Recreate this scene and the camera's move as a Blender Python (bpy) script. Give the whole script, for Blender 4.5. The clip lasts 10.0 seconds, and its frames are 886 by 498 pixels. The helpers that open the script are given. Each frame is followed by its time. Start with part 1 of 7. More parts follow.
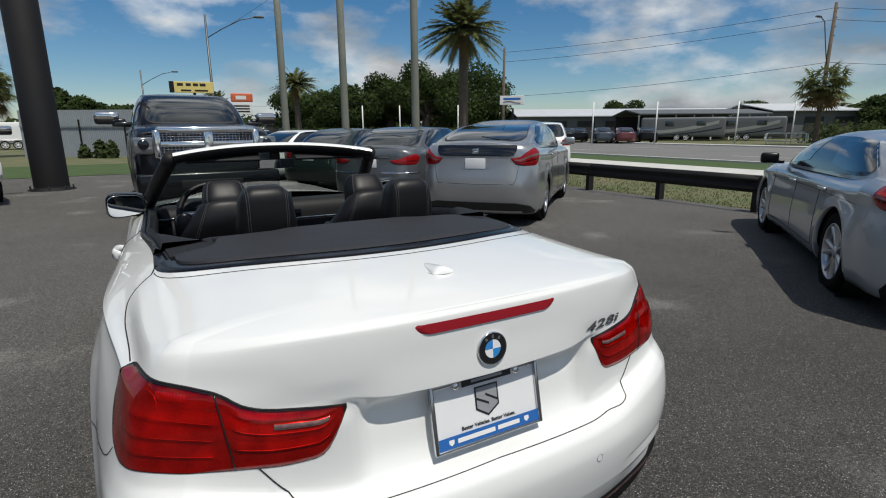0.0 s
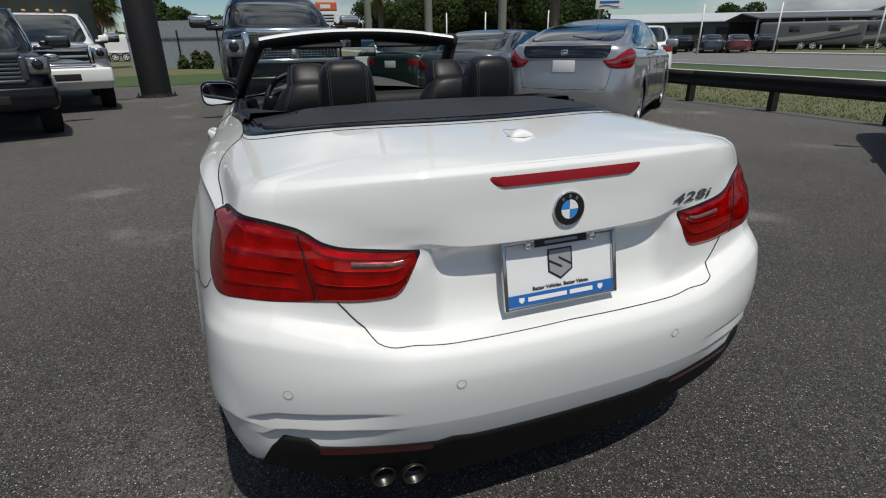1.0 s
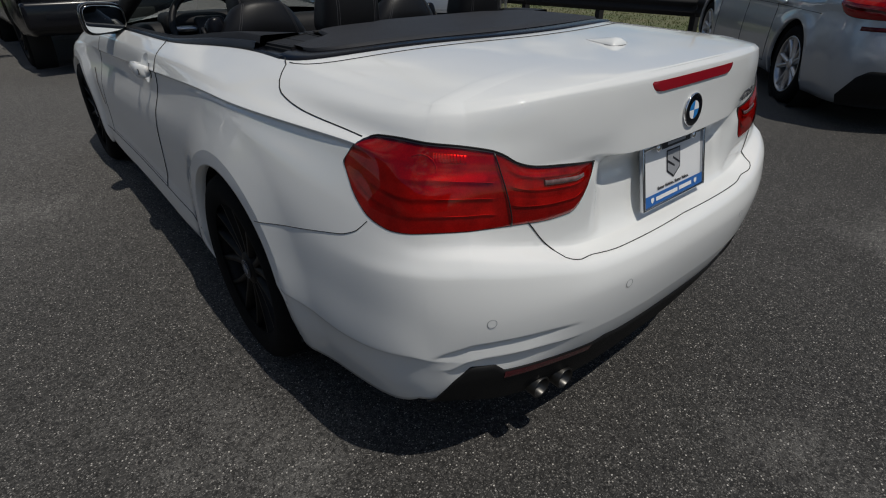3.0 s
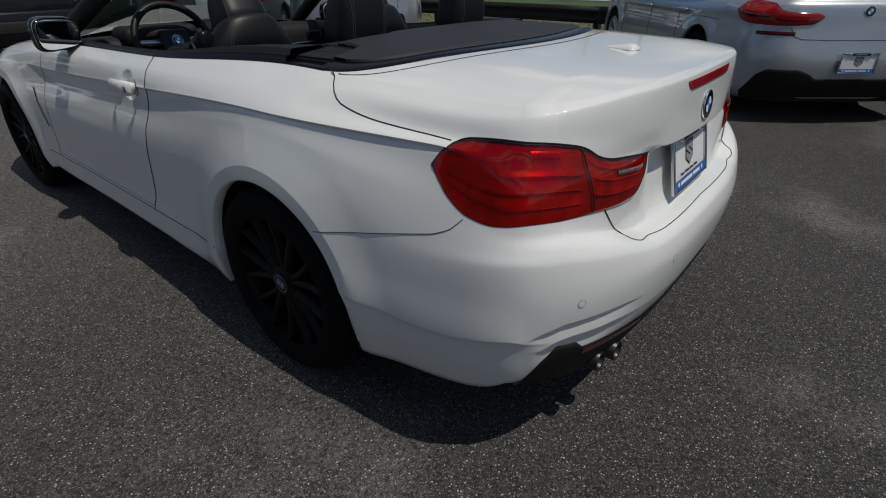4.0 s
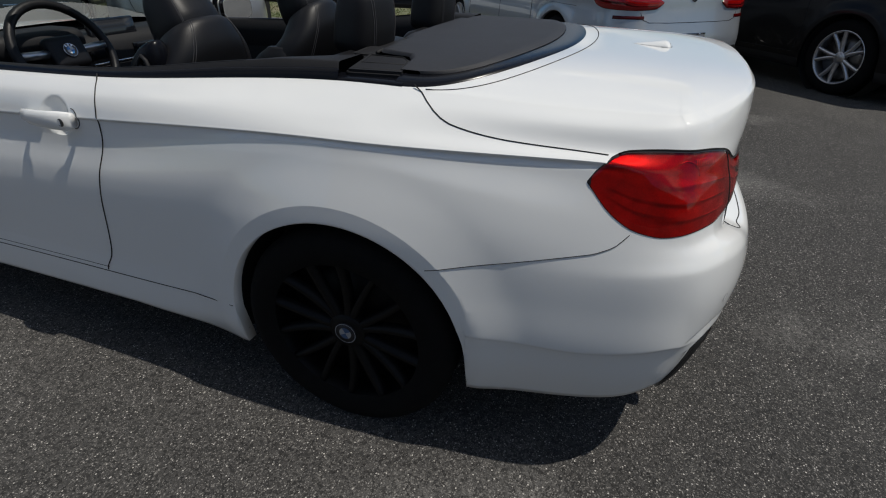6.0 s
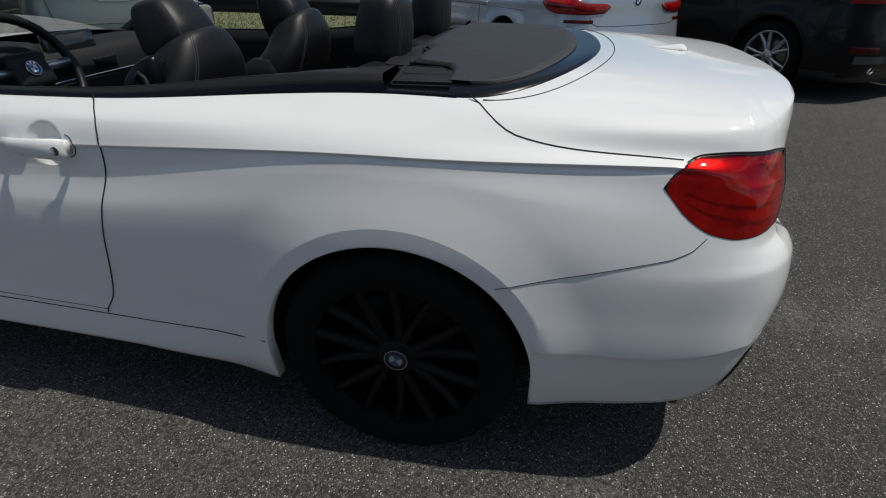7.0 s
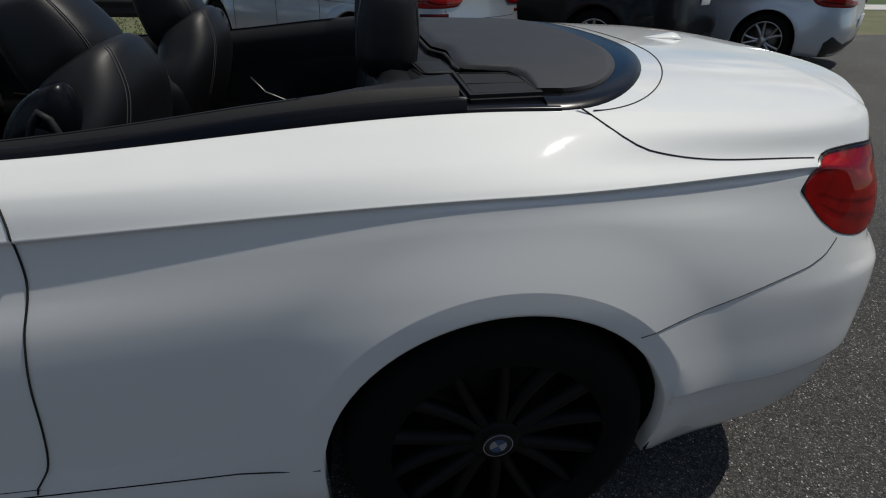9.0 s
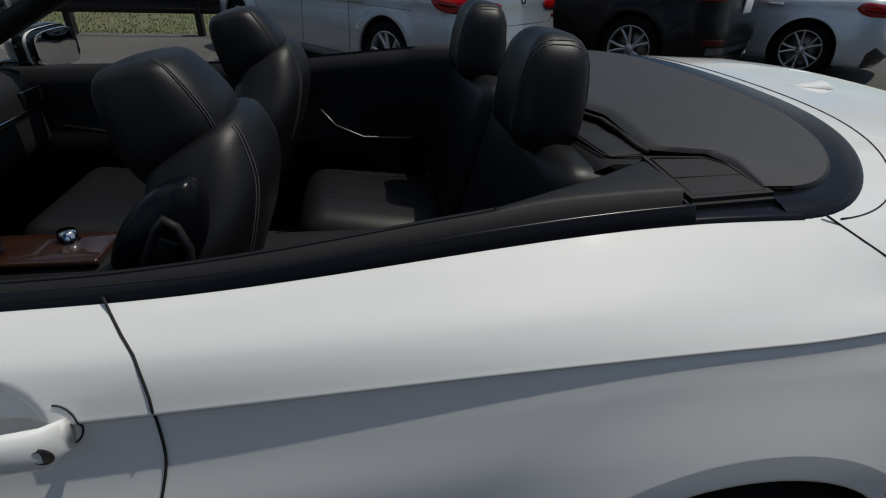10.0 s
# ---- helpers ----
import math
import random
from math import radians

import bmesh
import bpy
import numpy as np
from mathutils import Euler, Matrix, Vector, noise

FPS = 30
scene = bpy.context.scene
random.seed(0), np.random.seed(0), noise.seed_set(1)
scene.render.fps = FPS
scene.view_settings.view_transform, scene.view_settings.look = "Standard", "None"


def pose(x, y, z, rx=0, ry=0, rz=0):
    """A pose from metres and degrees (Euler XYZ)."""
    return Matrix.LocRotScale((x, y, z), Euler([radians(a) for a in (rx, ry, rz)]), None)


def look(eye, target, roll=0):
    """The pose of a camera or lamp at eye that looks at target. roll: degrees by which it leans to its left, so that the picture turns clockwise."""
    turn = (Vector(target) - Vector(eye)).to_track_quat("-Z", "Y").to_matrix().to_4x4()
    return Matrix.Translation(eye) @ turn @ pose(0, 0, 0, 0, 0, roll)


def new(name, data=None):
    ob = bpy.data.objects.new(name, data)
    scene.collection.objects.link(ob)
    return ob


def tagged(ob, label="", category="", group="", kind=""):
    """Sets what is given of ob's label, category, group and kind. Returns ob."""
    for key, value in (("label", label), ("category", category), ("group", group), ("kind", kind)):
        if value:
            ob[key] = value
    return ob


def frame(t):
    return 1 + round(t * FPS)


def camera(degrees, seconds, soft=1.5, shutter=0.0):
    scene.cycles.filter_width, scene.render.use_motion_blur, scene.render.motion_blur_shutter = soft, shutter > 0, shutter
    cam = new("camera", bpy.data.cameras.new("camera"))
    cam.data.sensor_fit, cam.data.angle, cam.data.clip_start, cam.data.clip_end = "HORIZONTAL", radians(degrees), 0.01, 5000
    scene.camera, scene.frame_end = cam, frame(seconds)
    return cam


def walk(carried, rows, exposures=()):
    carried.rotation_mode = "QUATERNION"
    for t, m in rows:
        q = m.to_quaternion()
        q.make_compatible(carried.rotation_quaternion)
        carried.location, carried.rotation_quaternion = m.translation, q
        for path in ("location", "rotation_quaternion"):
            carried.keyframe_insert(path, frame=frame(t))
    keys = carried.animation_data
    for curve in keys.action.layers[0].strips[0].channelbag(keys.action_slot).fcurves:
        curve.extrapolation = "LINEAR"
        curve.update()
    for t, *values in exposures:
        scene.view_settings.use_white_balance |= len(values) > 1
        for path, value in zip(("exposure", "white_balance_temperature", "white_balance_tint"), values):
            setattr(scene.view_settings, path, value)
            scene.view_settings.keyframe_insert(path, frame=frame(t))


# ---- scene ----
cam = camera(81.6, 10.0, 1.1)
PATH = [
    (0, (-0.655, -0.851, 1.412), (0.301, 0.846, 0.957), -0.4),
    (0.5, (-0.611, -0.857, 1.3), (0.078, 0.917, 0.685), -0.7),
    (1, (-0.659, -0.877, 1.266), (-0.021, 0.863, 0.515), -0.9),
    (1.5, (-0.849, -0.873, 1.269), (-0.142, 0.819, 0.472), -1.1),
    (2, (-1.046, -0.826, 1.252), (-0.21, 0.785, 0.411), -0.9),
    (2.5, (-1.139, -0.636, 1.214), (-0.158, 0.849, 0.302), -0.8),
    (2.7, (-1.19, -0.565, 1.22), (-0.155, 0.857, 0.268), -0.7),
    (3.8, (-1.606, -0.361, 1.271), (-0.283, 0.784, 0.303), 0.0),
    (4, (-1.638, -0.279, 1.251), (-0.281, 0.832, 0.289), -0.1),
    (4.5, (-1.695, -0.067, 1.257), (-0.282, 0.967, 0.29), 0.0),
    (5, (-1.81, 0.057, 1.258), (-0.315, 0.964, 0.288), 0.1),
    (5.2, (-1.868, 0.096, 1.286), (-0.339, 0.941, 0.312), -0.2),
    (6.3, (-1.866, 0.517, 1.281), (-0.199, 1.004, 0.289), 0.9),
    (6.5, (-1.862, 0.558, 1.274), (-0.178, 1.013, 0.297), 0.6),
    (7, (-1.883, 0.727, 1.277), (-0.173, 1.065, 0.295), 0.7),
    (7.5, (-1.927, 0.91, 1.307), (-0.193, 1.071, 0.323), 0.9),
    (8, (-1.82, 1.038, 1.286), (-0.088, 1.075, 0.286), 0.6),
    (8.5, (-1.674, 1.178, 1.251), (0.055, 1.012, 0.258), 1.3),
    (9, (-1.584, 1.308, 1.236), (0.132, 1.014, 0.253), 1.1),
    (9.5, (-1.442, 1.550, 1.288), (0.258, 1.184, 0.300), 2.2),
    (10, (-1.273, 1.580, 1.325), (0.431, 1.290, 0.321), 2.05),
]
walk(cam, [(t, look(eye, target, roll)) for t, eye, target, roll in PATH],
     exposures=[(0, 0.06, 6700, 7), (1, -0.1, 6700, 7), (2.5, -0.45, 6700, 8), (4, -0.52, 6700, 8), (5, -0.4, 6700, 8), (6.5, -0.1, 6700, 8), (7.5, -0.1, 6700, 8), (9, -0.28, 6700, 7), (10, -0.44, 6700, 7)])

# ---- world and light ----
SUN = Vector((0.065, -0.45, 1.0)).normalized()
world = bpy.data.worlds.new("sky")
scene.world = world
world.use_nodes = True
wt = world.node_tree
for n in list(wt.nodes):
    wt.nodes.remove(n)
w_out = wt.nodes.new("ShaderNodeOutputWorld")
w_bg = wt.nodes.new("ShaderNodeBackground")
w_sky = wt.nodes.new("ShaderNodeTexSky")
w_sky.sky_type = "NISHITA"
w_sky.sun_disc = False
w_sky.dust_density = 0.3
w_sky.air_density = 0.9
w_sky.ozone_density = 3.5
w_sky.sun_elevation = math.asin(SUN.z)
w_sky.sun_rotation = math.atan2(SUN.x, SUN.y)
w_bg.inputs["Strength"].default_value = 0.078
# broken cumulus clouds spread over the whole sky
w_co = wt.nodes.new("ShaderNodeTexCoord")
w_n1 = wt.nodes.new("ShaderNodeTexNoise")
w_n1.inputs["Scale"].default_value = 2.7
w_n1.inputs["Detail"].default_value = 9.0
w_n1.inputs["Roughness"].default_value = 0.55
w_r1 = wt.nodes.new("ShaderNodeValToRGB")
w_r1.color_ramp.elements[0].position = 0.455
w_r1.color_ramp.elements[1].position = 0.575
w_n2 = wt.nodes.new("ShaderNodeTexNoise")
w_n2.inputs["Scale"].default_value = 4.5
w_n2.inputs["Detail"].default_value = 6.0
w_r2 = wt.nodes.new("ShaderNodeValToRGB")
w_r2.color_ramp.elements[0].position = 0.38
w_r2.color_ramp.elements[0].color = (2.7, 3.0, 3.5, 1)
w_r2.color_ramp.elements[1].position = 0.66
w_r2.color_ramp.elements[1].color = (9.6, 9.9, 10.4, 1)
w_mix = wt.nodes.new("ShaderNodeMix")
w_mix.data_type = "RGBA"
wl = wt.links.new
w_sc = wt.nodes.new("ShaderNodeVectorMath")
w_sc.operation = "MULTIPLY"
w_sc.inputs[1].default_value = (1.0, 1.0, 2.3)
wl(w_co.outputs["Generated"], w_sc.inputs[0])
wl(w_sc.outputs[0], w_n1.inputs["Vector"])
wl(w_sc.outputs[0], w_n2.inputs["Vector"])
wl(w_n1.outputs["Fac"], w_r1.inputs[0])
wl(w_n2.outputs["Fac"], w_r2.inputs[0])
wl(w_r1.outputs["Color"], w_mix.inputs["Factor"])
w_sat = wt.nodes.new("ShaderNodeHueSaturation")
w_sat.inputs["Saturation"].default_value = 1.32
wl(w_sky.outputs[0], w_sat.inputs["Color"])
wl(w_sat.outputs[0], w_mix.inputs["A"])
wl(w_r2.outputs["Color"], w_mix.inputs["B"])
wl(w_mix.outputs["Result"], w_bg.inputs["Color"])
wl(w_bg.outputs[0], w_out.inputs[0])

sun_data = bpy.data.lights.new("sun", "SUN")
sun_data.energy = 3.5
sun_data.angle = radians(0.53)
sun_data.color = (1.0, 0.955, 0.9)
sun = new("sun", sun_data)
sun.matrix_world = look(SUN * 60, (0, 0, 0))


# ---- materials ----
def mat(name, base, rough=0.5, metal=0.0, coat=0.0, vary=0.0, scale=8.0, dark=None, bump=0.0, bump_scale=60.0, spec=0.5, detail=5.0, coords="Object", coat_rough=0.03, random=0.0):
    """A principled surface with two scales of variation and fine relief."""
    m = bpy.data.materials.new(name)
    m.use_nodes = True
    t = m.node_tree
    b = t.nodes["Principled BSDF"]
    b.inputs["Base Color"].default_value = (*base, 1)
    b.inputs["Roughness"].default_value = rough
    b.inputs["Metallic"].default_value = metal
    b.inputs["Coat Weight"].default_value = coat
    b.inputs["Coat Roughness"].default_value = coat_rough
    b.inputs["Specular IOR Level"].default_value = spec
    co = t.nodes.new("ShaderNodeTexCoord")
    if vary > 0:
        dark = dark or tuple(c * 0.55 for c in base)
        big = t.nodes.new("ShaderNodeTexNoise")
        big.inputs["Scale"].default_value = scale
        big.inputs["Detail"].default_value = detail
        fine = t.nodes.new("ShaderNodeTexNoise")
        fine.inputs["Scale"].default_value = scale * 11
        fine.inputs["Detail"].default_value = 3
        add = t.nodes.new("ShaderNodeMath")
        add.operation = "MULTIPLY_ADD"
        add.inputs[1].default_value = 0.4
        ramp = t.nodes.new("ShaderNodeMapRange")
        ramp.inputs["From Min"].default_value = 0.5
        ramp.inputs["From Max"].default_value = 0.95
        ramp.inputs["To Max"].default_value = vary
        mix = t.nodes.new("ShaderNodeMix")
        mix.data_type = "RGBA"
        mix.inputs["A"].default_value = (*base, 1)
        mix.inputs["B"].default_value = (*dark, 1)
        for n in (big, fine):
            t.links.new(co.outputs[coords], n.inputs["Vector"])
        t.links.new(fine.outputs["Fac"], add.inputs[0])
        t.links.new(big.outputs["Fac"], add.inputs[2])
        t.links.new(add.outputs[0], ramp.inputs["Value"])
        t.links.new(ramp.outputs[0], mix.inputs["Factor"])
        last = mix.outputs["Result"]
        if random > 0:
            info = t.nodes.new("ShaderNodeObjectInfo")
            hsv = t.nodes.new("ShaderNodeHueSaturation")
            mr = t.nodes.new("ShaderNodeMapRange")
            mr.inputs["To Min"].default_value = 1 - random
            mr.inputs["To Max"].default_value = 1 + random
            t.links.new(info.outputs["Random"], mr.inputs["Value"])
            t.links.new(mr.outputs[0], hsv.inputs["Value"])
            t.links.new(last, hsv.inputs["Color"])
            last = hsv.outputs[0]
        t.links.new(last, b.inputs["Base Color"])
        rr = t.nodes.new("ShaderNodeMapRange")
        rr.inputs["To Min"].default_value = max(0.02, rough - 0.12 * vary)
        rr.inputs["To Max"].default_value = min(1.0, rough + 0.15 * vary)
        t.links.new(big.outputs["Fac"], rr.inputs["Value"])
        t.links.new(rr.outputs[0], b.inputs["Roughness"])
    if bump > 0:
        bn = t.nodes.new("ShaderNodeTexNoise")
        bn.inputs["Scale"].default_value = bump_scale
        bn.inputs["Detail"].default_value = 4
        bp = t.nodes.new("ShaderNodeBump")
        bp.inputs["Strength"].default_value = min(1.0, bump)
        bp.inputs["Distance"].default_value = 0.01
        t.links.new(co.outputs[coords], bn.inputs["Vector"])
        t.links.new(bn.outputs["Fac"], bp.inputs["Height"])
        t.links.new(bp.outputs[0], b.inputs["Normal"])
    return m


def clear_glass(name, tint, rough=0.0, amount=0.85):
    """Thin car glass: mostly clear, with a sharp reflection."""
    m = bpy.data.materials.new(name)
    m.use_nodes = True
    t = m.node_tree
    t.nodes.remove(t.nodes["Principled BSDF"])
    tr = t.nodes.new("ShaderNodeBsdfTransparent")
    tr.inputs[0].default_value = (*tint, 1)
    gl = t.nodes.new("ShaderNodeBsdfGlossy")
    gl.inputs["Roughness"].default_value = 0.02
    fr = t.nodes.new("ShaderNodeFresnel")
    fr.inputs["IOR"].default_value = 1.5
    mx = t.nodes.new("ShaderNodeMixShader")
    t.links.new(fr.outputs[0], mx.inputs[0])
    t.links.new(tr.outputs[0], mx.inputs[1])
    t.links.new(gl.outputs[0], mx.inputs[2])
    t.links.new(mx.outputs[0], t.nodes["Material Output"].inputs[0])
    return m


def leaf_mat(name, base, dark, scale=2.0):
    """Matt leaves that let some light through."""
    m = mat(name, base, 0.75, vary=0.75, scale=scale, dark=dark, spec=0.15)
    t = m.node_tree
    b = t.nodes["Principled BSDF"]
    tl = t.nodes.new("ShaderNodeBsdfTranslucent")
    mx = t.nodes.new("ShaderNodeMixShader")
    mx.inputs[0].default_value = 0.42
    t.links.new(b.inputs["Base Color"].links[0].from_socket, tl.inputs[0])
    t.links.new(b.outputs[0], mx.inputs[1])
    t.links.new(tl.outputs[0], mx.inputs[2])
    t.links.new(mx.outputs[0], t.nodes["Material Output"].inputs[0])
    return m


WHITE = mat("white_paint", (0.78, 0.79, 0.78), 0.5, spec=0.25, coat=1.0, vary=0.05, scale=1.5, dark=(0.7, 0.7, 0.69))
SILVER_BLUE = mat("silver_blue_paint", (0.40, 0.43, 0.465), 0.32, metal=0.5, coat=1.0, vary=0.1, scale=2.0)
SILVER = mat("silver_paint", (0.42, 0.43, 0.44), 0.30, metal=0.7, coat=1.0, vary=0.1, scale=2.0)
PALE_BLUE = mat("pale_blue_silver_paint", (0.55, 0.61, 0.66), 0.32, metal=0.45, coat=1.0, vary=0.1, scale=2.0)
GREY_GREEN = mat("dark_grey_paint", (0.13, 0.14, 0.15), 0.3, metal=0.5, coat=1.0, vary=0.1, scale=2.0)
BLACK_PAINT = mat("black_paint", (0.004, 0.0042, 0.005), 0.3, coat=0.15, spec=0.2, vary=0.1, scale=2.0)
NAVY_PAINT = mat("dark_navy_paint", (0.004, 0.0045, 0.007), 0.25, coat=0.3, spec=0.3, vary=0.1, scale=2.0)
GUNMETAL = mat("dark_blue_grey_paint", (0.05, 0.06, 0.075), 0.3, metal=0.4, coat=1.0, vary=0.1, scale=2.0)
BLACK_PLASTIC = mat("black_plastic", (0.016, 0.016, 0.017), 0.5, vary=0.3, scale=30, bump=0.15, bump_scale=400)
SATIN_BLACK = mat("satin_black_trim", (0.005, 0.0055, 0.008), 0.26, spec=0.16, vary=0.2, scale=20)
TRIM_BLACK = mat("polished_black_trim", (0.005, 0.0055, 0.008), 0.24, spec=0.2, vary=0.15, scale=20)
GLOSS_BLACK = mat("gloss_black_trim", (0.008, 0.009, 0.012), 0.12, coat=0.6)
VALANCE = mat("black_valance_plastic", (0.008, 0.008, 0.0085), 0.6, spec=0.22, vary=0.3, scale=30, bump=0.15, bump_scale=400)
SEAM = mat("dark_gap", (0.01, 0.01, 0.01), 0.8)
RUBBER = mat("tyre_rubber", (0.007, 0.007, 0.007), 0.9, spec=0.12, vary=0.4, scale=20, bump=0.2, bump_scale=150)
BLACK_WHEEL = mat("black_wheel_paint", (0.004, 0.004, 0.0045), 0.5, spec=0.2, vary=0.3, scale=20)
ALLOY = mat("silver_alloy", (0.55, 0.55, 0.56), 0.3, metal=0.9, vary=0.2, scale=20)
CHROME = mat("chrome", (0.75, 0.76, 0.78), 0.08, metal=1.0)
FRAME_CHROME = mat("plate_frame_chrome", (0.46, 0.48, 0.52), 0.12, metal=1.0)
STEEL = mat("brushed_steel", (0.16, 0.155, 0.15), 0.35, metal=1.0, vary=0.4, scale=30)
RED_LENS = clear_glass("red_lamp_lens", (0.82, 0.008, 0.006))
LAMP_BACK = mat("lamp_reflector_back", (0.64, 0.54, 0.52), 0.38, metal=0.6, vary=0.8, scale=22, dark=(0.20, 0.15, 0.15))
LAMP_RIM = mat("lamp_black_border", (0.012, 0.008, 0.009), 0.3)
LAMP_GUIDE = mat("lamp_light_guide", (0.72, 0.64, 0.60), 0.25, metal=0.2, vary=0.5, scale=40)
DARK_REFLECTOR = mat("bumper_reflector_red", (0.10, 0.006, 0.012), 0.2, coat=0.3)
HIGH_RED = mat("high_brake_lens", (0.30, 0.008, 0.018), 0.2, coat=0.3)
PIPE = mat("sooty_steel", (0.07, 0.068, 0.065), 0.35, metal=0.9, vary=0.4, scale=30)
DARK_RED = mat("dark_red_lamp_band", (0.07, 0.001, 0.001), 0.08, spec=0.28, vary=0.6, scale=22)
BRIGHT_RED = mat("bright_red_lamp_band", (0.44, 0.004, 0.003), 0.08, spec=0.28, vary=0.6, scale=22)
CLEAR_LENS = mat("clear_lamp_lens", (0.22, 0.13, 0.125), 0.15, coat=0.4, vary=0.8, scale=60, dark=(0.05, 0.03, 0.03))
HEADLAMP = mat("headlamp_lens", (0.20, 0.21, 0.22), 0.08, metal=0.6, coat=1.0)
GLASS_DARK = mat("tinted_glass", (0.012, 0.015, 0.016), 0.03, coat=1.0, spec=0.8)
GLASS_CLEAR = clear_glass("windscreen_glass", (0.62, 0.72, 0.68))
MIRROR = mat("mirror_glass", (0.75, 0.78, 0.8), 0.02, metal=1.0)
LEATHER = mat("black_leather", (0.0068, 0.0068, 0.008), 0.44, spec=0.31, vary=0.4, scale=14, bump=0.06, bump_scale=420)
CARPET = mat("dark_carpet", (0.012, 0.012, 0.012), 0.95, vary=0.4, scale=40, bump=0.5, bump_scale=500)
FABRIC = mat("dark_grey_tonneau", (0.0185, 0.0195, 0.024), 0.62, vary=0.35, scale=9, bump=0.25, bump_scale=700)
DASH = mat("dash_plastic", (0.0095, 0.0095, 0.011), 0.62, spec=0.35, vary=0.3, scale=30, bump=0.08, bump_scale=600)
PLATE_WHITE = mat("plate_white", (0.78, 0.79, 0.8), 0.4, vary=0.05, scale=30)
PLATE_BLUE = mat("plate_blue", (0.02, 0.13, 0.42), 0.4)
INK_BLACK = mat("dark_ink", (0.012, 0.012, 0.016), 0.5)
INK_GREY = mat("grey_ink", (0.28, 0.29, 0.31), 0.4)
INK_WHITE = mat("white_ink", (0.8, 0.8, 0.8), 0.5)
BADGE_BLUE = mat("badge_blue", (0.03, 0.24, 0.62), 0.25, coat=1.0)


# ---- mesh helpers ----
def part(name, bm, material, parent, label="", smooth=True):
    me = bpy.data.meshes.new(name)
    if isinstance(bm, tuple):
        me.from_pydata(bm[0], [], bm[1])
    else:
        bm.to_mesh(me)
        bm.free()
    if smooth:
        me.shade_smooth()
    me.materials.append(material)
    ob = new(name, me)
    ob.parent = parent
    if label:
        ob["label"] = label
    return ob


def thing(name, m, label, category, group="", kind=""):
    ob = new(name)
    ob.empty_display_size = 0.2
    ob.matrix_basis = m
    return tagged(ob, label, category, group, kind)


def solid(name, bm, material, label, category, m=None, smooth=False, kind="", group=""):
    ob = part(name, bm, material, None, "", smooth)
    if m is not None:
        ob.matrix_basis = m
    return tagged(ob, label, category, group, kind)


def box(bm, cx, cy, cz, sx, sy, sz, bevel=0.0, rot=None):
    """Adds a box, bevelled, to bm."""
    made = bmesh.ops.create_cube(bm, size=1)["verts"]
    for v in made:
        v.co = Vector((v.co.x * sx, v.co.y * sy, v.co.z * sz))
    if bevel > 0:
        edges = list({e for v in made for e in v.link_edges})
        res = bmesh.ops.bevel(bm, geom=edges, offset=bevel, segments=2, affect="EDGES", profile=0.6)
        made = list({v for f in res["faces"] for v in f.verts} | {v for v in made if v.is_valid})
    at = Matrix.Translation((cx, cy, cz)) @ (rot or Matrix.Identity(4))
    for v in made:
        v.co = at @ v.co
    return bm


def boxed(*args, **kw):
    return box(bmesh.new(), *args, **kw)


def tube(points, r, sides=6, closed=False, cap=True):
    """A round tube along points (r may be a list), as verts and faces."""
    pts = [Vector(p) for p in points]
    n = len(pts)
    rs = list(r) if isinstance(r, (list, tuple)) else [r] * n
    verts, faces = [], []
    up = Vector((0, 0, 1))
    side = None
    for i, p in enumerate(pts):
        a = pts[(i - 1) % n] if closed or i else pts[i]
        b = pts[(i + 1) % n] if closed or i < n - 1 else pts[i]
        d = (b - a).normalized()
        if side is None:
            side = d.cross(up)
            if side.length < 1e-3:
                side = Vector((1, 0, 0))
        side = (side - d * side.dot(d)).normalized()
        other = d.cross(side)
        for k in range(sides):
            an = math.tau * k / sides
            verts.append(p + rs[i] * (math.cos(an) * side + math.sin(an) * other))
    for i in range(n if closed else n - 1):
        j = (i + 1) % n
        for k in range(sides):
            l = (k + 1) % sides
            faces.append((i * sides + k, j * sides + k, j * sides + l, i * sides + l))
    if cap and not closed:
        faces.append(tuple(range(sides)))
        faces.append(tuple((n - 1) * sides + k for k in reversed(range(sides))))
    return [tuple(v) for v in verts], faces


def lathe(profile, sides=48, axis="x"):
    """Turns (radius, along) points round an axis through the origin."""
    verts, faces = [], []
    n = len(profile)
    for k in range(sides):
        an = math.tau * k / sides
        for r, h in profile:
            c, s = r * math.cos(an), r * math.sin(an)
            verts.append((h, c, s) if axis == "x" else (c, s, h))
    for k in range(sides):
        l = (k + 1) % sides
        for i in range(n - 1):
            faces.append((k * n + i, k * n + i + 1, l * n + i + 1, l * n + i))
    return verts, faces


def slopes(xs, ys):
    xs, ys = np.asarray(xs, float), np.asarray(ys, float)
    h = np.diff(xs)
    de = np.diff(ys) / h
    m = np.zeros(len(xs))
    m[0], m[-1] = de[0], de[-1]
    for i in range(1, len(xs) - 1):
        if de[i - 1] * de[i] > 0:
            a, b = 2 * h[i] + h[i - 1], h[i] + 2 * h[i - 1]
            m[i] = (a + b) / (a / de[i - 1] + b / de[i])
    return xs, ys, h, m


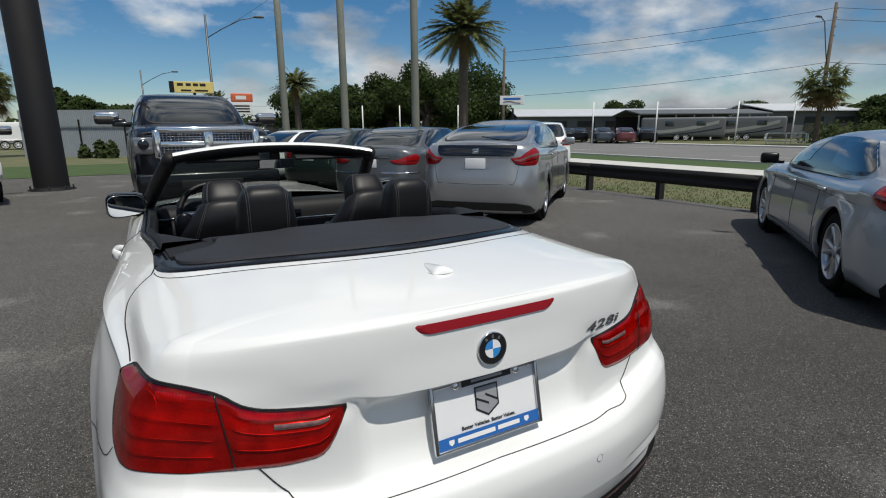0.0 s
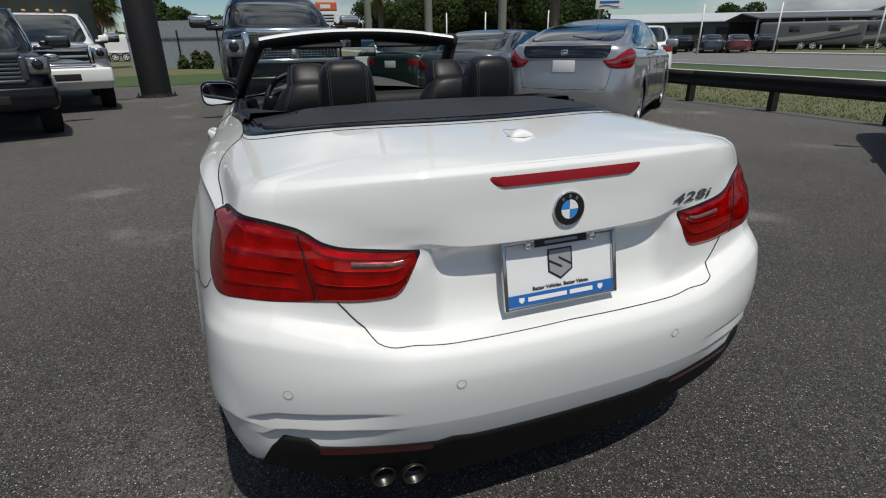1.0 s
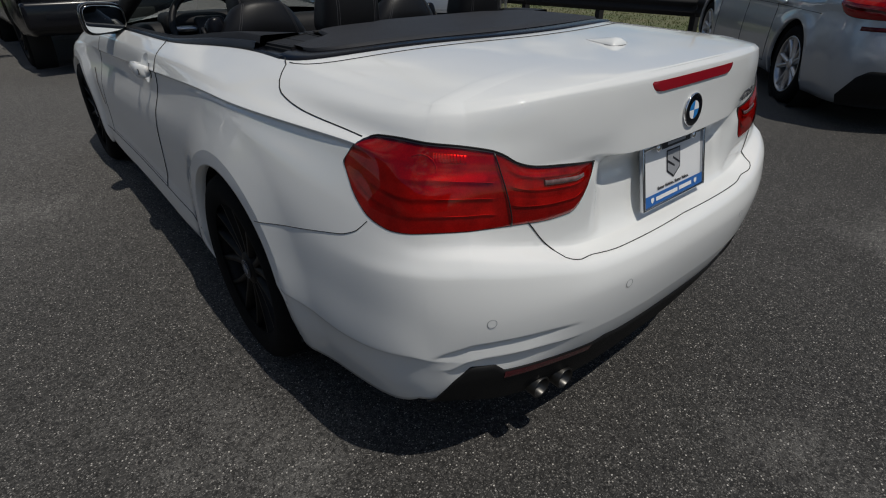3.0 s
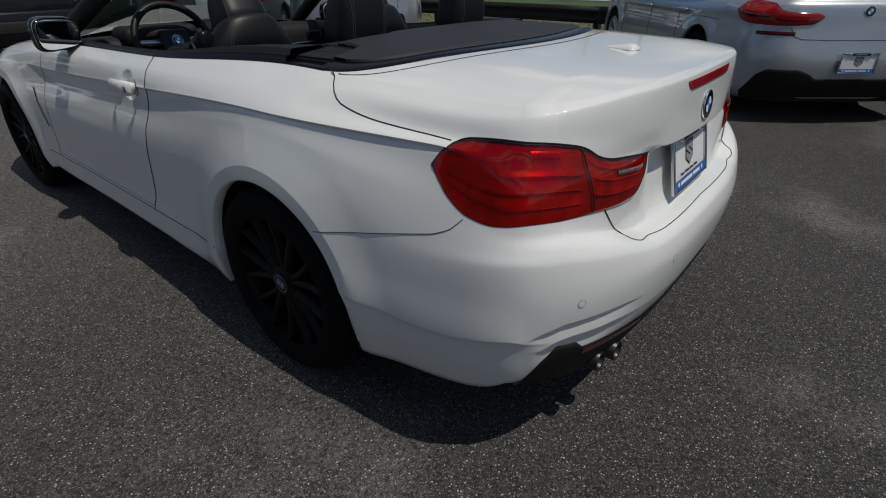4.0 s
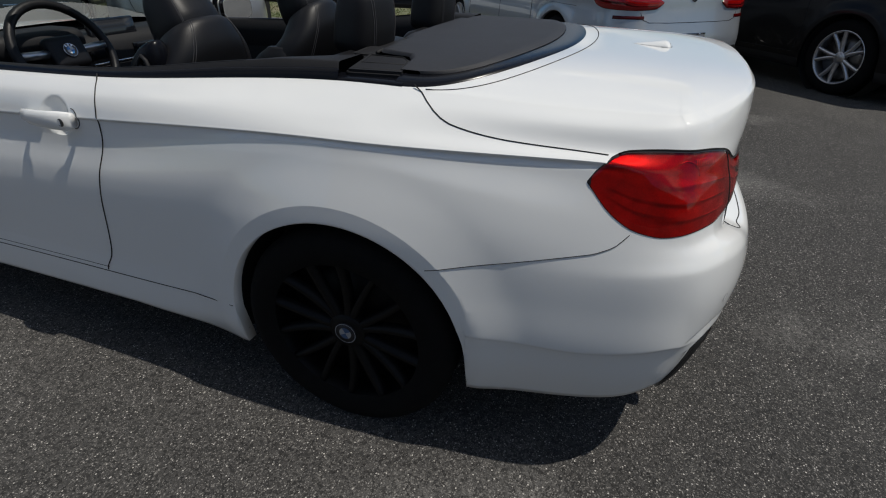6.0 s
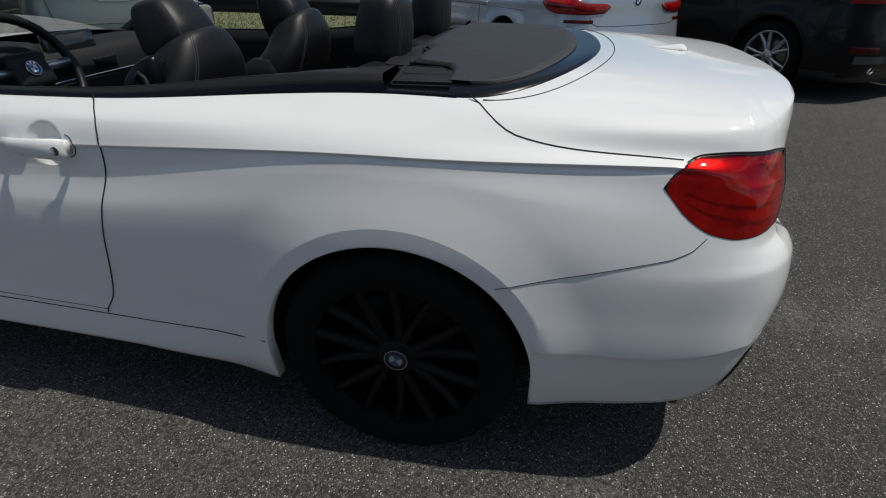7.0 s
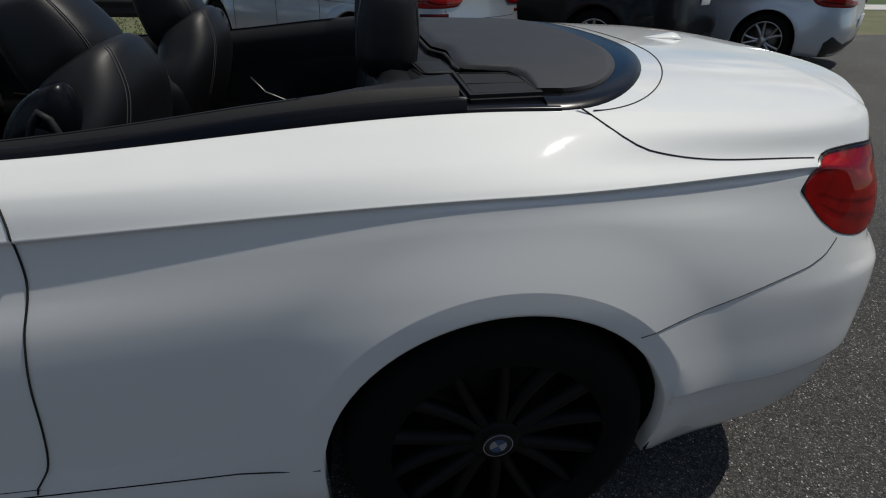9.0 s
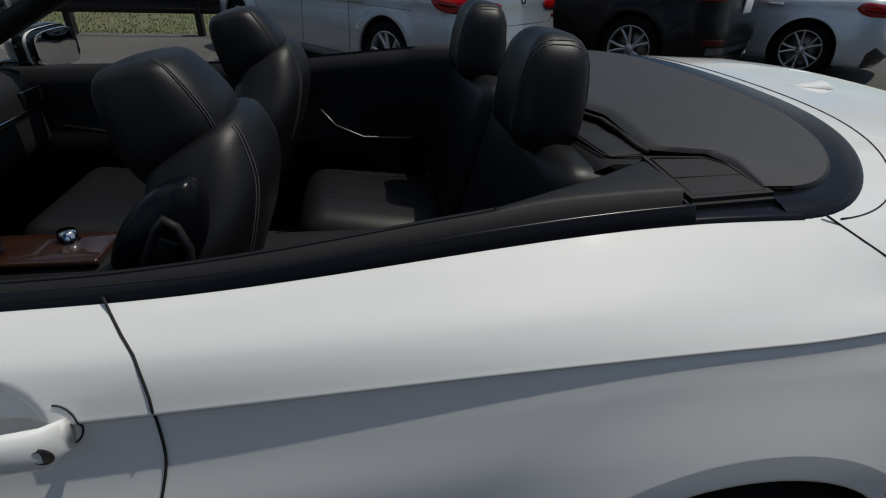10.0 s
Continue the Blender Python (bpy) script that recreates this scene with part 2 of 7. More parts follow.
def curve_at(xs, ys, x):
    """A smooth curve through knots that never overshoots."""
    xs, ys, h, m = slopes(xs, ys)
    x = np.clip(np.asarray(x, float), xs[0], xs[-1])
    i = np.clip(np.searchsorted(xs, x, side="right") - 1, 0, len(xs) - 2)
    t = (x - xs[i]) / h[i]
    return (ys[i] * (1 + 2 * t) * (1 - t) ** 2 + h[i] * m[i] * t * (1 - t) ** 2
            + ys[i + 1] * t * t * (3 - 2 * t) + h[i] * m[i + 1] * t * t * (t - 1))


def knots(xs, ys):
    return lambda x: curve_at(xs, ys, x)


def smooth01(a, b, x):
    t = np.clip((x - a) / (b - a), 0, 1)
    return t * t * (3 - 2 * t)


class Shell:
    """The outer skin of a car: an outline seen from above, drawn in or out with height.

    side(y), back(x), front(x) each give heights and the inward offsets at them."""

    def __init__(self, outline, side, back, front, low, arches, flare=0.02, count=230, extra=None, fine=(), dense=()):
        p = np.array(outline, float)
        chord = np.r_[0, np.cumsum(np.hypot(*np.diff(p, axis=0).T))]
        t = np.linspace(0, chord[-1], 1500)
        x, y = self.through_points(chord, p[:, 0], t), self.through_points(chord, p[:, 1], t)
        x[0] = x[-1] = 0
        s = np.r_[0, np.cumsum(np.hypot(np.diff(x), np.diff(y)))]
        tx, ty = np.gradient(x, s), np.gradient(y, s)
        k = np.hypot(tx, ty)
        self.s, self.x, self.y, self.nx, self.ny = s, x, y, ty / k, -tx / k
        self.nx[0] = self.nx[-1] = 0
        self.side, self.back, self.front, self.low, self.arches, self.flare = side, back, front, low, arches, flare
        self.extra = extra
        st = list(np.linspace(0, s[-1], count))
        for yc, zc, r in arches:
            for a in np.linspace(0, math.pi, 33):
                st.append(self.s_side(yc - r * math.cos(a)))
            st += [self.s_side(yc - r - 0.0015), self.s_side(yc + r + 0.0015)]
        for ya, yb, n in fine:
            st += [self.s_side(q) for q in np.linspace(ya, yb, n)]
        for sa, sb, n in dense:
            st += list(np.linspace(sa, sb, n))
        st = sorted(st)
        keep = [st[0]]
        for v in st[1:]:
            if v - keep[-1] > 0.0012:
                keep.append(v)
        self.stations = keep

    @staticmethod
    def through_points(t0, v, t):
        # natural cubic through all points
        n = len(t0)
        h = np.diff(t0)
        a = np.zeros((n, n))
        b = np.zeros(n)
        a[0, 0] = a[-1, -1] = 1
        for i in range(1, n - 1):
            a[i, i - 1], a[i, i], a[i, i + 1] = h[i - 1], 2 * (h[i - 1] + h[i]), h[i]
            b[i] = 6 * ((v[i + 1] - v[i]) / h[i] - (v[i] - v[i - 1]) / h[i - 1])
        m = np.linalg.solve(a, b)
        i = np.clip(np.searchsorted(t0, t, side="right") - 1, 0, n - 2)
        u, w = t0[i + 1] - t, t - t0[i]
        return (m[i] * u ** 3 + m[i + 1] * w ** 3) / (6 * h[i]) + (v[i] / h[i] - m[i] * h[i] / 6) * u + (v[i + 1] / h[i] - m[i + 1] * h[i] / 6) * w

    def s_side(self, y):
        lo, hi = np.searchsorted(self.nx > 0.5, True), len(self.s) - 1 - np.searchsorted((self.nx > 0.5)[::-1], True)
        return float(np.interp(y, self.y[lo:hi], self.s[lo:hi]))

    def s_back(self, x):
        hi = int(np.argmax(self.x > self.x.max() * 0.97))
        return float(np.interp(x, self.x[:hi], self.s[:hi]))

    def base(self, s):
        return [float(np.interp(s, self.s, a)) for a in (self.x, self.y, self.nx, self.ny)]

    def keys(self, s):
        x, y, nx, ny = self.base(s)
        w = float(smooth01(0.45, 0.93, nx))
        zs, ds = self.side(y)
        ze, de = self.back(x) if ny < 0 else self.front(x)
        return w * np.array(zs) + (1 - w) * np.array(ze), w * np.array(ds) + (1 - w) * np.array(de)

    def bottom(self, s):
        x, y, nx, ny = self.base(s)
        z = float(self.low(x, y))
        for yc, zc, r in self.arches:
            if abs(y - yc) <= r + 1e-6 and nx > 0.5:
                z = max(z, zc + math.sqrt(max(0.0, r * r - (y - yc) ** 2)))
        return z

    def points(self, s, z, out=0.0):
        x, y, nx, ny = self.base(s)
        zk, dk = self.keys(s)
        z = np.asarray(z, float)
        d = curve_at(zk, dk, z) - out
        for yc, zc, r in self.arches:
            rr = np.hypot(y - yc, z - zc)
            d = d - self.flare * np.clip(1 - np.maximum(rr - r - 0.046, 0.0) / 0.12, 0.0, 1.0) ** 1.6 * (nx > 0.5)
        if self.extra:
            d = d + self.extra(x, y, z)
        return np.stack([x - nx * d, y - ny * d, z], 1)

    def point(self, s, z, out=0.0, sign=1):
        p = self.points(s, [z], out)[0]
        return Vector((p[0] * sign, p[1], p[2]))

    def skin(self, per=4):
        """Rows of points from the lower edge up, station by station."""
        rows = []
        for s in self.stations:
            zk, _ = self.keys(s)
            lo = self.bottom(s)
            pers = per if isinstance(per, (list, tuple)) else [per] * (len(zk) - 1)
            zz = np.concatenate([np.linspace(a, b, q, endpoint=False) for a, b, q in zip(zk[:-1], zk[1:], pers)] + [zk[-1:]])
            # the lowest rows close up above a wheel arch
            top = min(lo + 0.15, zk[-2])
            zz = np.where(zz < top, lo + (zz - zz[0]) / (top - zz[0]) * (top - lo), zz) if zz[0] < top else zz
            zz[0] = lo
            p = self.points(s, zz)
            inner = self.points(s, zz[:1], -0.035)
            rows.append(np.concatenate([inner, p]))
        return rows


def split_skin(rows, choose):
    """Cuts both halves of a skin into named pieces: name -> verts and faces."""
    out = {}
    for sign in (1, -1):
        for i in range(len(rows) - 1):
            a, b = rows[i], rows[i + 1]
            for j in range(len(a) - 1):
                q = [a[j], b[j], b[j + 1], a[j + 1]]
                if abs(a[j][2] - a[j + 1][2]) + abs(b[j][2] - b[j + 1][2]) < 1e-6 and j > 0:
                    continue
                c = sum(q) / 4
                name = choose(c[0] * sign, c[1], c[2])
                if name is None:
                    continue
                q = [(p[0] * sign, p[1], p[2]) for p in q]
                out.setdefault(name, []).append(q if sign > 0 else q[::-1])
    return out


def welded(quads, dist=2e-5):
    idx, verts, faces = {}, [], []
    for q in quads:
        f = []
        for p in q:
            k = (round(p[0] / dist), round(p[1] / dist), round(p[2] / dist))
            if k not in idx:
                idx[k] = len(verts)
                verts.append(tuple(float(c) for c in p))
            if not f or f[-1] != idx[k]:
                f.append(idx[k])
        if len(f) > 1 and f[0] == f[-1]:
            f.pop()
        if len(set(f)) >= 3 and len(set(f)) == len(f):
            faces.append(tuple(f))
    return verts, faces


def even_normals(obs, dist=1e-4):
    """Shades neighbouring pieces of one skin as a single smooth surface."""
    total, owners = {}, {}
    for ob in obs:
        me = ob.data
        keys = [tuple(round(c / dist) for c in v.co) for v in me.vertices]
        for p in me.polygons:
            n = p.normal * p.area
            for i in p.vertices:
                total[keys[i]] = total.get(keys[i], Vector()) + n
                owners.setdefault(keys[i], set()).add(ob.name)
    for ob in obs:
        me = ob.data
        ns = []
        for v in me.vertices:
            k = tuple(round(c / dist) for c in v.co)
            n = total[k].normalized()
            ns.append(n if len(owners[k]) > 1 and n.dot(v.normal) > 0.8 else Vector(v.normal))
        me.normals_split_custom_set_from_vertices(ns)


def grid(points):
    """Faces over a list of equal rows of points."""
    n = len(points[0])
    verts = [tuple(float(c) for c in p) for row in points for p in row]
    faces = [(i * n + j, i * n + j + 1, (i + 1) * n + j + 1, (i + 1) * n + j) for i in range(len(points) - 1) for j in range(n - 1)]
    return verts, faces


def slab(front, depth):
    """Closes a grid of points into a body of some depth; depth is a vector."""
    dv = Vector(depth)
    v, f = grid(front)
    rows, cols = len(front), len(front[0])
    n = len(v)
    v2 = v + [tuple(Vector(p) + dv) for p in v]
    f2 = list(f) + [tuple(n + k for k in reversed(q)) for q in f]
    ring = [j for j in range(cols)] + [i * cols + cols - 1 for i in range(1, rows)] + [(rows - 1) * cols + j for j in range(cols - 2, -1, -1)] + [i * cols for i in range(rows - 2, 0, -1)]
    for a, b in zip(ring, ring[1:] + ring[:1]):
        f2.append((b, a, n + a, n + b))
    return v2, f2

# ---- ground, kerbs, road ----
def asphalt(name, base, speck, patch):
    m = mat(name, base, 0.82, vary=0.7, scale=0.5, dark=patch, bump=0.7, bump_scale=170)
    t = m.node_tree
    b = t.nodes["Principled BSDF"]
    src = b.inputs["Base Color"].links[0].from_socket
    co = t.nodes.new("ShaderNodeTexCoord")
    vo = t.nodes.new("ShaderNodeTexVoronoi")
    vo.inputs["Scale"].default_value = 150
    vsep = t.nodes.new("ShaderNodeSeparateColor")
    r1 = t.nodes.new("ShaderNodeMapRange")
    r1.inputs["From Min"].default_value, r1.inputs["From Max"].default_value = 0.42, 0.30
    r2 = t.nodes.new("ShaderNodeMapRange")
    r2.inputs["From Min"].default_value, r2.inputs["From Max"].default_value = 0.86, 1.0
    mul = t.nodes.new("ShaderNodeMath")
    mul.operation = "MULTIPLY"
    mx = t.nodes.new("ShaderNodeMix")
    mx.data_type = "RGBA"
    mx.inputs["B"].default_value = (*speck, 1)
    t.links.new(co.outputs["Object"], vo.inputs["Vector"])
    t.links.new(vo.outputs["Color"], vsep.inputs[0])
    t.links.new(vo.outputs["Distance"], r1.inputs["Value"])
    t.links.new(vsep.outputs[1], r2.inputs["Value"])
    t.links.new(r1.outputs[0], mul.inputs[0])
    t.links.new(r2.outputs[0], mul.inputs[1])
    chip = t.nodes.new("ShaderNodeTexVoronoi")
    chip.inputs["Scale"].default_value = 310
    csep = t.nodes.new("ShaderNodeSeparateColor")
    cr = t.nodes.new("ShaderNodeMapRange")
    cr.inputs["From Min"].default_value, cr.inputs["From Max"].default_value = 0.82, 1.0
    cr.inputs["To Max"].default_value = 0.30
    cmax = t.nodes.new("ShaderNodeMath")
    cmax.operation = "MAXIMUM"
    t.links.new(co.outputs["Object"], chip.inputs["Vector"])
    t.links.new(chip.outputs["Color"], csep.inputs[0])
    t.links.new(csep.outputs[0], cr.inputs["Value"])
    t.links.new(mul.outputs[0], cmax.inputs[0])
    t.links.new(cr.outputs[0], cmax.inputs[1])
    t.links.new(cmax.outputs[0], mx.inputs["Factor"])
    # the base tone shifts slightly with X, across an edge that noise sets wandering
    sep = t.nodes.new("ShaderNodeSeparateXYZ")
    wob = t.nodes.new("ShaderNodeTexNoise")
    wob.inputs["Scale"].default_value = 0.35
    wob.inputs["Detail"].default_value = 6
    ma = t.nodes.new("ShaderNodeMath")
    ma.operation = "MULTIPLY_ADD"
    ma.inputs[1].default_value = 4.0
    edge = t.nodes.new("ShaderNodeMapRange")
    edge.inputs["From Min"].default_value, edge.inputs["From Max"].default_value = 2.1, 0.2
    edge.inputs["To Min"].default_value, edge.inputs["To Max"].default_value = 0.95, 0.98
    grit = t.nodes.new("ShaderNodeTexNoise")
    grit.inputs["Scale"].default_value = 230
    grit.inputs["Detail"].default_value = 2
    gr = t.nodes.new("ShaderNodeMapRange")
    gr.inputs["From Min"].default_value, gr.inputs["From Max"].default_value = 0.3, 0.72
    gr.inputs["To Min"].default_value, gr.inputs["To Max"].default_value = 0.5, 1.5
    stain = t.nodes.new("ShaderNodeTexNoise")
    stain.inputs["Scale"].default_value = 0.8
    stain.inputs["Detail"].default_value = 7
    sr = t.nodes.new("ShaderNodeMapRange")
    sr.inputs["From Min"].default_value, sr.inputs["From Max"].default_value = 0.60, 0.72
    sr.inputs["To Max"].default_value = 0.55
    smx = t.nodes.new("ShaderNodeMix")
    smx.data_type = "RGBA"
    smx.inputs["B"].default_value = (0.165, 0.16, 0.15, 1)
    m1 = t.nodes.new("ShaderNodeMath")
    m1.operation = "MULTIPLY"
    sc = t.nodes.new("ShaderNodeVectorMath")
    sc.operation = "SCALE"
    for n in (wob, grit, stain):
        t.links.new(co.outputs["Object"], n.inputs["Vector"])
    t.links.new(co.outputs["Object"], sep.inputs[0])
    t.links.new(wob.outputs["Fac"], ma.inputs[0])
    t.links.new(sep.outputs["X"], ma.inputs[2])
    t.links.new(ma.outputs[0], edge.inputs["Value"])
    t.links.new(grit.outputs["Fac"], gr.inputs["Value"])
    stone = t.nodes.new("ShaderNodeTexVoronoi")
    stone.inputs["Scale"].default_value = 120
    stone.inputs["Randomness"].default_value = 1.0
    t.links.new(co.outputs["Object"], stone.inputs["Vector"])
    ssep = t.nodes.new("ShaderNodeSeparateColor")
    t.links.new(stone.outputs["Color"], ssep.inputs[0])
    sgr = t.nodes.new("ShaderNodeMapRange")
    sgr.inputs["To Min"].default_value, sgr.inputs["To Max"].default_value = 0.35, 1.6
    t.links.new(ssep.outputs[0], sgr.inputs["Value"])
    # Y plus stain noise, which scales the base tone by position in the lot
    stain_y = t.nodes.new("ShaderNodeMath")
    stain_y.operation = "MULTIPLY_ADD"
    stain_y.inputs[1].default_value = 5.0
    t.links.new(stain.outputs["Fac"], stain_y.inputs[0])
    t.links.new(sep.outputs["Y"], stain_y.inputs[2])
    # the tone rises from 0.64 to 1.75 with growing Y
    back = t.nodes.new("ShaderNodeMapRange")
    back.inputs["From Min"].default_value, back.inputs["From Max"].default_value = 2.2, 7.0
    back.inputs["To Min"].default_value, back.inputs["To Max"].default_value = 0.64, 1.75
    t.links.new(stain_y.outputs[0], back.inputs["Value"])
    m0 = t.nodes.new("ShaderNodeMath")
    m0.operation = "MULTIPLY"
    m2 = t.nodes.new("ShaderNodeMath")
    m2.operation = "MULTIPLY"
    # and rises again, up to 1.7, at the lowest Y
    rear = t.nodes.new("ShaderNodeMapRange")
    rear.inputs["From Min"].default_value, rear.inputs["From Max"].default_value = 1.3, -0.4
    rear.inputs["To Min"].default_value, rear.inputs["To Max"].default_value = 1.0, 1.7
    t.links.new(stain_y.outputs[0], rear.inputs["Value"])
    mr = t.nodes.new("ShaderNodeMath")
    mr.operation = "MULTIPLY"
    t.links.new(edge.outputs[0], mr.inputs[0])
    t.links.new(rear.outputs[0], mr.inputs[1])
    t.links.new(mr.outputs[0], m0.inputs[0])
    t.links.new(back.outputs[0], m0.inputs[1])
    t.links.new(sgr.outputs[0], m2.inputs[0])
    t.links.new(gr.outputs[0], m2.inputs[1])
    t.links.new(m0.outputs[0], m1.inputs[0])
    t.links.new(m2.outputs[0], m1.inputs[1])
    t.links.new(stain.outputs["Fac"], sr.inputs["Value"])
    t.links.new(sr.outputs[0], smx.inputs["Factor"])
    t.links.new(src, smx.inputs["A"])
    t.links.new(smx.outputs["Result"], sc.inputs[0])
    t.links.new(m1.outputs[0], sc.inputs["Scale"])
    t.links.new(sc.outputs[0], mx.inputs["A"])
    t.links.new(mx.outputs["Result"], b.inputs["Base Color"])
    return m


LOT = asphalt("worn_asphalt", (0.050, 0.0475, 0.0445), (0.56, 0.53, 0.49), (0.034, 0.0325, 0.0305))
ROADM = mat("road_asphalt", (0.17, 0.165, 0.16), 0.85, vary=0.5, scale=0.3, dark=(0.12, 0.118, 0.115), bump=0.3, bump_scale=120)
GREEN_GRASS = mat("green_grass", (0.052, 0.092, 0.020), 0.9, vary=0.8, scale=1.2, dark=(0.04, 0.065, 0.018), bump=0.8, bump_scale=30)
GRASS = mat("grass", (0.075, 0.10, 0.032), 0.9, vary=0.95, scale=0.7, dark=(0.17, 0.145, 0.085), bump=0.8, bump_scale=30)
CONCRETE = mat("pale_concrete", (0.58, 0.57, 0.54), 0.85, vary=0.5, scale=2, bump=0.3, bump_scale=90)
PAINT_LINE = mat("road_paint", (0.6, 0.6, 0.58), 0.7, vary=0.5, scale=6)


def sheet(name, x0, y0, x1, y1, z, material, label, category="ground", thick=0.0):
    v = [(x0, y0, z), (x1, y0, z), (x1, y1, z), (x0, y1, z)]
    f = [(0, 1, 2, 3)]
    if thick:
        v += [(x, y, z - thick) for x, y, _ in v]
        f += [(0, 4, 5, 1), (1, 5, 6, 2), (2, 6, 7, 3), (3, 7, 4, 0)]
    return solid(name, (v, f), material, label, category, kind="structure")


sheet("ground", -900, -900, 900, 900, -0.06, GRASS, "flat grassy ground reaching to the horizon")
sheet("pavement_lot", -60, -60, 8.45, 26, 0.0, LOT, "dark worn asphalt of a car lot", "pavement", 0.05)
sheet("verge", 8.45, -120, 14.9, 200, -0.02, GRASS, "dry grass verge beside the car lot")
sheet("pavement_walk", 14.9, -200, 17.2, 300, 0.0, CONCRETE, "pale concrete pavement along the road", "pavement", 0.05)
sheet("road", 20.6, -300, 38.5, 500, -0.035, ROADM, "wide grey asphalt road with white lane marks", "road")
sheet("kerb_near", 20.35, -300, 20.6, 500, 0.06, CONCRETE, "pale concrete kerb of the road", "kerb", 0.1)
sheet("verge_road", 17.2, -200, 20.35, 300, -0.012, GREEN_GRASS, "green grass strip between pavement and road")
sheet("kerb_far", 38.5, -300, 39.9, 500, 0.06, CONCRETE, "pale concrete kerb of the road", "kerb", 0.1)

# unseen plain wall, added to block low sky light from the convertible's left flank
WALL_PAINT = mat("beige_wall_paint", (0.30, 0.285, 0.26), 0.85, vary=0.4, scale=1.2, bump=0.2, bump_scale=60)
solid("sky_block_wall", boxed(-12.5, -9.0, 2.3, 0.3, 34.0, 4.64), WALL_PAINT, "plain beige painted wall closing the car lot", "wall", kind="structure")

# ---- the white convertible ----
REAR_Y, FRONT_Y, HUB_Z, ARCH_R = 1.05, 3.74, 0.328, 0.362
conv_outline = [(0, -0.012), (0.3, -0.002), (0.5, 0.033), (0.663, 0.092), (0.797, 0.20), (0.848, 0.38), (0.874, 0.70), (0.882, 1.05), (0.876, 1.5),
                (0.868, 2.0), (0.866, 2.8), (0.875, 3.25), (0.885, 3.74), (0.85, 4.13), (0.72, 4.38), (0.45, 4.49), (0, 4.525)]
SY = [0.2, 0.45, 1.05, 1.9, 2.85, 3.74, 4.33]
# heights and inward offsets of the feature lines along the flank, from sill to shoulder
FLANK_Z = [knots(SY, r) for r in (
    [0.16, 0.16, 0.16, 0.14, 0.14, 0.16, 0.17],
    [0.36, 0.35, 0.33, 0.26, 0.26, 0.33, 0.33],
    [0.475, 0.442, 0.45, 0.40, 0.40, 0.45, 0.45],
    [0.56, 0.56, 0.56, 0.54, 0.54, 0.56, 0.55],
    [0.668, 0.645, 0.66, 0.62, 0.61, 0.62, 0.60],
    [0.700, 0.690, 0.73, 0.685, 0.66, 0.655, 0.64],
    [0.728, 0.768, 0.840, 0.765, 0.722, 0.69, 0.67],
    [0.80, 0.877, 0.878, 0.800, 0.752, 0.74, 0.70],
    [0.845, 0.888, 0.887, 0.845, 0.80, 0.775, 0.72],
    [0.87, 0.897, 0.894, 0.853, 0.808, 0.79, 0.73],
    [0.915, 0.912, 0.93, 0.91, 0.88, 0.83, 0.75],
    [0.965, 0.958, 0.974, 0.942, 0.914, 0.848, 0.77],
    [0.988, 0.985, 0.998, 0.954, 0.926, 0.862, 0.78])]
FLANK_D = [knots(SY, r) for r in (
    [0.09, 0.07, 0.05, 0.030, 0.030, 0.05, 0.06],
    [0.020, 0.014, 0.010, -0.012, -0.012, 0.01, 0.02],
    [-0.002, -0.006, 0.002, -0.003, -0.003, 0.002, 0.005],
    [0.003, 0.003, 0.0, 0.000, 0.000, 0.0, 0.0],
    [0.013, 0.012, 0.001, 0.002, 0.004, 0.005, 0.02],
    [0.03, 0.022, 0.007, 0.009, 0.014, 0.012, 0.04],
    [0.045, 0.045, 0.0300, 0.0320, 0.034, 0.022, 0.05],
    [0.06, 0.083, 0.0415, 0.0395, 0.043, 0.032, 0.06],
    [0.075, 0.0865, 0.0455, 0.0430, 0.046, 0.045, 0.08],
    [0.09, 0.084, 0.0415, 0.039, 0.041, 0.06, 0.09],
    [0.11, 0.11, 0.083, 0.064, 0.066, 0.09, 0.12],
    [0.135, 0.14, 0.152, 0.106, 0.105, 0.12, 0.16],
    [0.165, 0.185, 0.195, 0.128, 0.125, 0.16, 0.20])]
BX = [0.0, 0.36, 0.46, 0.70]
BXS = [BX] * 4 + [[0.0, 0.38, 0.54, 0.70]] * 3 + [[0.0, 0.30, 0.36, 0.70]] + [[0.0, 0.25, 0.375, 0.70]] * 2 + [BX] * 3
BACK_Z = [knots(q, r) for q, r in zip(BXS, (
    [0.19, 0.19, 0.19, 0.17], [0.34, 0.34, 0.34, 0.33], [0.45, 0.45, 0.45, 0.45], [0.56, 0.56, 0.56, 0.56], [0.615, 0.615, 0.642, 0.668],
    [0.632, 0.636, 0.670, 0.700], [0.645, 0.65, 0.690, 0.728], [0.80, 0.80, 0.80, 0.80], [0.828, 0.832, 0.845, 0.845], [0.842, 0.846, 0.862, 0.87],
    [0.91, 0.91, 0.91, 0.915], [1.004, 1.001, 0.998, 0.975], [1.016, 1.014, 1.010, 0.992]))]
BACK_D = [knots(q, r) for q, r in zip(BXS, (
    [0.12, 0.12, 0.12, 0.10], [0.05, 0.05, 0.05, 0.04], [0.012, 0.012, 0.012, 0.01], [0.0, 0.0, 0.0, 0.0], [0.012, 0.012, 0.012, 0.012],
    [0.03, 0.03, 0.03, 0.03], [0.095, 0.092, 0.075, 0.058], [0.145, 0.142, 0.098, 0.076], [0.135, 0.132, 0.103, 0.086], [0.088, 0.092, 0.100, 0.096],
    [0.094, 0.096, 0.098, 0.11], [0.100, 0.102, 0.106, 0.130], [0.110, 0.112, 0.118, 0.155]))]
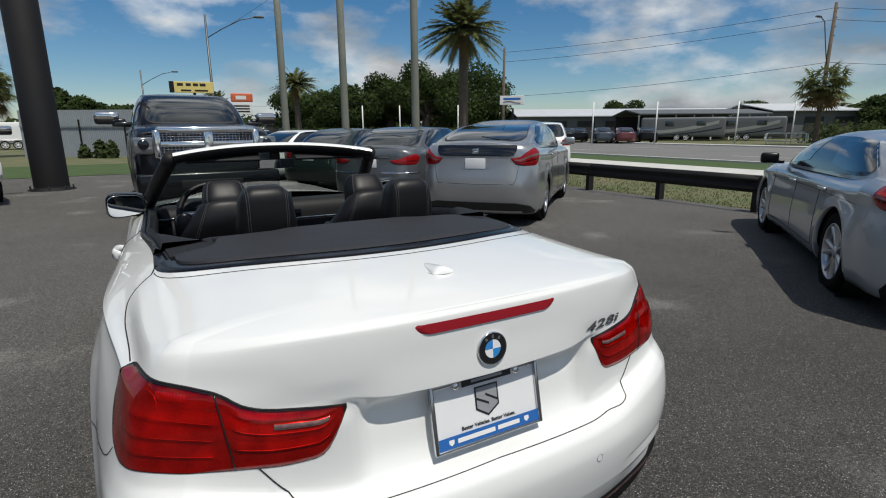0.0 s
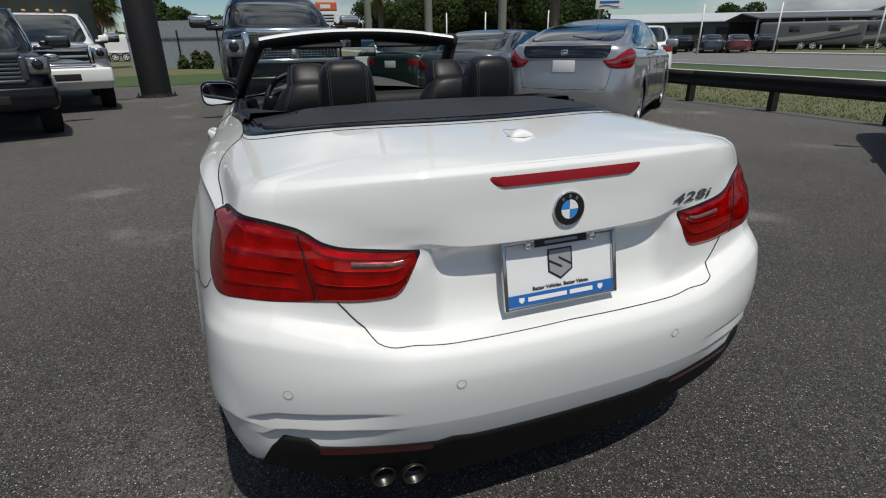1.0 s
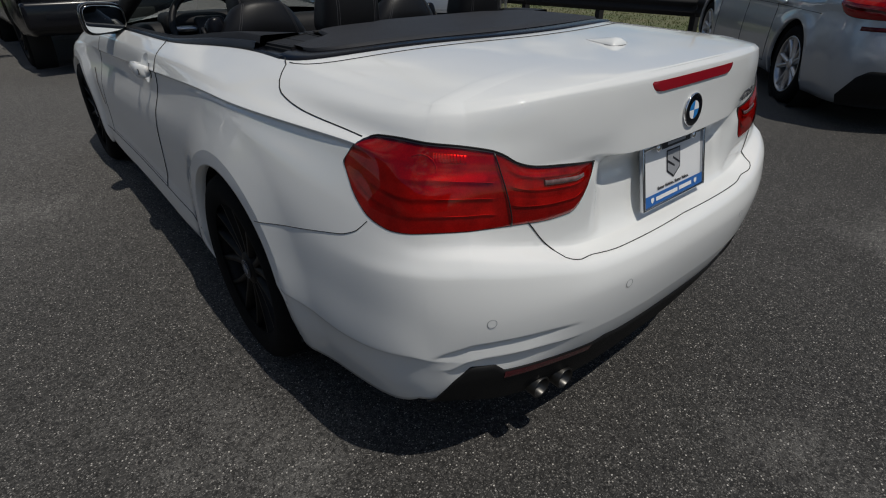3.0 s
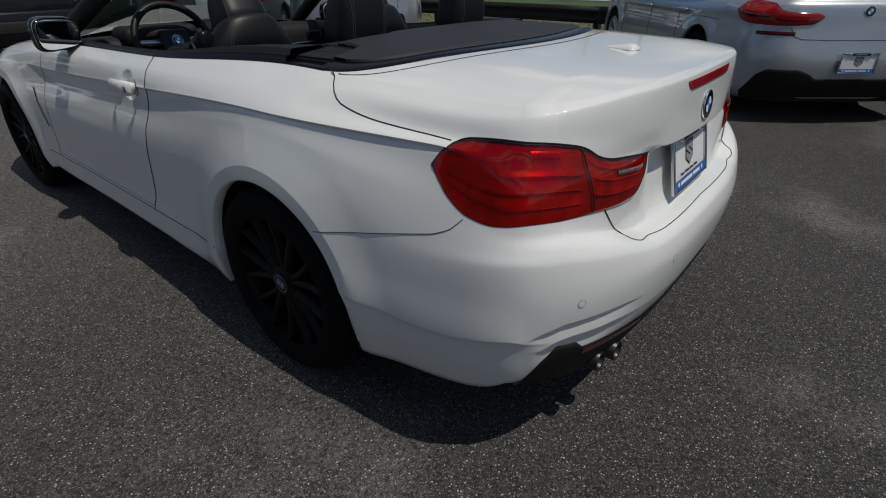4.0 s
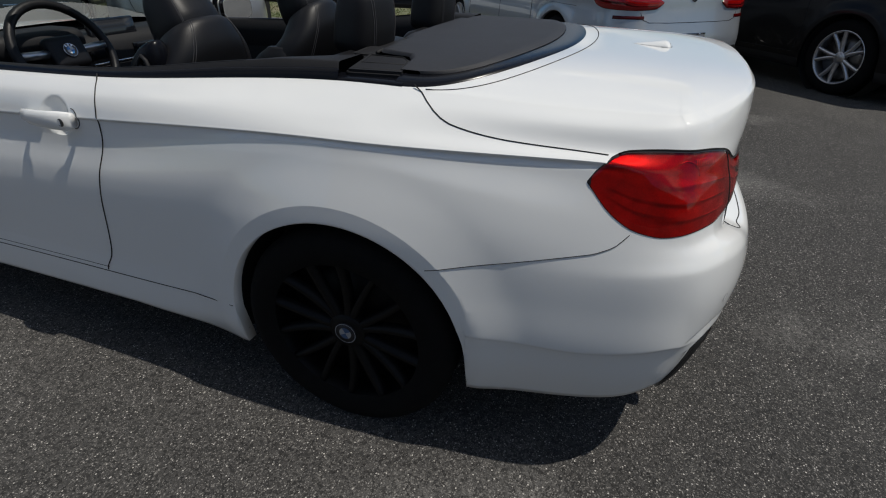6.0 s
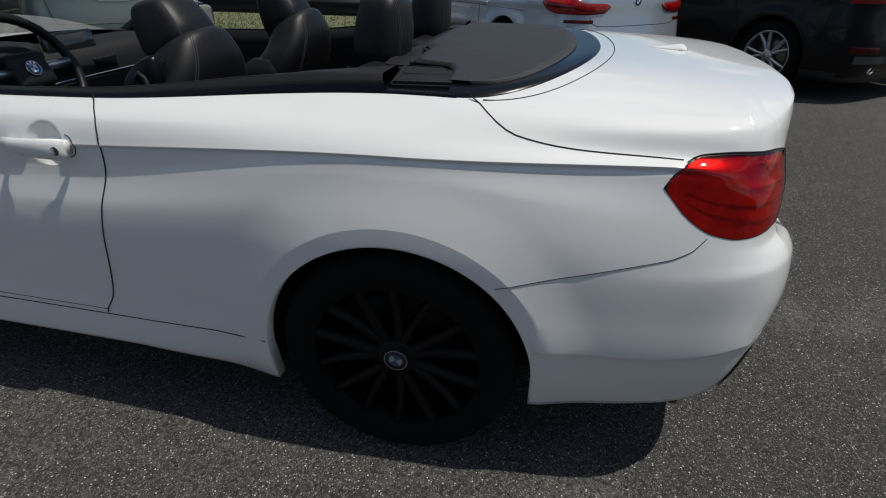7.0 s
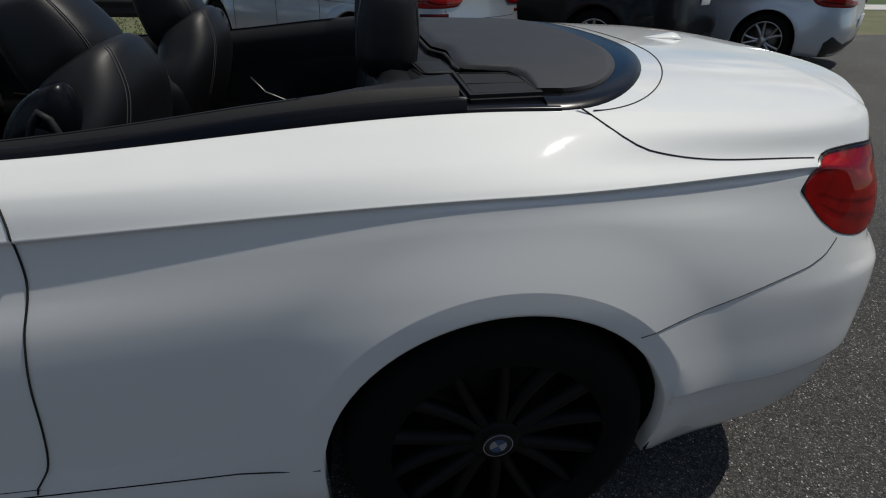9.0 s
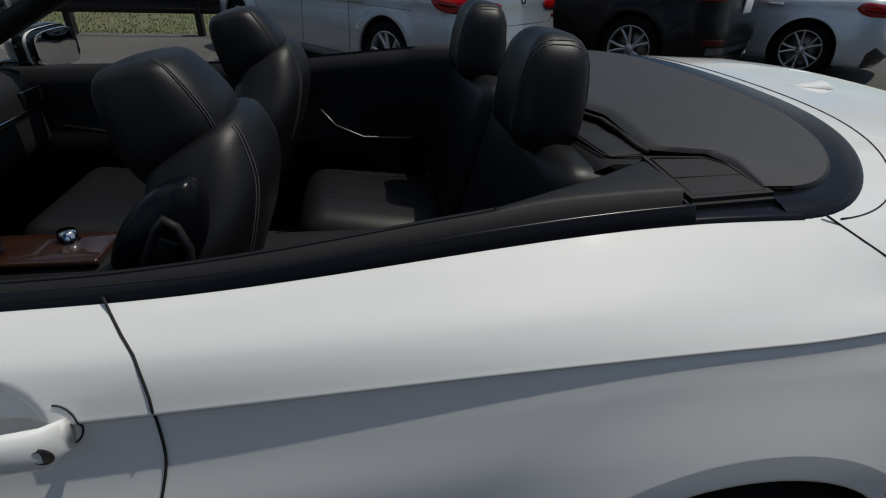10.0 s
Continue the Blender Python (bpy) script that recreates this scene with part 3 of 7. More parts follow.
NOSE_D = [0.16, 0.06, 0.02, 0.0, 0.02, 0.04, 0.05, 0.07, 0.09, 0.11, 0.13, 0.16, 0.19]
NOSE_Z = [0.18, 0.3, 0.42, 0.52, 0.56, 0.6, 0.63, 0.66, 0.68, 0.7, 0.72, 0.74, 0.75]


def conv_low(x, y):
    # sill, rear valance and chin
    if y < 0.75:
        return float(np.interp(abs(x), [0, 0.42, 0.54, 0.62, 0.72, 0.8, 0.848, 0.874], [0.20, 0.20, 0.245, 0.275, 0.314, 0.312, 0.25, 0.222]))
    return float(np.interp(y, [1.2, 1.42, 1.60, 1.85, 3.2, 3.4, 3.7, 3.8], [0.19, 0.19, 0.222, 0.246, 0.25, 0.20, 0.19, 0.2]))


def vent_fold(x, y, z):
    """The two scooped folds low at each corner of the rear bumper, and the hollow behind each door handle."""
    if 1.9 < y < 2.12 and x > 0.7:
        return 0.020 * np.clip(1 - ((y - 2.0) / 0.062) ** 2 - ((z - 0.846) / 0.056) ** 2, 0.0, 1.0) ** 0.8
    if y > 0.30 or x < 0.38:
        return 0.0 * z
    zu = float(np.interp(x, [0.40, 0.52, 0.64, 0.70, 0.745, 0.79], [0.488, 0.500, 0.504, 0.502, 0.485, 0.46]))
    zl = float(np.interp(x, [0.40, 0.52, 0.60, 0.67, 0.705, 0.74], [0.444, 0.452, 0.455, 0.457, 0.454, 0.43]))
    w = float(smooth01(0.41, 0.58, x)) * float(smooth01(0.778, 0.728, x))
    wl = float(smooth01(0.40, 0.62, x)) * float(smooth01(0.76, 0.70, x))
    facet = np.clip((z - zl) / max(zu - 0.005 - zl, 0.01), 0.0, 1.0)
    scoop = facet * smooth01(zu + 0.002, zu - 0.006, z) * (z > zl)
    under = smooth01(zl, zl - 0.008, z) * smooth01(zl - 0.075, zl - 0.012, z)
    return w * 0.008 * scoop + wl * 0.010 * under


# a tight edge along the shoulder line
for tz, td, up in ((FLANK_Z, FLANK_D, 0.007), (BACK_Z, BACK_D, 0.007)):
    z9, z10, d9, d10 = tz[9], tz[10], td[9], td[10]
    tz.insert(10, lambda q, a=z9, b=z10: float(a(q)) + 0.12 * (float(b(q)) - float(a(q))))
    td.insert(10, lambda q, a=d9, b=d10: float(a(q)) + 0.085 * (float(b(q)) - float(a(q))))
for tz, td in ((FLANK_Z, FLANK_D), (BACK_Z, BACK_D)):
    za, zb, da, db = tz[6], tz[7], td[6], td[7]
    tz.insert(7, lambda q, a=za, b=zb: float(b(q)) - 0.20 * (float(b(q)) - float(a(q))))
    td.insert(7, lambda q, a=da, b=db: float(b(q)) - 0.17 * (float(b(q)) - float(a(q))))
for tz, td, k in ((FLANK_Z, FLANK_D, 0.16), (BACK_Z, BACK_D, 0.07)):
    za, zb, da, db = tz[1], tz[2], td[1], td[2]
    tz.insert(2, lambda q, a=za, b=zb: float(b(q)) - 0.09 * (float(b(q)) - float(a(q))))
    td.insert(2, lambda q, a=da, b=db, k=k: float(b(q)) - k * (float(b(q)) - float(a(q))))
NOSE_D.insert(10, 0.112)
NOSE_Z.insert(10, 0.7025)
NOSE_D.insert(7, 0.066)
NOSE_Z.insert(7, 0.654)
NOSE_D.insert(2, 0.026)
NOSE_Z.insert(2, 0.409)
conv = Shell(conv_outline, lambda y: ([float(f(y)) for f in FLANK_Z], [float(f(y)) for f in FLANK_D]),
             lambda x: ([float(f(x)) for f in BACK_Z], [float(f(x)) for f in BACK_D]),
             lambda x: (NOSE_Z, NOSE_D), conv_low, [(REAR_Y, HUB_Z, ARCH_R), (FRONT_Y, HUB_Z, ARCH_R)], flare=0.016, count=320, extra=vent_fold, fine=[(1.92, 2.08, 41)], dense=[(0.40, 1.0, 130)])

car = thing("convertible_car", pose(0, 0, 0, 0, 0, -0.4), "white two-door convertible with its roof folded, black wheels, parked on asphalt", "car")


def seam_height(y):
    return float(np.interp(y, [0.1, 0.335, 0.345, 0.37, 0.41, 0.51, 0.62, 0.80], [0.757, 0.757, 0.745, 0.721, 0.703, 0.679, 0.652, 0.611]))


lid_low = knots([0, 0.30, 0.38, 0.427, 0.476, 0.516, 0.555, 0.565], [0.6365, 0.638, 0.6405, 0.645, 0.659, 0.692, 0.740, 0.752])


VX = [0, 0.26, 0.31, 0.35, 0.622, 0.645, 0.700, 0.735, 0.770, 0.785]


def valance_top(x):
    return float(np.interp(abs(x), VX, [0.374, 0.378, 0.386, 0.376, 0.398, 0.422, 0.427, 0.383, 0.318, 0.306]))


def conv_piece(x, y, z):
    if y < 0.80 and z < seam_height(y) and not (abs(x) < 0.57 and z > lid_low(abs(x))):
        return "rear_bumper"
    if y < 0.45 and abs(x) < 0.57:
        return "boot_rear_panel"
    if y > 4.1 and z < 0.62:
        return "front_bumper"
    if 1.84 < y < 3.07 and z > 0.35:
        return "door_left" if x < 0 else "door_right"
    return "body"


conv_rows = conv.skin([8, 26, 6, 26, 10, 6, 6, 8, 8, 6, 6, 6, 10, 10, 6])
conv_parts = {}
for nm, quads in split_skin(conv_rows, conv_piece).items():
    conv_parts[nm] = part("door" if nm.startswith("door") else nm, welded(quads), WHITE, car)
edge_rows = [(s, r[-1]) for s, r in zip(conv.stations, conv_rows)]


def deck_mid(y):
    return float(curve_at([0.08, 0.2, 0.35, 0.6, 1.0, 1.3], [1.018, 1.027, 1.034, 1.042, 1.045, 1.045], y))


def deck_z(x, y, xe, ze):
    return ze + (deck_mid(y) - ze) * (1 - min(1.0, abs(x) / max(xe, 1e-4)) ** 4.5) * min(1.0, xe / 0.2)


def roof_arc(a, x0, y0, y1):
    """The rounded outline of the roof cover, a from -90 to 90 degrees."""
    return x0 * math.sin(a), y0 + (y1 - y0) * (1 - max(0.0, math.cos(a)) ** 0.82)


def tonneau_edge(x):
    return roof_arc(math.asin(min(1.0, abs(x) / 0.668)), 0.668, 0.58, 0.945)[1]


class Deck:
    """The top of the tail, between the two shoulders."""
    ys = np.array([r[1] for s, r in edge_rows if r[1] < 1.6])
    xs = np.array([r[0] for s, r in edge_rows if r[1] < 1.6])
    zs = np.array([r[2] for s, r in edge_rows if r[1] < 1.6])


def deck_point(x, y, up=0.0):
    xe, ze = float(np.interp(y, Deck.ys, Deck.xs)), float(np.interp(y, Deck.ys, Deck.zs))
    return Vector((x, y, deck_z(x, y, xe, ze) + up))


lid_quads = []
prev = None
ts = np.linspace(-1, 1, 61)
for s, r in edge_rows:
    if r[1] > 0.93:
        break
    row = [(t * r[0], r[1], deck_z(t * r[0], r[1], r[0], r[2])) for t in ts]
    if prev:
        for j in range(len(ts) - 1):
            q = [prev[j], prev[j + 1], row[j + 1], row[j]]
            if sum(p[1] for p in q) / 4 < tonneau_edge(sum(p[0] for p in q) / 4) + 0.01:
                lid_quads.append(q)
    prev = row
boot_lid = part("boot_lid", welded(lid_quads), WHITE, car)
even_normals(list(conv_parts.values()) + [boot_lid])

# folded-roof cover and its gloss surround
cover_rows, trim_rows = [], []
for a in np.linspace(-math.pi / 2, math.pi / 2, 61):
    row = []
    for off, up in ((-0.003, -0.003), (0.0, 0.003), (0.005, 0.005), (0.020, 0.0045), (0.036, 0.003), (0.046, 0.0)):
        x, y = roof_arc(a, 0.668 - off + (0.018 * abs(math.sin(a)) ** 10 if off < 0.001 else 0.0), 0.58 + off * 1.7, 0.955)
        row.append(deck_point(x, y, up))
    trim_rows.append(row)
for t in np.linspace(-1, 1, 121):
    x = 0.626 * math.sin(t * math.pi / 2)
    y0 = roof_arc(math.asin(min(1.0, abs(x) / 0.627)), 0.627, 0.652, 0.935)[1]
    y1 = float(np.interp(abs(x), [0, 0.235, 0.295, 0.47, 0.492, 0.505, 0.54, 0.7], [1.118, 1.114, 1.085, 1.092, 1.075, 0.99, 0.968, 0.962]))
    cover_rows.append([deck_point(x, y0 + (y1 - y0) * u, 0.0035 + 0.0075 * math.sin(math.pi * min(1.0, u * 14) / 2) - 0.010 * max(0.0, u - 0.96) / 0.04) for u in np.concatenate([np.linspace(0, 0.08, 7), np.linspace(0.1, 1, 30)])])
part("roof_cover_trim", grid(trim_rows), TRIM_BLACK, car, "gloss black surround of the roof cover")
part("roof_cover", grid(cover_rows), FABRIC, car, "dark grey folded-roof cover")


def ribbon(pts, r=0.0022):
    return tube(pts, r, 5)


def gap(pts, r=0.0015, name="panel_gap"):
    return part(name, ribbon(pts, r), SEAM, car)


# panel gaps
door_edge = knots([0.36, 0.42, 0.50, 0.60, 0.70, 0.80, 0.86, 0.915, 0.95, 0.97], [1.937, 1.90, 1.882, 1.868, 1.848, 1.826, 1.826, 1.840, 1.878, 1.89])
for sg in (1, -1):
    gap([conv.point(conv.s_side(float(door_edge(z))), z, 0.0012, sg) for z in np.linspace(0.962, 0.352, 44)], 0.0018)
    gap([conv.point(conv.s_side(3.07), z, 0.0, sg) for z in np.linspace(0.90, 0.352, 30)])
    gap([conv.point(conv.s_side(y), seam_height(y), 0.0006, sg) for y in np.linspace(0.795, 0.34, 36)], 0.0010)
    gap([conv.point(conv.s_side(y), 0.346, 0.0004, sg) for y in np.linspace(1.42, 3.25, 24)], 0.0014)
    gap([conv.point(conv.s_side(y), 0.362, -0.0006, sg) for y in np.linspace(1.93, 3.05, 24)], 0.0014)
    lidside = []
    for u in np.linspace(0, 1, 22):
        y = 0.895 - 0.485 * u
        zz = 1.003 - 0.095 * float(curve_at([0, 0.25, 0.55, 1.0], [0, 0.68, 0.90, 1.0], u))
        lidside.append(conv.point(conv.s_side(y), zz, 0.0006, sg))
    gap(lidside, 0.0018)
    lidlow = [conv.point(conv.s_back(x), float(lid_low(x)), 0.001, sg) for x in np.linspace(0.562, 0.0, 40)]
    gap(lidlow)
gap([deck_point(*roof_arc(a, 0.69, 0.535, 0.912), 0.0006) for a in np.linspace(-1.5, 1.5, 70)], 0.0013)


# tail lamps
def lamp_patch(body, top, bot, s0, s1, out, sg, nu=44, nv=12, u0=0.0, u1=1.0, v0=0.0, v1=1.0):
    """A lens between two edge curves, lying on a car's skin."""
    rows = []
    for u in np.linspace(u0, u1, nu):
        s = s0 + (s1 - s0) * u
        a, b = float(bot(u)), float(top(u))
        za, zb = a + (b - a) * v0, a + (b - a) * v1
        row = []
        for v in np.linspace(0, 1, nv):
            vv = v0 + (v1 - v0) * v
            edge = min(1.0, 7 * min(vv, 1 - vv)) * min(1.0, 16 * min(u + 0.004, 1.004 - u))
            row.append(body.point(s, za + (zb - za) * v, (out - 0.012) + 0.012 * (0.15 + 0.85 * math.sqrt(max(0, edge))), sg))
        rows.append(row if sg > 0 else row[::-1])
    return grid(rows)


lamp_top = knots([0, 0.13, 0.247, 0.305, 0.358, 0.40, 0.567, 0.75, 0.885, 0.935, 0.977, 1.0], [0.846, 0.856, 0.865, 0.877, 0.898, 0.908, 0.922, 0.925, 0.919, 0.907, 0.880, 0.855])
lamp_bot = knots([0, 0.027, 0.062, 0.097, 0.175, 0.312, 0.44, 0.60, 0.75, 0.837, 0.92, 0.98, 1.0], [0.838, 0.800, 0.757, 0.742, 0.741, 0.748, 0.752, 0.754, 0.748, 0.758, 0.791, 0.836, 0.852])
LS0, LS1 = 0.368, 1.107


def lamp_at(u, v, lift, sg, foot=0.0004):
    """A spot in the tail lamp: u from the lid to the flank, v from the foot up, lift from the skin to the lens."""
    a, b = float(lamp_bot(u)), float(lamp_top(u))
    edge = min(1.0, 7 * max(0.0, min(v, 1 - v))) * min(1.0, 14 * max(0.0, min(u, 1 - u)))
    return conv.point(LS0 + (LS1 - LS0) * u, a + (b - a) * v, foot + lift * (0.12 + 0.88 * math.sqrt(edge)), sg)


def lamp_sheet(us, vs, lift, sg, foot=0.0004):
    rows = [[lamp_at(u, v, lift, sg, foot) for v in vs] for u in us]
    return grid(rows if sg < 0 else [r[::-1] for r in rows])


def lamp_bar(u0, u1, v0, v1, lift, sg, n=20):
    """A raised bar inside the lamp, with a front and two flanks."""
    rows = []
    for u in np.linspace(u0, u1, n):
        rows.append([lamp_at(u, v0, lift * 0.3, sg), lamp_at(u, v0 + 0.15 * (v1 - v0), lift, sg), lamp_at(u, v1 - 0.15 * (v1 - v0), lift, sg), lamp_at(u, v1, lift * 0.3, sg)])
    return grid(rows if sg < 0 else [r[::-1] for r in rows])


def lamp_crest(u, v):
    """How far the reflector behind the lens stands out: long crests, each with a slope above and an undercut below."""
    outer = float(smooth01(0.385, 0.41, u)) * float(smooth01(0.84, 0.60, u))
    inner = float(smooth01(0.03, 0.06, u)) * float(smooth01(0.345, 0.32, u))
    side = float(smooth01(0.64, 0.76, u)) * float(smooth01(0.97, 0.88, u))
    h = 0.0008
    for amount, crests in ((outer, (0.205, 0.41, 0.61)), (inner, (0.33, 0.61, 0.82)), (side * 0.35, (0.42, 0.26))):
        for c in crests:
            h += 0.0038 * amount * (max(0.0, 1 - (v - c) / 0.13) if v >= c else max(0.0, 1 - (c - v) / 0.05))
    return min(h, 0.0050)


for sg in (1, -1):
    lamp = part("tail_lamp", lamp_sheet(np.linspace(0, 1, 60), np.linspace(0, 1, 20), 0.0062, sg), RED_LENS, car, "glossy red wraparound tail lamp")
    lamp.visible_shadow = False
    rows = [[lamp_at(u, v, lamp_crest(u, v), sg) for v in np.linspace(0, 1, 90)] for u in np.linspace(0, 1, 80)]
    part("lamp_back", grid(rows if sg < 0 else [r[::-1] for r in rows]), LAMP_BACK, lamp)
    # black border
    for us, vs in ((np.linspace(0, 1, 60), (0.965, 0.98, 1.0)), (np.linspace(0.0, 0.010, 4), np.linspace(0, 1, 12)), (np.linspace(0.990, 1.0, 4), np.linspace(0, 1, 12))):
        part("lamp_border", lamp_sheet(us, vs, 0.0042, sg, 0.0008), LAMP_RIM, lamp)
    # light guides along the crests
    for u0, u1, v0 in ((0.395, 0.60, 0.612), (0.395, 0.60, 0.412), (0.39, 0.57, 0.207), (0.06, 0.325, 0.612), (0.055, 0.325, 0.332)):
        part("light_guide", tube([lamp_at(u, v0, 0.0047, sg) for u in np.linspace(u0, u1, 16)], 0.0006, 5), LAMP_GUIDE, lamp)
    for k in range(11):
        part("lamp_rib", lamp_bar(0.48 + 0.012 * k, 0.487 + 0.012 * k, 0.80, 0.90, 0.0030, sg, 3), LAMP_GUIDE, lamp)
    ring = [(0.665 + 0.075 * math.cos(a), 0.735 + 0.145 * math.sin(a)) for a in np.linspace(0.9, 3.4, 20)]
    part("reflector_bowl", tube([lamp_at(u, v, 0.0026, sg) for u, v in ring], 0.0007, 6), LAMP_GUIDE, lamp)
    rl = part("reverse_lens", lamp_bar(0.055, 0.215, 0.67, 0.79, 0.0066, sg), CLEAR_LENS, lamp, "clear reversing lens")
    part("lamp_split", tube([lamp_at(0.332 + 0.056 * v ** 1.5, v, 0.0056, sg) for v in np.linspace(0, 1, 14)], 0.0016, 6), LAMP_RIM, lamp)
    rim = [(u, 1.0) for u in np.linspace(0, 1, 50)] + [(u, 0.0) for u in np.linspace(1, 0, 50)]
    part("lamp_gap", tube([lamp_at(u, v, 0.0, sg, 0.0004) for u, v in rim], 0.0011, 5, closed=True), SEAM, lamp)
    part("lid_shut_line", tube([lamp_at(u, 1.0, 0.0, sg, 0.0022) for u in np.linspace(0.0, 0.92, 60)], 0.0018, 6), SEAM, lamp)
    part("bumper_reflector", grid([[conv.point(conv.s_back(x), valance_top(x) - 0.025 + k * 0.012, 0.0075, sg) for k in ((0, 1, 2) if sg > 0 else (2, 1, 0))] for x in np.linspace(0.36, 0.622, 18)]), DARK_REFLECTOR, car)


def skirt(body, ob, name, material, xs, tops, low, out=0.0035, label="", n=71):
    """Lower trim across the tail of a car, with a shaped upper edge."""
    rows = []
    for x in np.linspace(-xs[-1], xs[-1], n):
        zt = float(np.interp(abs(x), xs, tops))
        zl = low(abs(x)) if callable(low) else low
        rows.append([body.point(body.s_back(abs(x)), zl + (max(zt, zl + 0.001) - zl) * k, out if k < 1 else 0.0, 1 if x >= 0 else -1) for k in (*np.linspace(0, 0.97, 14), 1)])
    return part(name, grid(rows), material, ob, label)


skirt(conv, car, "diffuser", VALANCE, VX, [valance_top(x) for x in VX], lambda x: conv_low(x, 0.1) - 0.004, 0.006, "black textured lower valance", 301)
# high brake lamp
hb = []
for t in np.linspace(-1, 1, 40):
    col = []
    for k in np.linspace(0, 1, 9):
        x = t * (0.184 + 0.022 * k - 0.012 * abs(2 * k - 1) ** 4)
        col.append(conv.point(conv.s_back(abs(x)), 0.972 + 0.024 * k, 0.0035 if abs(t) < 1 else 0.0, 1 if x >= 0 else -1))
    hb.append(col)
part("high_brake_lamp", grid(hb), HIGH_RED, car, "long red high-level brake lamp")


# wheels
def tyre(r, w, side):
    prof = [(r * 0.70, -w / 2 + 0.012), (r * 0.74, -w / 2 + 0.004), (r * 0.86, -w / 2 - 0.004), (r * 0.955, -w / 2 + 0.008), (r, -w / 2 + 0.035), (r, w / 2 - 0.035), (r * 0.955, w / 2 - 0.008),
            (r * 0.86, w / 2 + 0.004), (r * 0.74, w / 2 - 0.004), (r * 0.70, w / 2 - 0.012)]
    return lathe(prof, 56)


def wheel(parent, x, y, r, w, rim_mat, spokes=5, twin=True, rim_share=0.74, cap_mat=None, disc=True, disc_mat=None, slim=1.0):
    """One wheel on the x axis; sg is the outer side."""
    sg = 1 if x > 0 else -1
    hub = new("wheel")
    hub.parent = parent
    hub.location = (x, y, r)
    part("tyre", tyre(r, w, sg), RUBBER, hub)
    R = r * rim_share
    o = sg * w / 2
    part("rim", lathe([(R, o * 0.96), (R * 0.985, o * 0.99), (R * 0.95, o * 0.95), (R * 0.92, o * 0.55), (R * 0.86, -o * 0.2), (R * 0.93, -o * 0.9)], 48), rim_mat, hub)
    bm = bmesh.new()
    for k in range(spokes):
        for d in ((-0.13, 0.13) if twin else (0.0,)):
            a0 = math.tau * k / spokes + d * 0.9
            a1 = math.tau * k / spokes + d * 1.9
            wd = (0.018 if twin else 0.034) * slim
            pts = []
            for f in np.linspace(0, 1, 6):
                rr = R * (0.16 + 0.80 * f)
                a = a0 + (a1 - a0) * f
                hx = o * (0.74 + 0.16 * f * f)
                pts.append((hx, rr, a, wd * (1.25 - 0.35 * f)))
            ring = []
            for hx, rr, a, ww in pts:
                c, s_ = math.cos(a), math.sin(a)
                tc, tsn = -s_, c
                quad = []
                for off, dep in ((-ww, -0.030 * sg), (-ww * 0.7, 0.0), (ww * 0.7, 0.0), (ww, -0.030 * sg)):
                    quad.append(bm.verts.new((hx + dep, rr * c + off * tc, rr * s_ + off * tsn)))
                ring.append(quad)
            for p0, p1 in zip(ring, ring[1:]):
                for j in range(3):
                    bm.faces.new((p0[j], p0[j + 1], p1[j + 1], p1[j]) if sg > 0 else (p0[j + 1], p0[j], p1[j], p1[j + 1]))
    part("spokes", bm, rim_mat, hub)
    part("hub", lathe([(0.0, o * 0.80), (0.032, o * 0.80), (0.055, o * 0.76), (R * 0.22, o * 0.72), (R * 0.22, o * 0.3)], 28), rim_mat, hub)
    part("centre_cap", lathe([(0.0, o * 0.83), (0.028, o * 0.83), (0.034, o * 0.80), (0.034, o * 0.7)], 24), cap_mat or rim_mat, hub)
    if disc:
        part("brake_disc", lathe([(0.07, o * 0.25), (R * 0.80, o * 0.25), (R * 0.80, o * 0.1)], 40), disc_mat or STEEL, hub)
    part("wheel_barrel", lathe([(0.0, -o * 0.15), (R * 0.92, -o * 0.15)], 32), SEAM, hub)
    return hub


for sx in (1, -1):
    for wy in (REAR_Y, FRONT_Y):
        wheel(car, sx * 0.772, wy, HUB_Z, 0.235, BLACK_WHEEL, spokes=7, rim_share=0.80, disc_mat=BLACK_WHEEL, slim=0.58)
        # wheel well
        rows = []
        for a in np.linspace(-0.25, math.pi + 0.25, 20):
            rows.append([(sx * 0.86, wy + math.cos(a) * (ARCH_R + 0.012), HUB_Z + math.sin(a) * (ARCH_R + 0.012)), (sx * 0.52, wy + math.cos(a) * (ARCH_R + 0.012), HUB_Z + math.sin(a) * (ARCH_R + 0.012))])
        part("wheel_well", grid(rows), SEAM, car)
        part("wheel_well", lathe([(0.0, sx * 0.53), (ARCH_R + 0.02, sx * 0.53)], 24), SEAM, car).location = (0, wy, HUB_Z)
part("underbody", boxed(0, 2.35, 0.23, 1.36, 3.5, 0.05), SEAM, car, smooth=False)

from mathutils.bvhtree import BVHTree

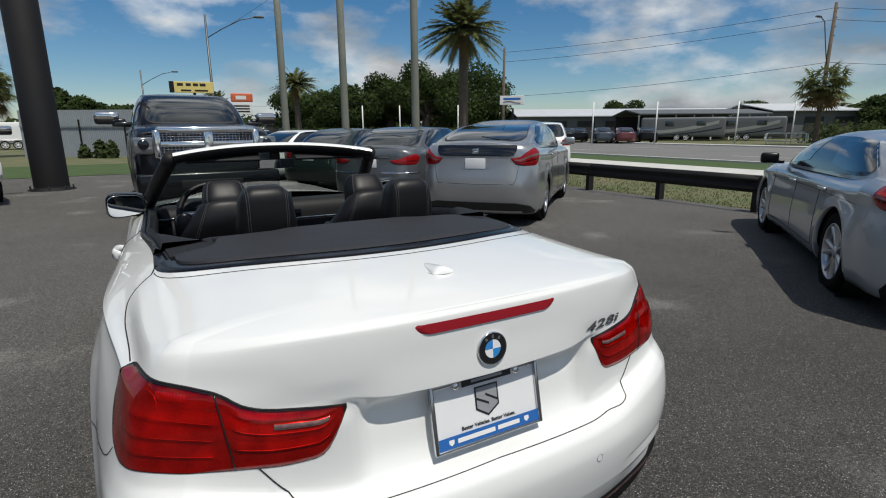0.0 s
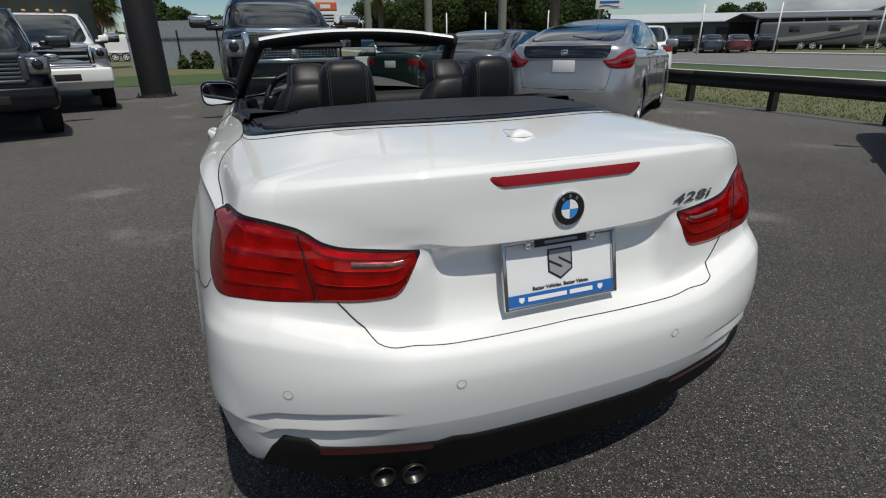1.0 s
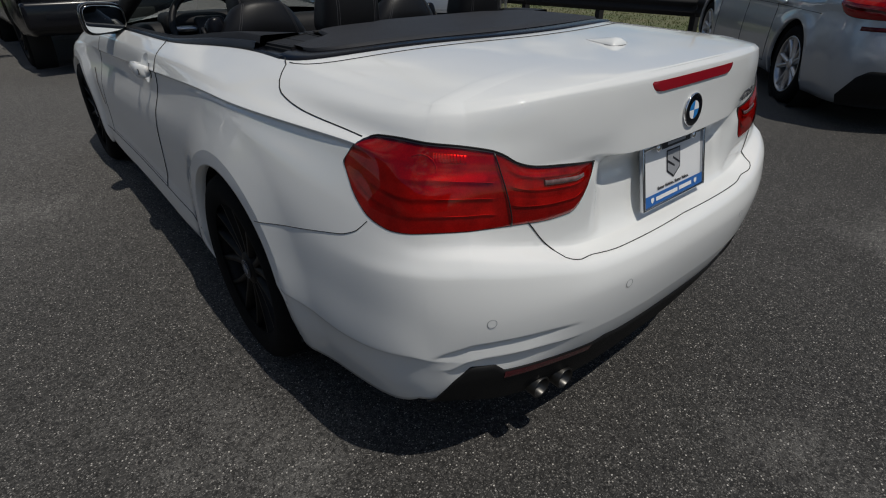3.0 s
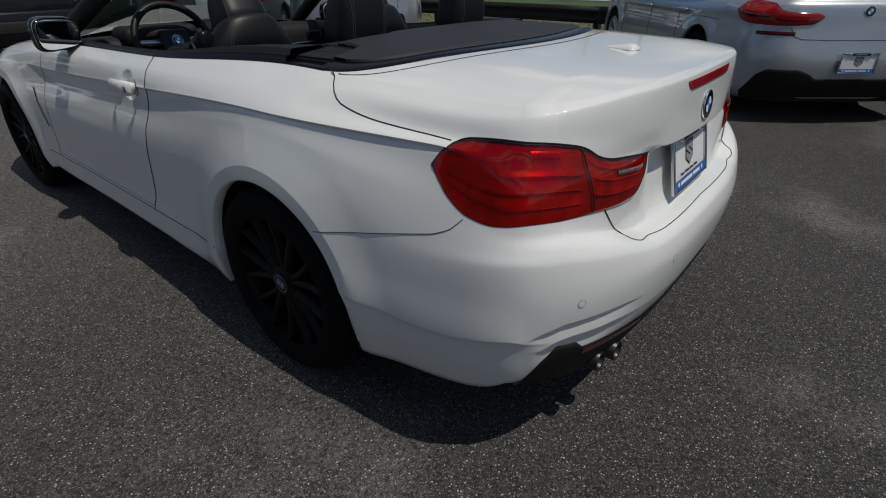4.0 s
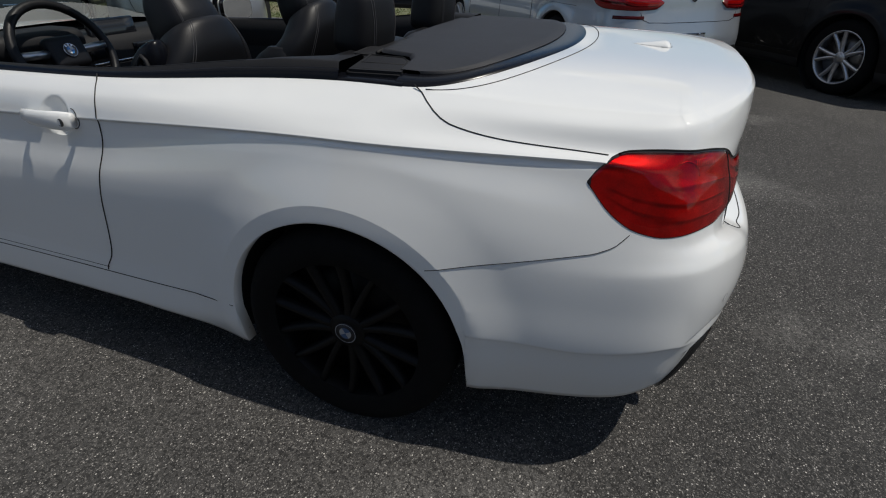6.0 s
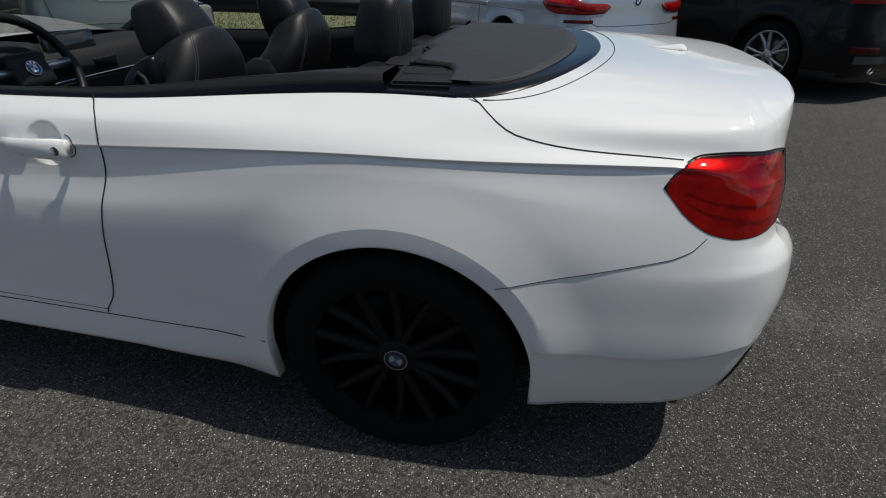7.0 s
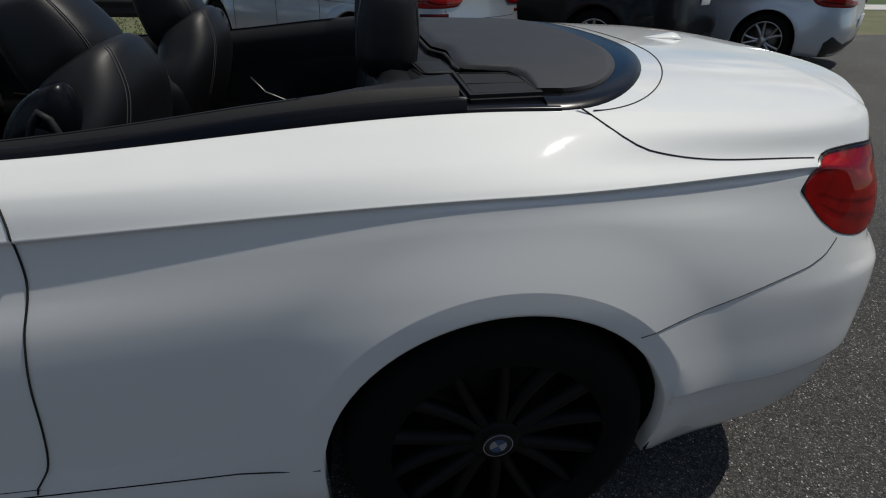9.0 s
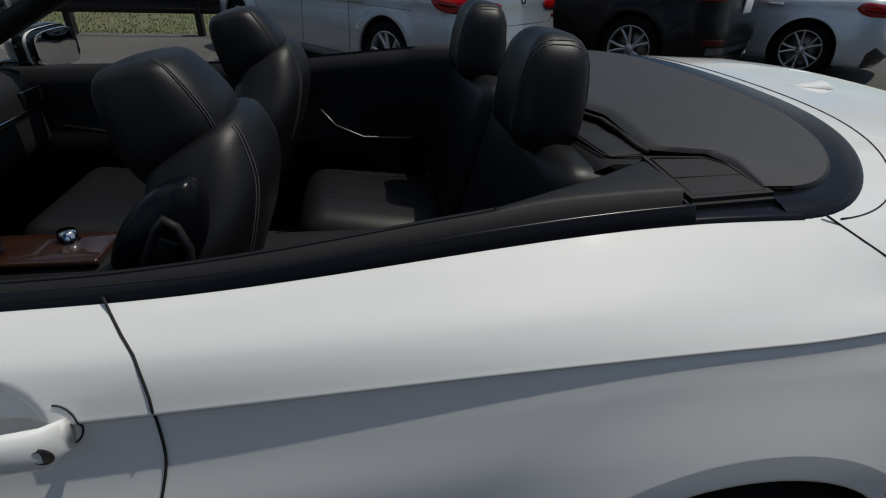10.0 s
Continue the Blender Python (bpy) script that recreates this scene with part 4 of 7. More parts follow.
# ---- convertible: badges, plate, trim ----
def rounded(cx, cy, cz, sx, sy, sz, r, seg=4, m=None, taper=None):
    """A soft cushion-like block. taper(x, y, z in -1..1) gives scales for x and y."""
    bm = bmesh.new()
    bmesh.ops.create_cube(bm, size=1)
    for v in bm.verts:
        v.co = Vector((v.co.x * sx, v.co.y * sy, v.co.z * sz))
    bmesh.ops.bevel(bm, geom=list(bm.edges), offset=r, segments=seg, affect="EDGES", profile=0.55)
    bmesh.ops.subdivide_edges(bm, edges=[e for e in bm.edges if e.calc_length() > 0.08], cuts=3, use_grid_fill=True)
    for v in bm.verts:
        if taper:
            fx, fy, dx, dy, dz = taper(2 * v.co.x / sx, 2 * v.co.y / sy, 2 * v.co.z / sz)
            v.co = Vector((v.co.x * fx + dx, v.co.y * fy + dy, v.co.z + dz))
        v.co = (m or Matrix.Identity(4)) @ v.co + Vector((cx, cy, cz))
    return bm


def back_frame(x, z, out=0.0):
    """A pose on the tail: x to the right, y up along the panel, z outward."""
    sg = 1 if x >= 0 else -1
    s0 = conv.s_back(abs(x))
    p = conv.point(s0, z, 0, sg)
    up = (conv.point(s0, z + 0.02, 0, sg) - conv.point(s0, z - 0.02, 0, sg)).normalized()
    ri = (conv.point(conv.s_back(abs(x + 0.01)), z, 0, 1 if x + 0.01 >= 0 else -1) - conv.point(conv.s_back(abs(x - 0.01)), z, 0, 1 if x - 0.01 >= 0 else -1)).normalized()
    n = ri.cross(up).normalized()
    up = n.cross(ri)
    m = Matrix((ri, up, n)).transposed().to_4x4()
    m.translation = p + n * out
    return m


def text_mesh(text, size, m, material, name, parent, depth=0.0015, shear=0.0, space=1.0, bold=0.0):
    cu = bpy.data.curves.new(name, "FONT")
    cu.body, cu.size, cu.align_x, cu.align_y = text, size, "CENTER", "CENTER"
    cu.extrude, cu.shear, cu.space_character, cu.offset = depth, shear, space, bold
    tmp = bpy.data.objects.new(name, cu)
    me = bpy.data.meshes.new_from_object(tmp)
    bpy.data.objects.remove(tmp)
    me.materials.clear()
    me.materials.append(material)
    me.transform(m)
    ob = new(name, me)
    ob.parent = parent
    return ob


def moved(data, m):
    v, f = data
    return [tuple(m @ Vector(p)) for p in v], f


def sector(r0, r1, a0, a1, z, n=10):
    v, f = [], []
    for k in range(n + 1):
        a = a0 + (a1 - a0) * k / n
        v += [(r0 * math.cos(a), r0 * math.sin(a), z), (r1 * math.cos(a), r1 * math.sin(a), z)]
    for k in range(n):
        f.append((2 * k, 2 * k + 1, 2 * k + 3, 2 * k + 2))
    return v, f


def roundel(m, r, parent):
    """A round badge: chrome rim, black ring, blue and white quarters."""
    b = part("round_badge", moved(lathe([(r, 0.0), (r, 0.004), (r * 0.96, 0.006), (r * 0.92, 0.005), (0, 0.005)], 36, "z"), m), CHROME, parent)
    part("badge_ring", moved(sector(r * 0.56, r * 0.92, 0, math.tau, 0.0056, 32), m), GLOSS_BLACK, b)
    for k in range(4):
        part("badge_quarter", moved(sector(0.0, r * 0.54, math.pi / 2 * k, math.pi / 2 * (k + 1), 0.0058, 8), m), BADGE_BLUE if k % 2 else INK_WHITE, b)
    for a in (2.2, 1.57, 0.94):
        part("badge_mark", moved(([(-0.003, -0.004, 0.0062), (0.003, -0.004, 0.0062), (0.003, 0.004, 0.0062), (-0.003, 0.004, 0.0062)], [(0, 1, 2, 3)]), m @ Matrix.Rotation(a - 1.57, 4, "Z") @ Matrix.Translation((0, r * 0.74, 0))), CHROME, b)
    return b


def rect(x0, y0, x1, y1, z):
    return [(x0, y0, z), (x1, y0, z), (x1, y1, z), (x0, y1, z)], [(0, 1, 2, 3)]


def dealer_plate(m, parent, readable=True):
    """A dealer plate: chrome frame, white field, shield mark, blue foot."""
    w, h = 0.314, 0.165
    bm = bmesh.new()
    for cx, cy, sx, sy in ((0, h / 2 - 0.005, w, 0.012), (0, -h / 2 + 0.004, w, 0.008), (-w / 2 + 0.005, 0, 0.011, h), (w / 2 - 0.005, 0, 0.011, h)):
        box(bm, cx, cy, 0.006, sx, sy, 0.012, 0.003)
    bmesh.ops.transform(bm, matrix=m, verts=bm.verts)
    pl = part("licence_plate", moved(rect(-w / 2 + 0.004, -h / 2 + 0.004, w / 2 - 0.004, h / 2 - 0.004, 0.003), m), PLATE_WHITE, parent, "white dealer plate with a blue foot")
    part("plate_frame", bm, FRAME_CHROME, pl)
    part("plate_back", moved(lathe([(0.0, -0.004), (0.10, -0.004), (0.10, 0.0)], 4, "z"), m @ Matrix.Rotation(math.pi / 4, 4, "Z")), BLACK_PLASTIC, pl)
    part("plate_foot", moved(rect(-w / 2 + 0.009, -h / 2 + 0.006, w / 2 - 0.009, -h / 2 + 0.036, 0.0085), m), PLATE_BLUE, pl)
    part("plate_head", moved(rect(-0.072, h / 2 - 0.020, 0.072, h / 2 - 0.002, 0.0125), m), INK_BLACK, pl)
    part("plate_head_bar", moved(rect(-0.045, h / 2 - 0.014, 0.045, h / 2 - 0.007, 0.0132), m), INK_GREY, pl)
    # shield mark
    sh = [(-0.034, 0.044), (0.034, 0.044), (0.034, -0.012), (0.0, -0.034), (-0.034, -0.012)]
    part("shield_mark", moved(([(x, y + 0.008, 0.0042) for x, y in sh], [(4, 3, 2, 1, 0)]), m), INK_BLACK, pl)
    part("shield_field", moved(([(x * 0.88, y * 0.88 + 0.0095, 0.0048) for x, y in sh], [(4, 3, 2, 1, 0)]), m), INK_GREY, pl)
    for ax, ay, bx, by in ((-0.030, 0.020, 0.004, 0.002), (-0.004, 0.026, 0.030, 0.006)):
        part("shield_bar", moved(([(ax, ay, 0.0053), (bx, by - 0.0, 0.0053), (bx, by + 0.006, 0.0053), (ax, ay + 0.006, 0.0053)], [(0, 1, 2, 3)]), m), INK_BLACK, pl)
    # name across the foot as plain bars, and the two end marks
    for x0, x1 in ((-0.095, 0.012), (0.020, 0.086)):
        part("foot_bar", moved(rect(x0, -h / 2 + 0.016, x1, -h / 2 + 0.027, 0.0092), m), INK_WHITE, pl)
    for xx in (-0.112, 0.108):
        part("foot_shield", moved(([(xx - 0.007, -0.054, 0.0092), (xx - 0.007, -0.063, 0.0092), (xx, -0.069, 0.0092), (xx + 0.007, -0.063, 0.0092), (xx + 0.007, -0.054, 0.0092)], [(0, 1, 2, 3, 4)]), m), INK_WHITE, pl)
    if readable:
        text_mesh("Better Vehicles. Better Values.", 0.0128, m @ Matrix.Translation((0, -0.0385, 0.0045)), INK_BLACK, "plate_text", pl, 0.0003, bold=0.0002)
    for xx in (-0.088, 0.088):
        part("plate_screw", moved(lathe([(0.0095, 0.012), (0.0095, 0.014), (0.005, 0.0165), (0, 0.0165)], 16, "z"), m @ Matrix.Translation((xx, h / 2 - 0.012, 0))), CHROME, pl)
    return pl


BADGE_METAL = mat("satin_badge_metal", (0.09, 0.092, 0.10), 0.45, metal=0.2)
roundel(back_frame(0.0, 0.905, 0.001), 0.041, car)
pm = back_frame(0.0, 0.745, 0.0)
pm = Matrix.Translation((0, 0.092 - pm.translation.y, 0.745 - pm.translation.z)) @ pm
lean = Matrix.Rotation(radians(-12.5), 4, "X")
plate_m = Matrix.Translation((0, 0.098, 0.748)) @ lean @ Matrix(((1, 0, 0, 0), (0, 0, -1, 0), (0, 1, 0, 0), (0, 0, 0, 1)))
dealer_plate(plate_m, car)
text_mesh("428i", 0.036, back_frame(0.412, 0.882, 0.0016) @ Matrix.Diagonal((2.2, 1, 1, 1)), BADGE_METAL, "model_number", car, 0.0008, shear=0.15, space=1.10, bold=0.0005)

# roof aerial fin on the boot lid
fin_rows = []
for t in (0.0, 0.02, 0.05, 0.10, 0.18, 0.3, 0.45, 0.6, 0.75, 0.88, 0.96, 1.0):
    blunt = min(1.0, t / 0.14) ** 0.5
    hh, ww = 0.021 * (1 - t) ** 1.05 * blunt, 0.034 * (1 - t) ** 0.55 * min(1.0, t / 0.06 + 0.2) ** 0.5 + 0.001
    fin_rows.append([deck_point(ww * math.cos(a), 0.305 + 0.115 * t, 0.0006 + hh * math.sin(a) ** 1.5) for a in np.linspace(0, math.pi, 15)])
part("aerial_fin", grid(fin_rows), WHITE, car, "small white aerial fin")
part("fin_foot", tube([deck_point(0.036 * math.cos(a), 0.335 + 0.034 * math.sin(a), 0.0004) for a in np.linspace(math.pi, math.tau, 20)], 0.0005, 5), SEAM, car)

# parking sensors
for x, z in ((-0.665, 0.56), (-0.298, 0.556), (0.298, 0.556), (0.665, 0.56)):
    fm = back_frame(x, z, 0.0006)
    sn = part("parking_sensor", moved(sector(0.0, 0.0095, 0, math.tau, 0.0, 20), fm), WHITE, car)
    part("sensor_ring", moved(lathe([(0.0115, 0.0), (0.0110, 0.0005), (0.0104, 0.0)], 24, "z"), fm), INK_GREY, sn)

# exhaust
for x in (-0.470, -0.396):
    ex = part("exhaust_pipe", moved(lathe([(0.0, 0.03), (0.025, 0.03), (0.026, -0.002), (0.029, -0.005), (0.031, -0.002), (0.031, 0.16), (0.025, 0.2)], 28, "z"), Matrix.Translation((x, 0.074 + abs(x + 0.396) * 0.25, 0.256)) @ Matrix.Rotation(radians(-90), 4, "X")), PIPE, car, "steel exhaust tailpipe")
part("silencer", rounded(-0.42, 0.45, 0.27, 0.5, 0.3, 0.15, 0.05, 3), BLACK_PLASTIC, car)

# door handles, fender vents, mirrors
for sg in (1, -1):
    hs = [Vector((sg * (abs(conv.point(conv.s_side(1.90), 0.846).x) + o), y - 0.02, 0.846)) for y, o in ((1.935, 0.012), (1.95, 0.030), (2.0, 0.036), (2.08, 0.034), (2.12, 0.022), (2.135, 0.004))]
    bm = bmesh.new()
    rings = []
    for i, p in enumerate(hs):
        h_, t_ = (0.022, 0.029, 0.027, 0.023, 0.019, 0.011)[i], 0.013
        rings.append([bm.verts.new(p + Vector((sg * t_ * math.cos(a), 0, h_ * math.sin(a)))) for a in np.linspace(0, math.tau, 13)[:-1]])
    for a, b in zip(rings, rings[1:]):
        for k in range(12):
            bm.faces.new((a[k], a[(k + 1) % 12], b[(k + 1) % 12], b[k]))
    bm.faces.new(rings[0])
    bm.faces.new(rings[-1][::-1])
    bmesh.ops.recalc_face_normals(bm, faces=bm.faces)
    dh = part("door_handle", bm, WHITE, car, "white pull handle with a keyhole")
    kp = Vector((sg * (abs(conv.point(conv.s_side(1.90), 0.846).x) + 0.040), 1.928, 0.845))
    part("keyhole", moved(lathe([(0.0, 0.001), (0.008, 0.001), (0.010, 0.003), (0.012, 0.0)], 16, "x"), Matrix.Translation(kp) @ (Matrix.Identity(4) if sg > 0 else Matrix.Rotation(math.pi, 4, "Z"))), STEEL, dh)
    part("handle_gap", tube([conv.point(conv.s_side(1.930 + 0.024 * math.cos(a)), 0.846 + 0.029 * math.sin(a), 0.001, sg) for a in np.linspace(math.pi * 0.5, math.pi * 1.5, 18)], 0.0012, 5), SEAM, dh)
    vent = [[conv.point(conv.s_side(y0 + dy), z, 0.003, sg) for dy in (0.0, 0.012, 0.024)] for y0, z in ((3.10, 0.50), (3.13, 0.55), (3.17, 0.62), (3.22, 0.69))]
    part("fender_vent", grid(vent if sg > 0 else [v[::-1] for v in vent]), GLOSS_BLACK, car)
    # mirror
    mx = sg * 0.820
    def pebble(y0, y1, w, h, full=0.55):
        rows = []
        for q in np.linspace(0, 1, 9):
            k = max(0.02, math.sqrt(max(0.0, 1 - q ** 3)))
            row = []
            for a in np.linspace(0, math.tau, 33):
                c_, s_ = math.cos(a), math.sin(a)
                row.append((mx + 0.5 * w * k * math.copysign(abs(c_) ** full, c_), y0 - 0.06 + (y1 - y0) * q - sg * 0.14 * w * k * math.copysign(abs(c_) ** full, c_), 0.990 + 0.5 * h * k * math.copysign(abs(s_) ** full, s_) * (1.0 + 0.10 * sg * math.copysign(abs(c_) ** full, c_))))
            rows.append(row)
        return grid(rows)
    mi = part("door_mirror", pebble(2.712, 2.83, 0.196, 0.134), WHITE, car, "white door mirror with black foot")
    part("mirror_bezel", pebble(2.750, 2.694, 0.208, 0.146), GLOSS_BLACK, mi)
    part("mirror_glass", pebble(2.6925, 2.6915, 0.182, 0.120), MIRROR, mi)
    part("mirror_foot", rounded(sg * 0.775, 2.755, 0.935, 0.11, 0.07, 0.05, 0.018, 3), GLOSS_BLACK, mi)

# ---- convertible: windscreen and bonnet ----
def pillar(u, sg):
    """Along the screen's side from the scuttle (0) to the header (1)."""
    return Vector((sg * (0.73 - 0.145 * u - 0.02 * u * u), 3.02 - 0.72 * u, 0.925 + 0.36 * u))


def header(t):
    """Along the header, t from -1 to 1."""
    return Vector((0.56 * t, 2.30 + 0.10 * (1 - t * t), 1.285 + 0.045 * (1 - abs(t) ** 2.2)))


glass_rows = []
for u in np.linspace(0.0, 1.0, 12):
    row = []
    for t in np.linspace(-1, 1, 21):
        a, b = pillar(u, -1), pillar(u, 1)
        p = a.lerp(b, (t + 1) / 2)
        bulge = (1 - t * t)
        row.append((p.x * 0.965, p.y + (0.24 * (1 - u) + 0.10 * u) * bulge, p.z + 0.045 * u * bulge - 0.012))
    glass_rows.append(row)
ws = part("windscreen", grid(glass_rows), GLASS_CLEAR, car, "clear windscreen glass")
ws.visible_shadow = False
for sg in (1, -1):
    part("windscreen_pillar", tube([pillar(u, sg) + Vector((0, 0, -0.01)) for u in np.linspace(-0.06, 1.0, 12)], [0.040] * 12, 12), DASH, car, "black windscreen pillar")
hd = [header(t) for t in np.linspace(-1, 1, 25)]
hr = []
for p in hd:
    hr.append([p + Vector((0, dy, dz)) for dy, dz in ((0.05, 0.0), (0.03, 0.010), (-0.02, 0.012), (-0.045, 0.004), (-0.05, -0.004))])
part("windscreen_header", grid([[tuple(q) for q in r] for r in hr]), WHITE, car, "white windscreen header")
hr = []
for p in hd:
    hr.append([p + Vector((0, dy, dz)) for dy, dz in ((-0.05, -0.004), (-0.048, -0.040), (0.0, -0.05), (0.06, -0.03), (0.05, 0.0))])
part("header_lining", grid([[tuple(q) for q in r] for r in hr]), DASH, car)
for sg in (1, -1):
    part("sun_visor", rounded(sg * 0.30, 2.385, 1.272, 0.40, 0.13, 0.018, 0.008, 2, Matrix.Rotation(radians(28), 4, "X")), DASH, car)
im = part("inner_mirror", rounded(0, 2.40, 1.215, 0.22, 0.025, 0.058, 0.012, 3), GLOSS_BLACK, car, "black inner rear-view mirror")
part("mirror_stem", rounded(0, 2.44, 1.265, 0.06, 0.05, 0.09, 0.015, 3), DASH, im)
part("mirror_pane", moved(rect(-0.10, -0.024, 0.10, 0.024, 0), Matrix.Translation((0, 2.3865, 1.215)) @ Matrix.Rotation(radians(90), 4, "X")), MIRROR, im)
bon = []
for s, r in edge_rows:
    if r[1] > 3.02:
        bon.append([(t * r[0], r[1], r[2] + 0.055 * (1 - abs(t) ** 2.4) * min(1.0, r[0] / 0.5)) for t in np.linspace(-1, 1, 21)])
part("bonnet", grid(bon), WHITE, car)
part("scuttle", grid([[(t * 0.72, 3.03 + 0.22 * (1 - t * t) * k, 0.93 + 0.02 * (1 - t * t) - 0.02 * (1 - k)) for t in np.linspace(-1, 1, 15)] for k in (0.2, 1.15)]), BLACK_PLASTIC, car)
part("licence_plate_front", boxed(0, 4.535, 0.42, 0.3, 0.012, 0.15, 0.003), BLACK_PLASTIC, car)
for sg in (1, -1):
    part("headlamp", grid([[conv.point(conv.s_side(y) if y < 4.0 else conv.s_side(4.0) + (y - 4.0) * 1.6, 0.60 + 0.08 * k, 0.004, sg) for k in ((0, 0.5, 1) if sg > 0 else (1, 0.5, 0))] for y in np.linspace(3.98, 4.22, 8)]), HEADLAMP, car)

# ---- convertible: cabin ----
cabin = []
for s, r in edge_rows:
    if 0.925 < r[1] < 3.05:
        cabin.append((r[0], r[1], r[2]))
for sg in (1, -1):
    outer, pad_rows, wall_rows = [], [], []
    for x, y, z in cabin:
        k = float(np.interp(y, [0.92, 1.02, 1.12, 1.45, 1.8, 2.0, 3.1], [0.15, 0.6, 2.1, 1.9, 1.1, 1.0, 1.0]))
        if y > 1.10:
            outer.append([(sg * (x + 0.002), y, z - 0.012), (sg * (x + 0.002), y, z + 0.003 * k), (sg * (x - 0.003), y, z + 0.0065 * k), (sg * (x - 0.006), y, z + 0.012 * k), (sg * (x - 0.012), y, z + 0.0125 * k), (sg * (x - 0.024), y, z + 0.008 * k)])
        if y > 1.11:
            xi = float(curve_at([1.11, 1.2, 1.28, 1.41, 1.5, 1.6, 1.75, 2.0, 3.1], [0.515, 0.570, 0.608, 0.655, 0.678, 0.688, 0.694, 0.688, 0.665], y))
            xi = min(xi, x - 0.052)
            zt = z + float(np.interp(y, [1.1, 1.3, 1.5, 1.7, 1.9, 2.2, 3.1], [0.040, 0.043, 0.036, 0.026, 0.018, 0.014, 0.014]))
            pad_rows.append([(sg * (x - 0.020), y, z + 0.006), (sg * (x - 0.030), y, zt - 0.002), (sg * (x - 0.040), y, zt), (sg * (xi + 0.02), y, zt - 0.001), (sg * xi, y, zt - 0.010), (sg * (xi - 0.008), y, zt - 0.06), (sg * (xi - 0.0), y, zt - 0.14)])
            wall_rows.append([(sg * xi, y, zt - 0.14), (sg * (xi - 0.02), y, 0.72), (sg * (xi - 0.055 * smooth01(1.5, 1.7, y)), y, 0.66), (sg * xi, y, 0.60), (sg * xi, y, 0.32)])
    part("waist_strip", grid(outer), TRIM_BLACK, car, "gloss black waist moulding")
    rail_rows = [[(sg * (x + 0.002), y, z - 0.010), (sg * (x + 0.002), y, z + 0.003), (sg * (x - 0.004), y, z + 0.0065), (sg * (x - 0.028), y, z + 0.007), (sg * (x - 0.050), y, z + 0.010), (sg * (x - 0.056), y, z - 0.010)] for x, y, z in cabin if y < 1.13]
    part("cover_rail", grid(rail_rows), TRIM_BLACK, car, "gloss black rail beside the roof flap")
    part("waist_pad", grid(pad_rows), DASH, car, "black padded waist trim")
    part("side_trim", grid(wall_rows), LEATHER, car)
    part("door_pull", tube([(sg * 0.63, y, z) for y, z in ((1.30, 0.70), (1.45, 0.70), (1.58, 0.705), (1.68, 0.75), (1.73, 0.81))], 0.007, 6), PIPE, car)
    part("door_pull", tube([(sg * 0.625, y, z) for y, z in ((2.25, 0.74), (2.40, 0.73), (2.60, 0.76))], 0.008, 6), PIPE, car)
    # hinged flap over the roof mechanism
    fl = bmesh.new()
    pts = ((0.500, 1.115), (0.660, 1.104), (0.646, 0.945), (0.545, 0.962), (0.508, 1.0))
    lowz, topz = 0.975, 1.034
    vb = [fl.verts.new((sg * x, y, lowz)) for x, y in pts]
    vt = [fl.verts.new((sg * x, y, topz - 0.015 * smooth01(0.50, 0.665, x))) for x, y in pts]
    for k in range(5):
        fl.faces.new((vb[k], vb[(k + 1) % 5], vt[(k + 1) % 5], vt[k]))
    fl.faces.new(vt)
    bmesh.ops.recalc_face_normals(fl, faces=fl.faces)
    bmesh.ops.bevel(fl, geom=list(fl.edges), offset=0.007, segments=2, affect="EDGES")
    flap = part("roof_flap", fl, DASH, car, "black plastic flap beside the roof cover", smooth=False)
    for pts in (((0.518, 1.098), (0.642, 1.09), (0.632, 0.962), (0.548, 0.976), (0.522, 1.0), (0.518, 1.098)), ((0.588, 1.093), (0.582, 0.972))):
        part("flap_groove", tube([(sg * x, y, topz + 0.0004 - 0.015 * smooth01(0.50, 0.665, x)) for x, y in pts], 0.0013, 5), SEAM, flap)
    # rear-shelf hatch
    hatch = rounded(sg * 0.432, 1.136, 1.0292, 0.125, 0.066, 0.006, 0.002, 2, Matrix.Rotation(sg * -0.10, 4, "Z"))
    ht = part("shelf_hatch", hatch, DASH, car)
    part("hatch_groove", tube([(sg * (0.432 + a * 0.066), 1.136 + b * 0.037 - a * 0.006, 1.0296) for a, b in ((-1, -0.7), (-0.85, -1), (0.85, -1), (1, -0.7), (1, 0.7), (0.85, 1), (-0.85, 1), (-1, 0.7))], 0.0018, 5, closed=True), SEAM, ht)
    part("cover_cord", tube([(sg * x, y, 1.036) for x, y in ((0.0, 1.124), (0.235, 1.120), (0.27, 1.108), (0.30, 1.091), (0.38, 1.089), (0.46, 1.096), (0.494, 1.092))], 0.005, 6), SEAM, car)
part("rear_shelf", grid([[(x, y, z) for x in np.linspace(-0.525, 0.525, 17)] for y, z in ((0.93, 1.022), (1.0, 1.024), (1.165, 1.0265), (1.195, 1.014), (1.21, 0.94))]), DASH, car)
part("cabin_floor", grid([[(x, y, 0.33) for x in (-0.7, 0, 0.7)] for y in (1.1, 2.0, 3.0)]), CARPET, car)
part("footwell_wall", grid([[(x, 3.0, z) for x in (-0.72, 0, 0.72)] for z in (0.3, 0.92)]), CARPET, car)


THREAD = mat("grey_thread", (0.05, 0.05, 0.055), 0.7)


def stitch(pts):
    return tube(pts, 0.0012, 5)


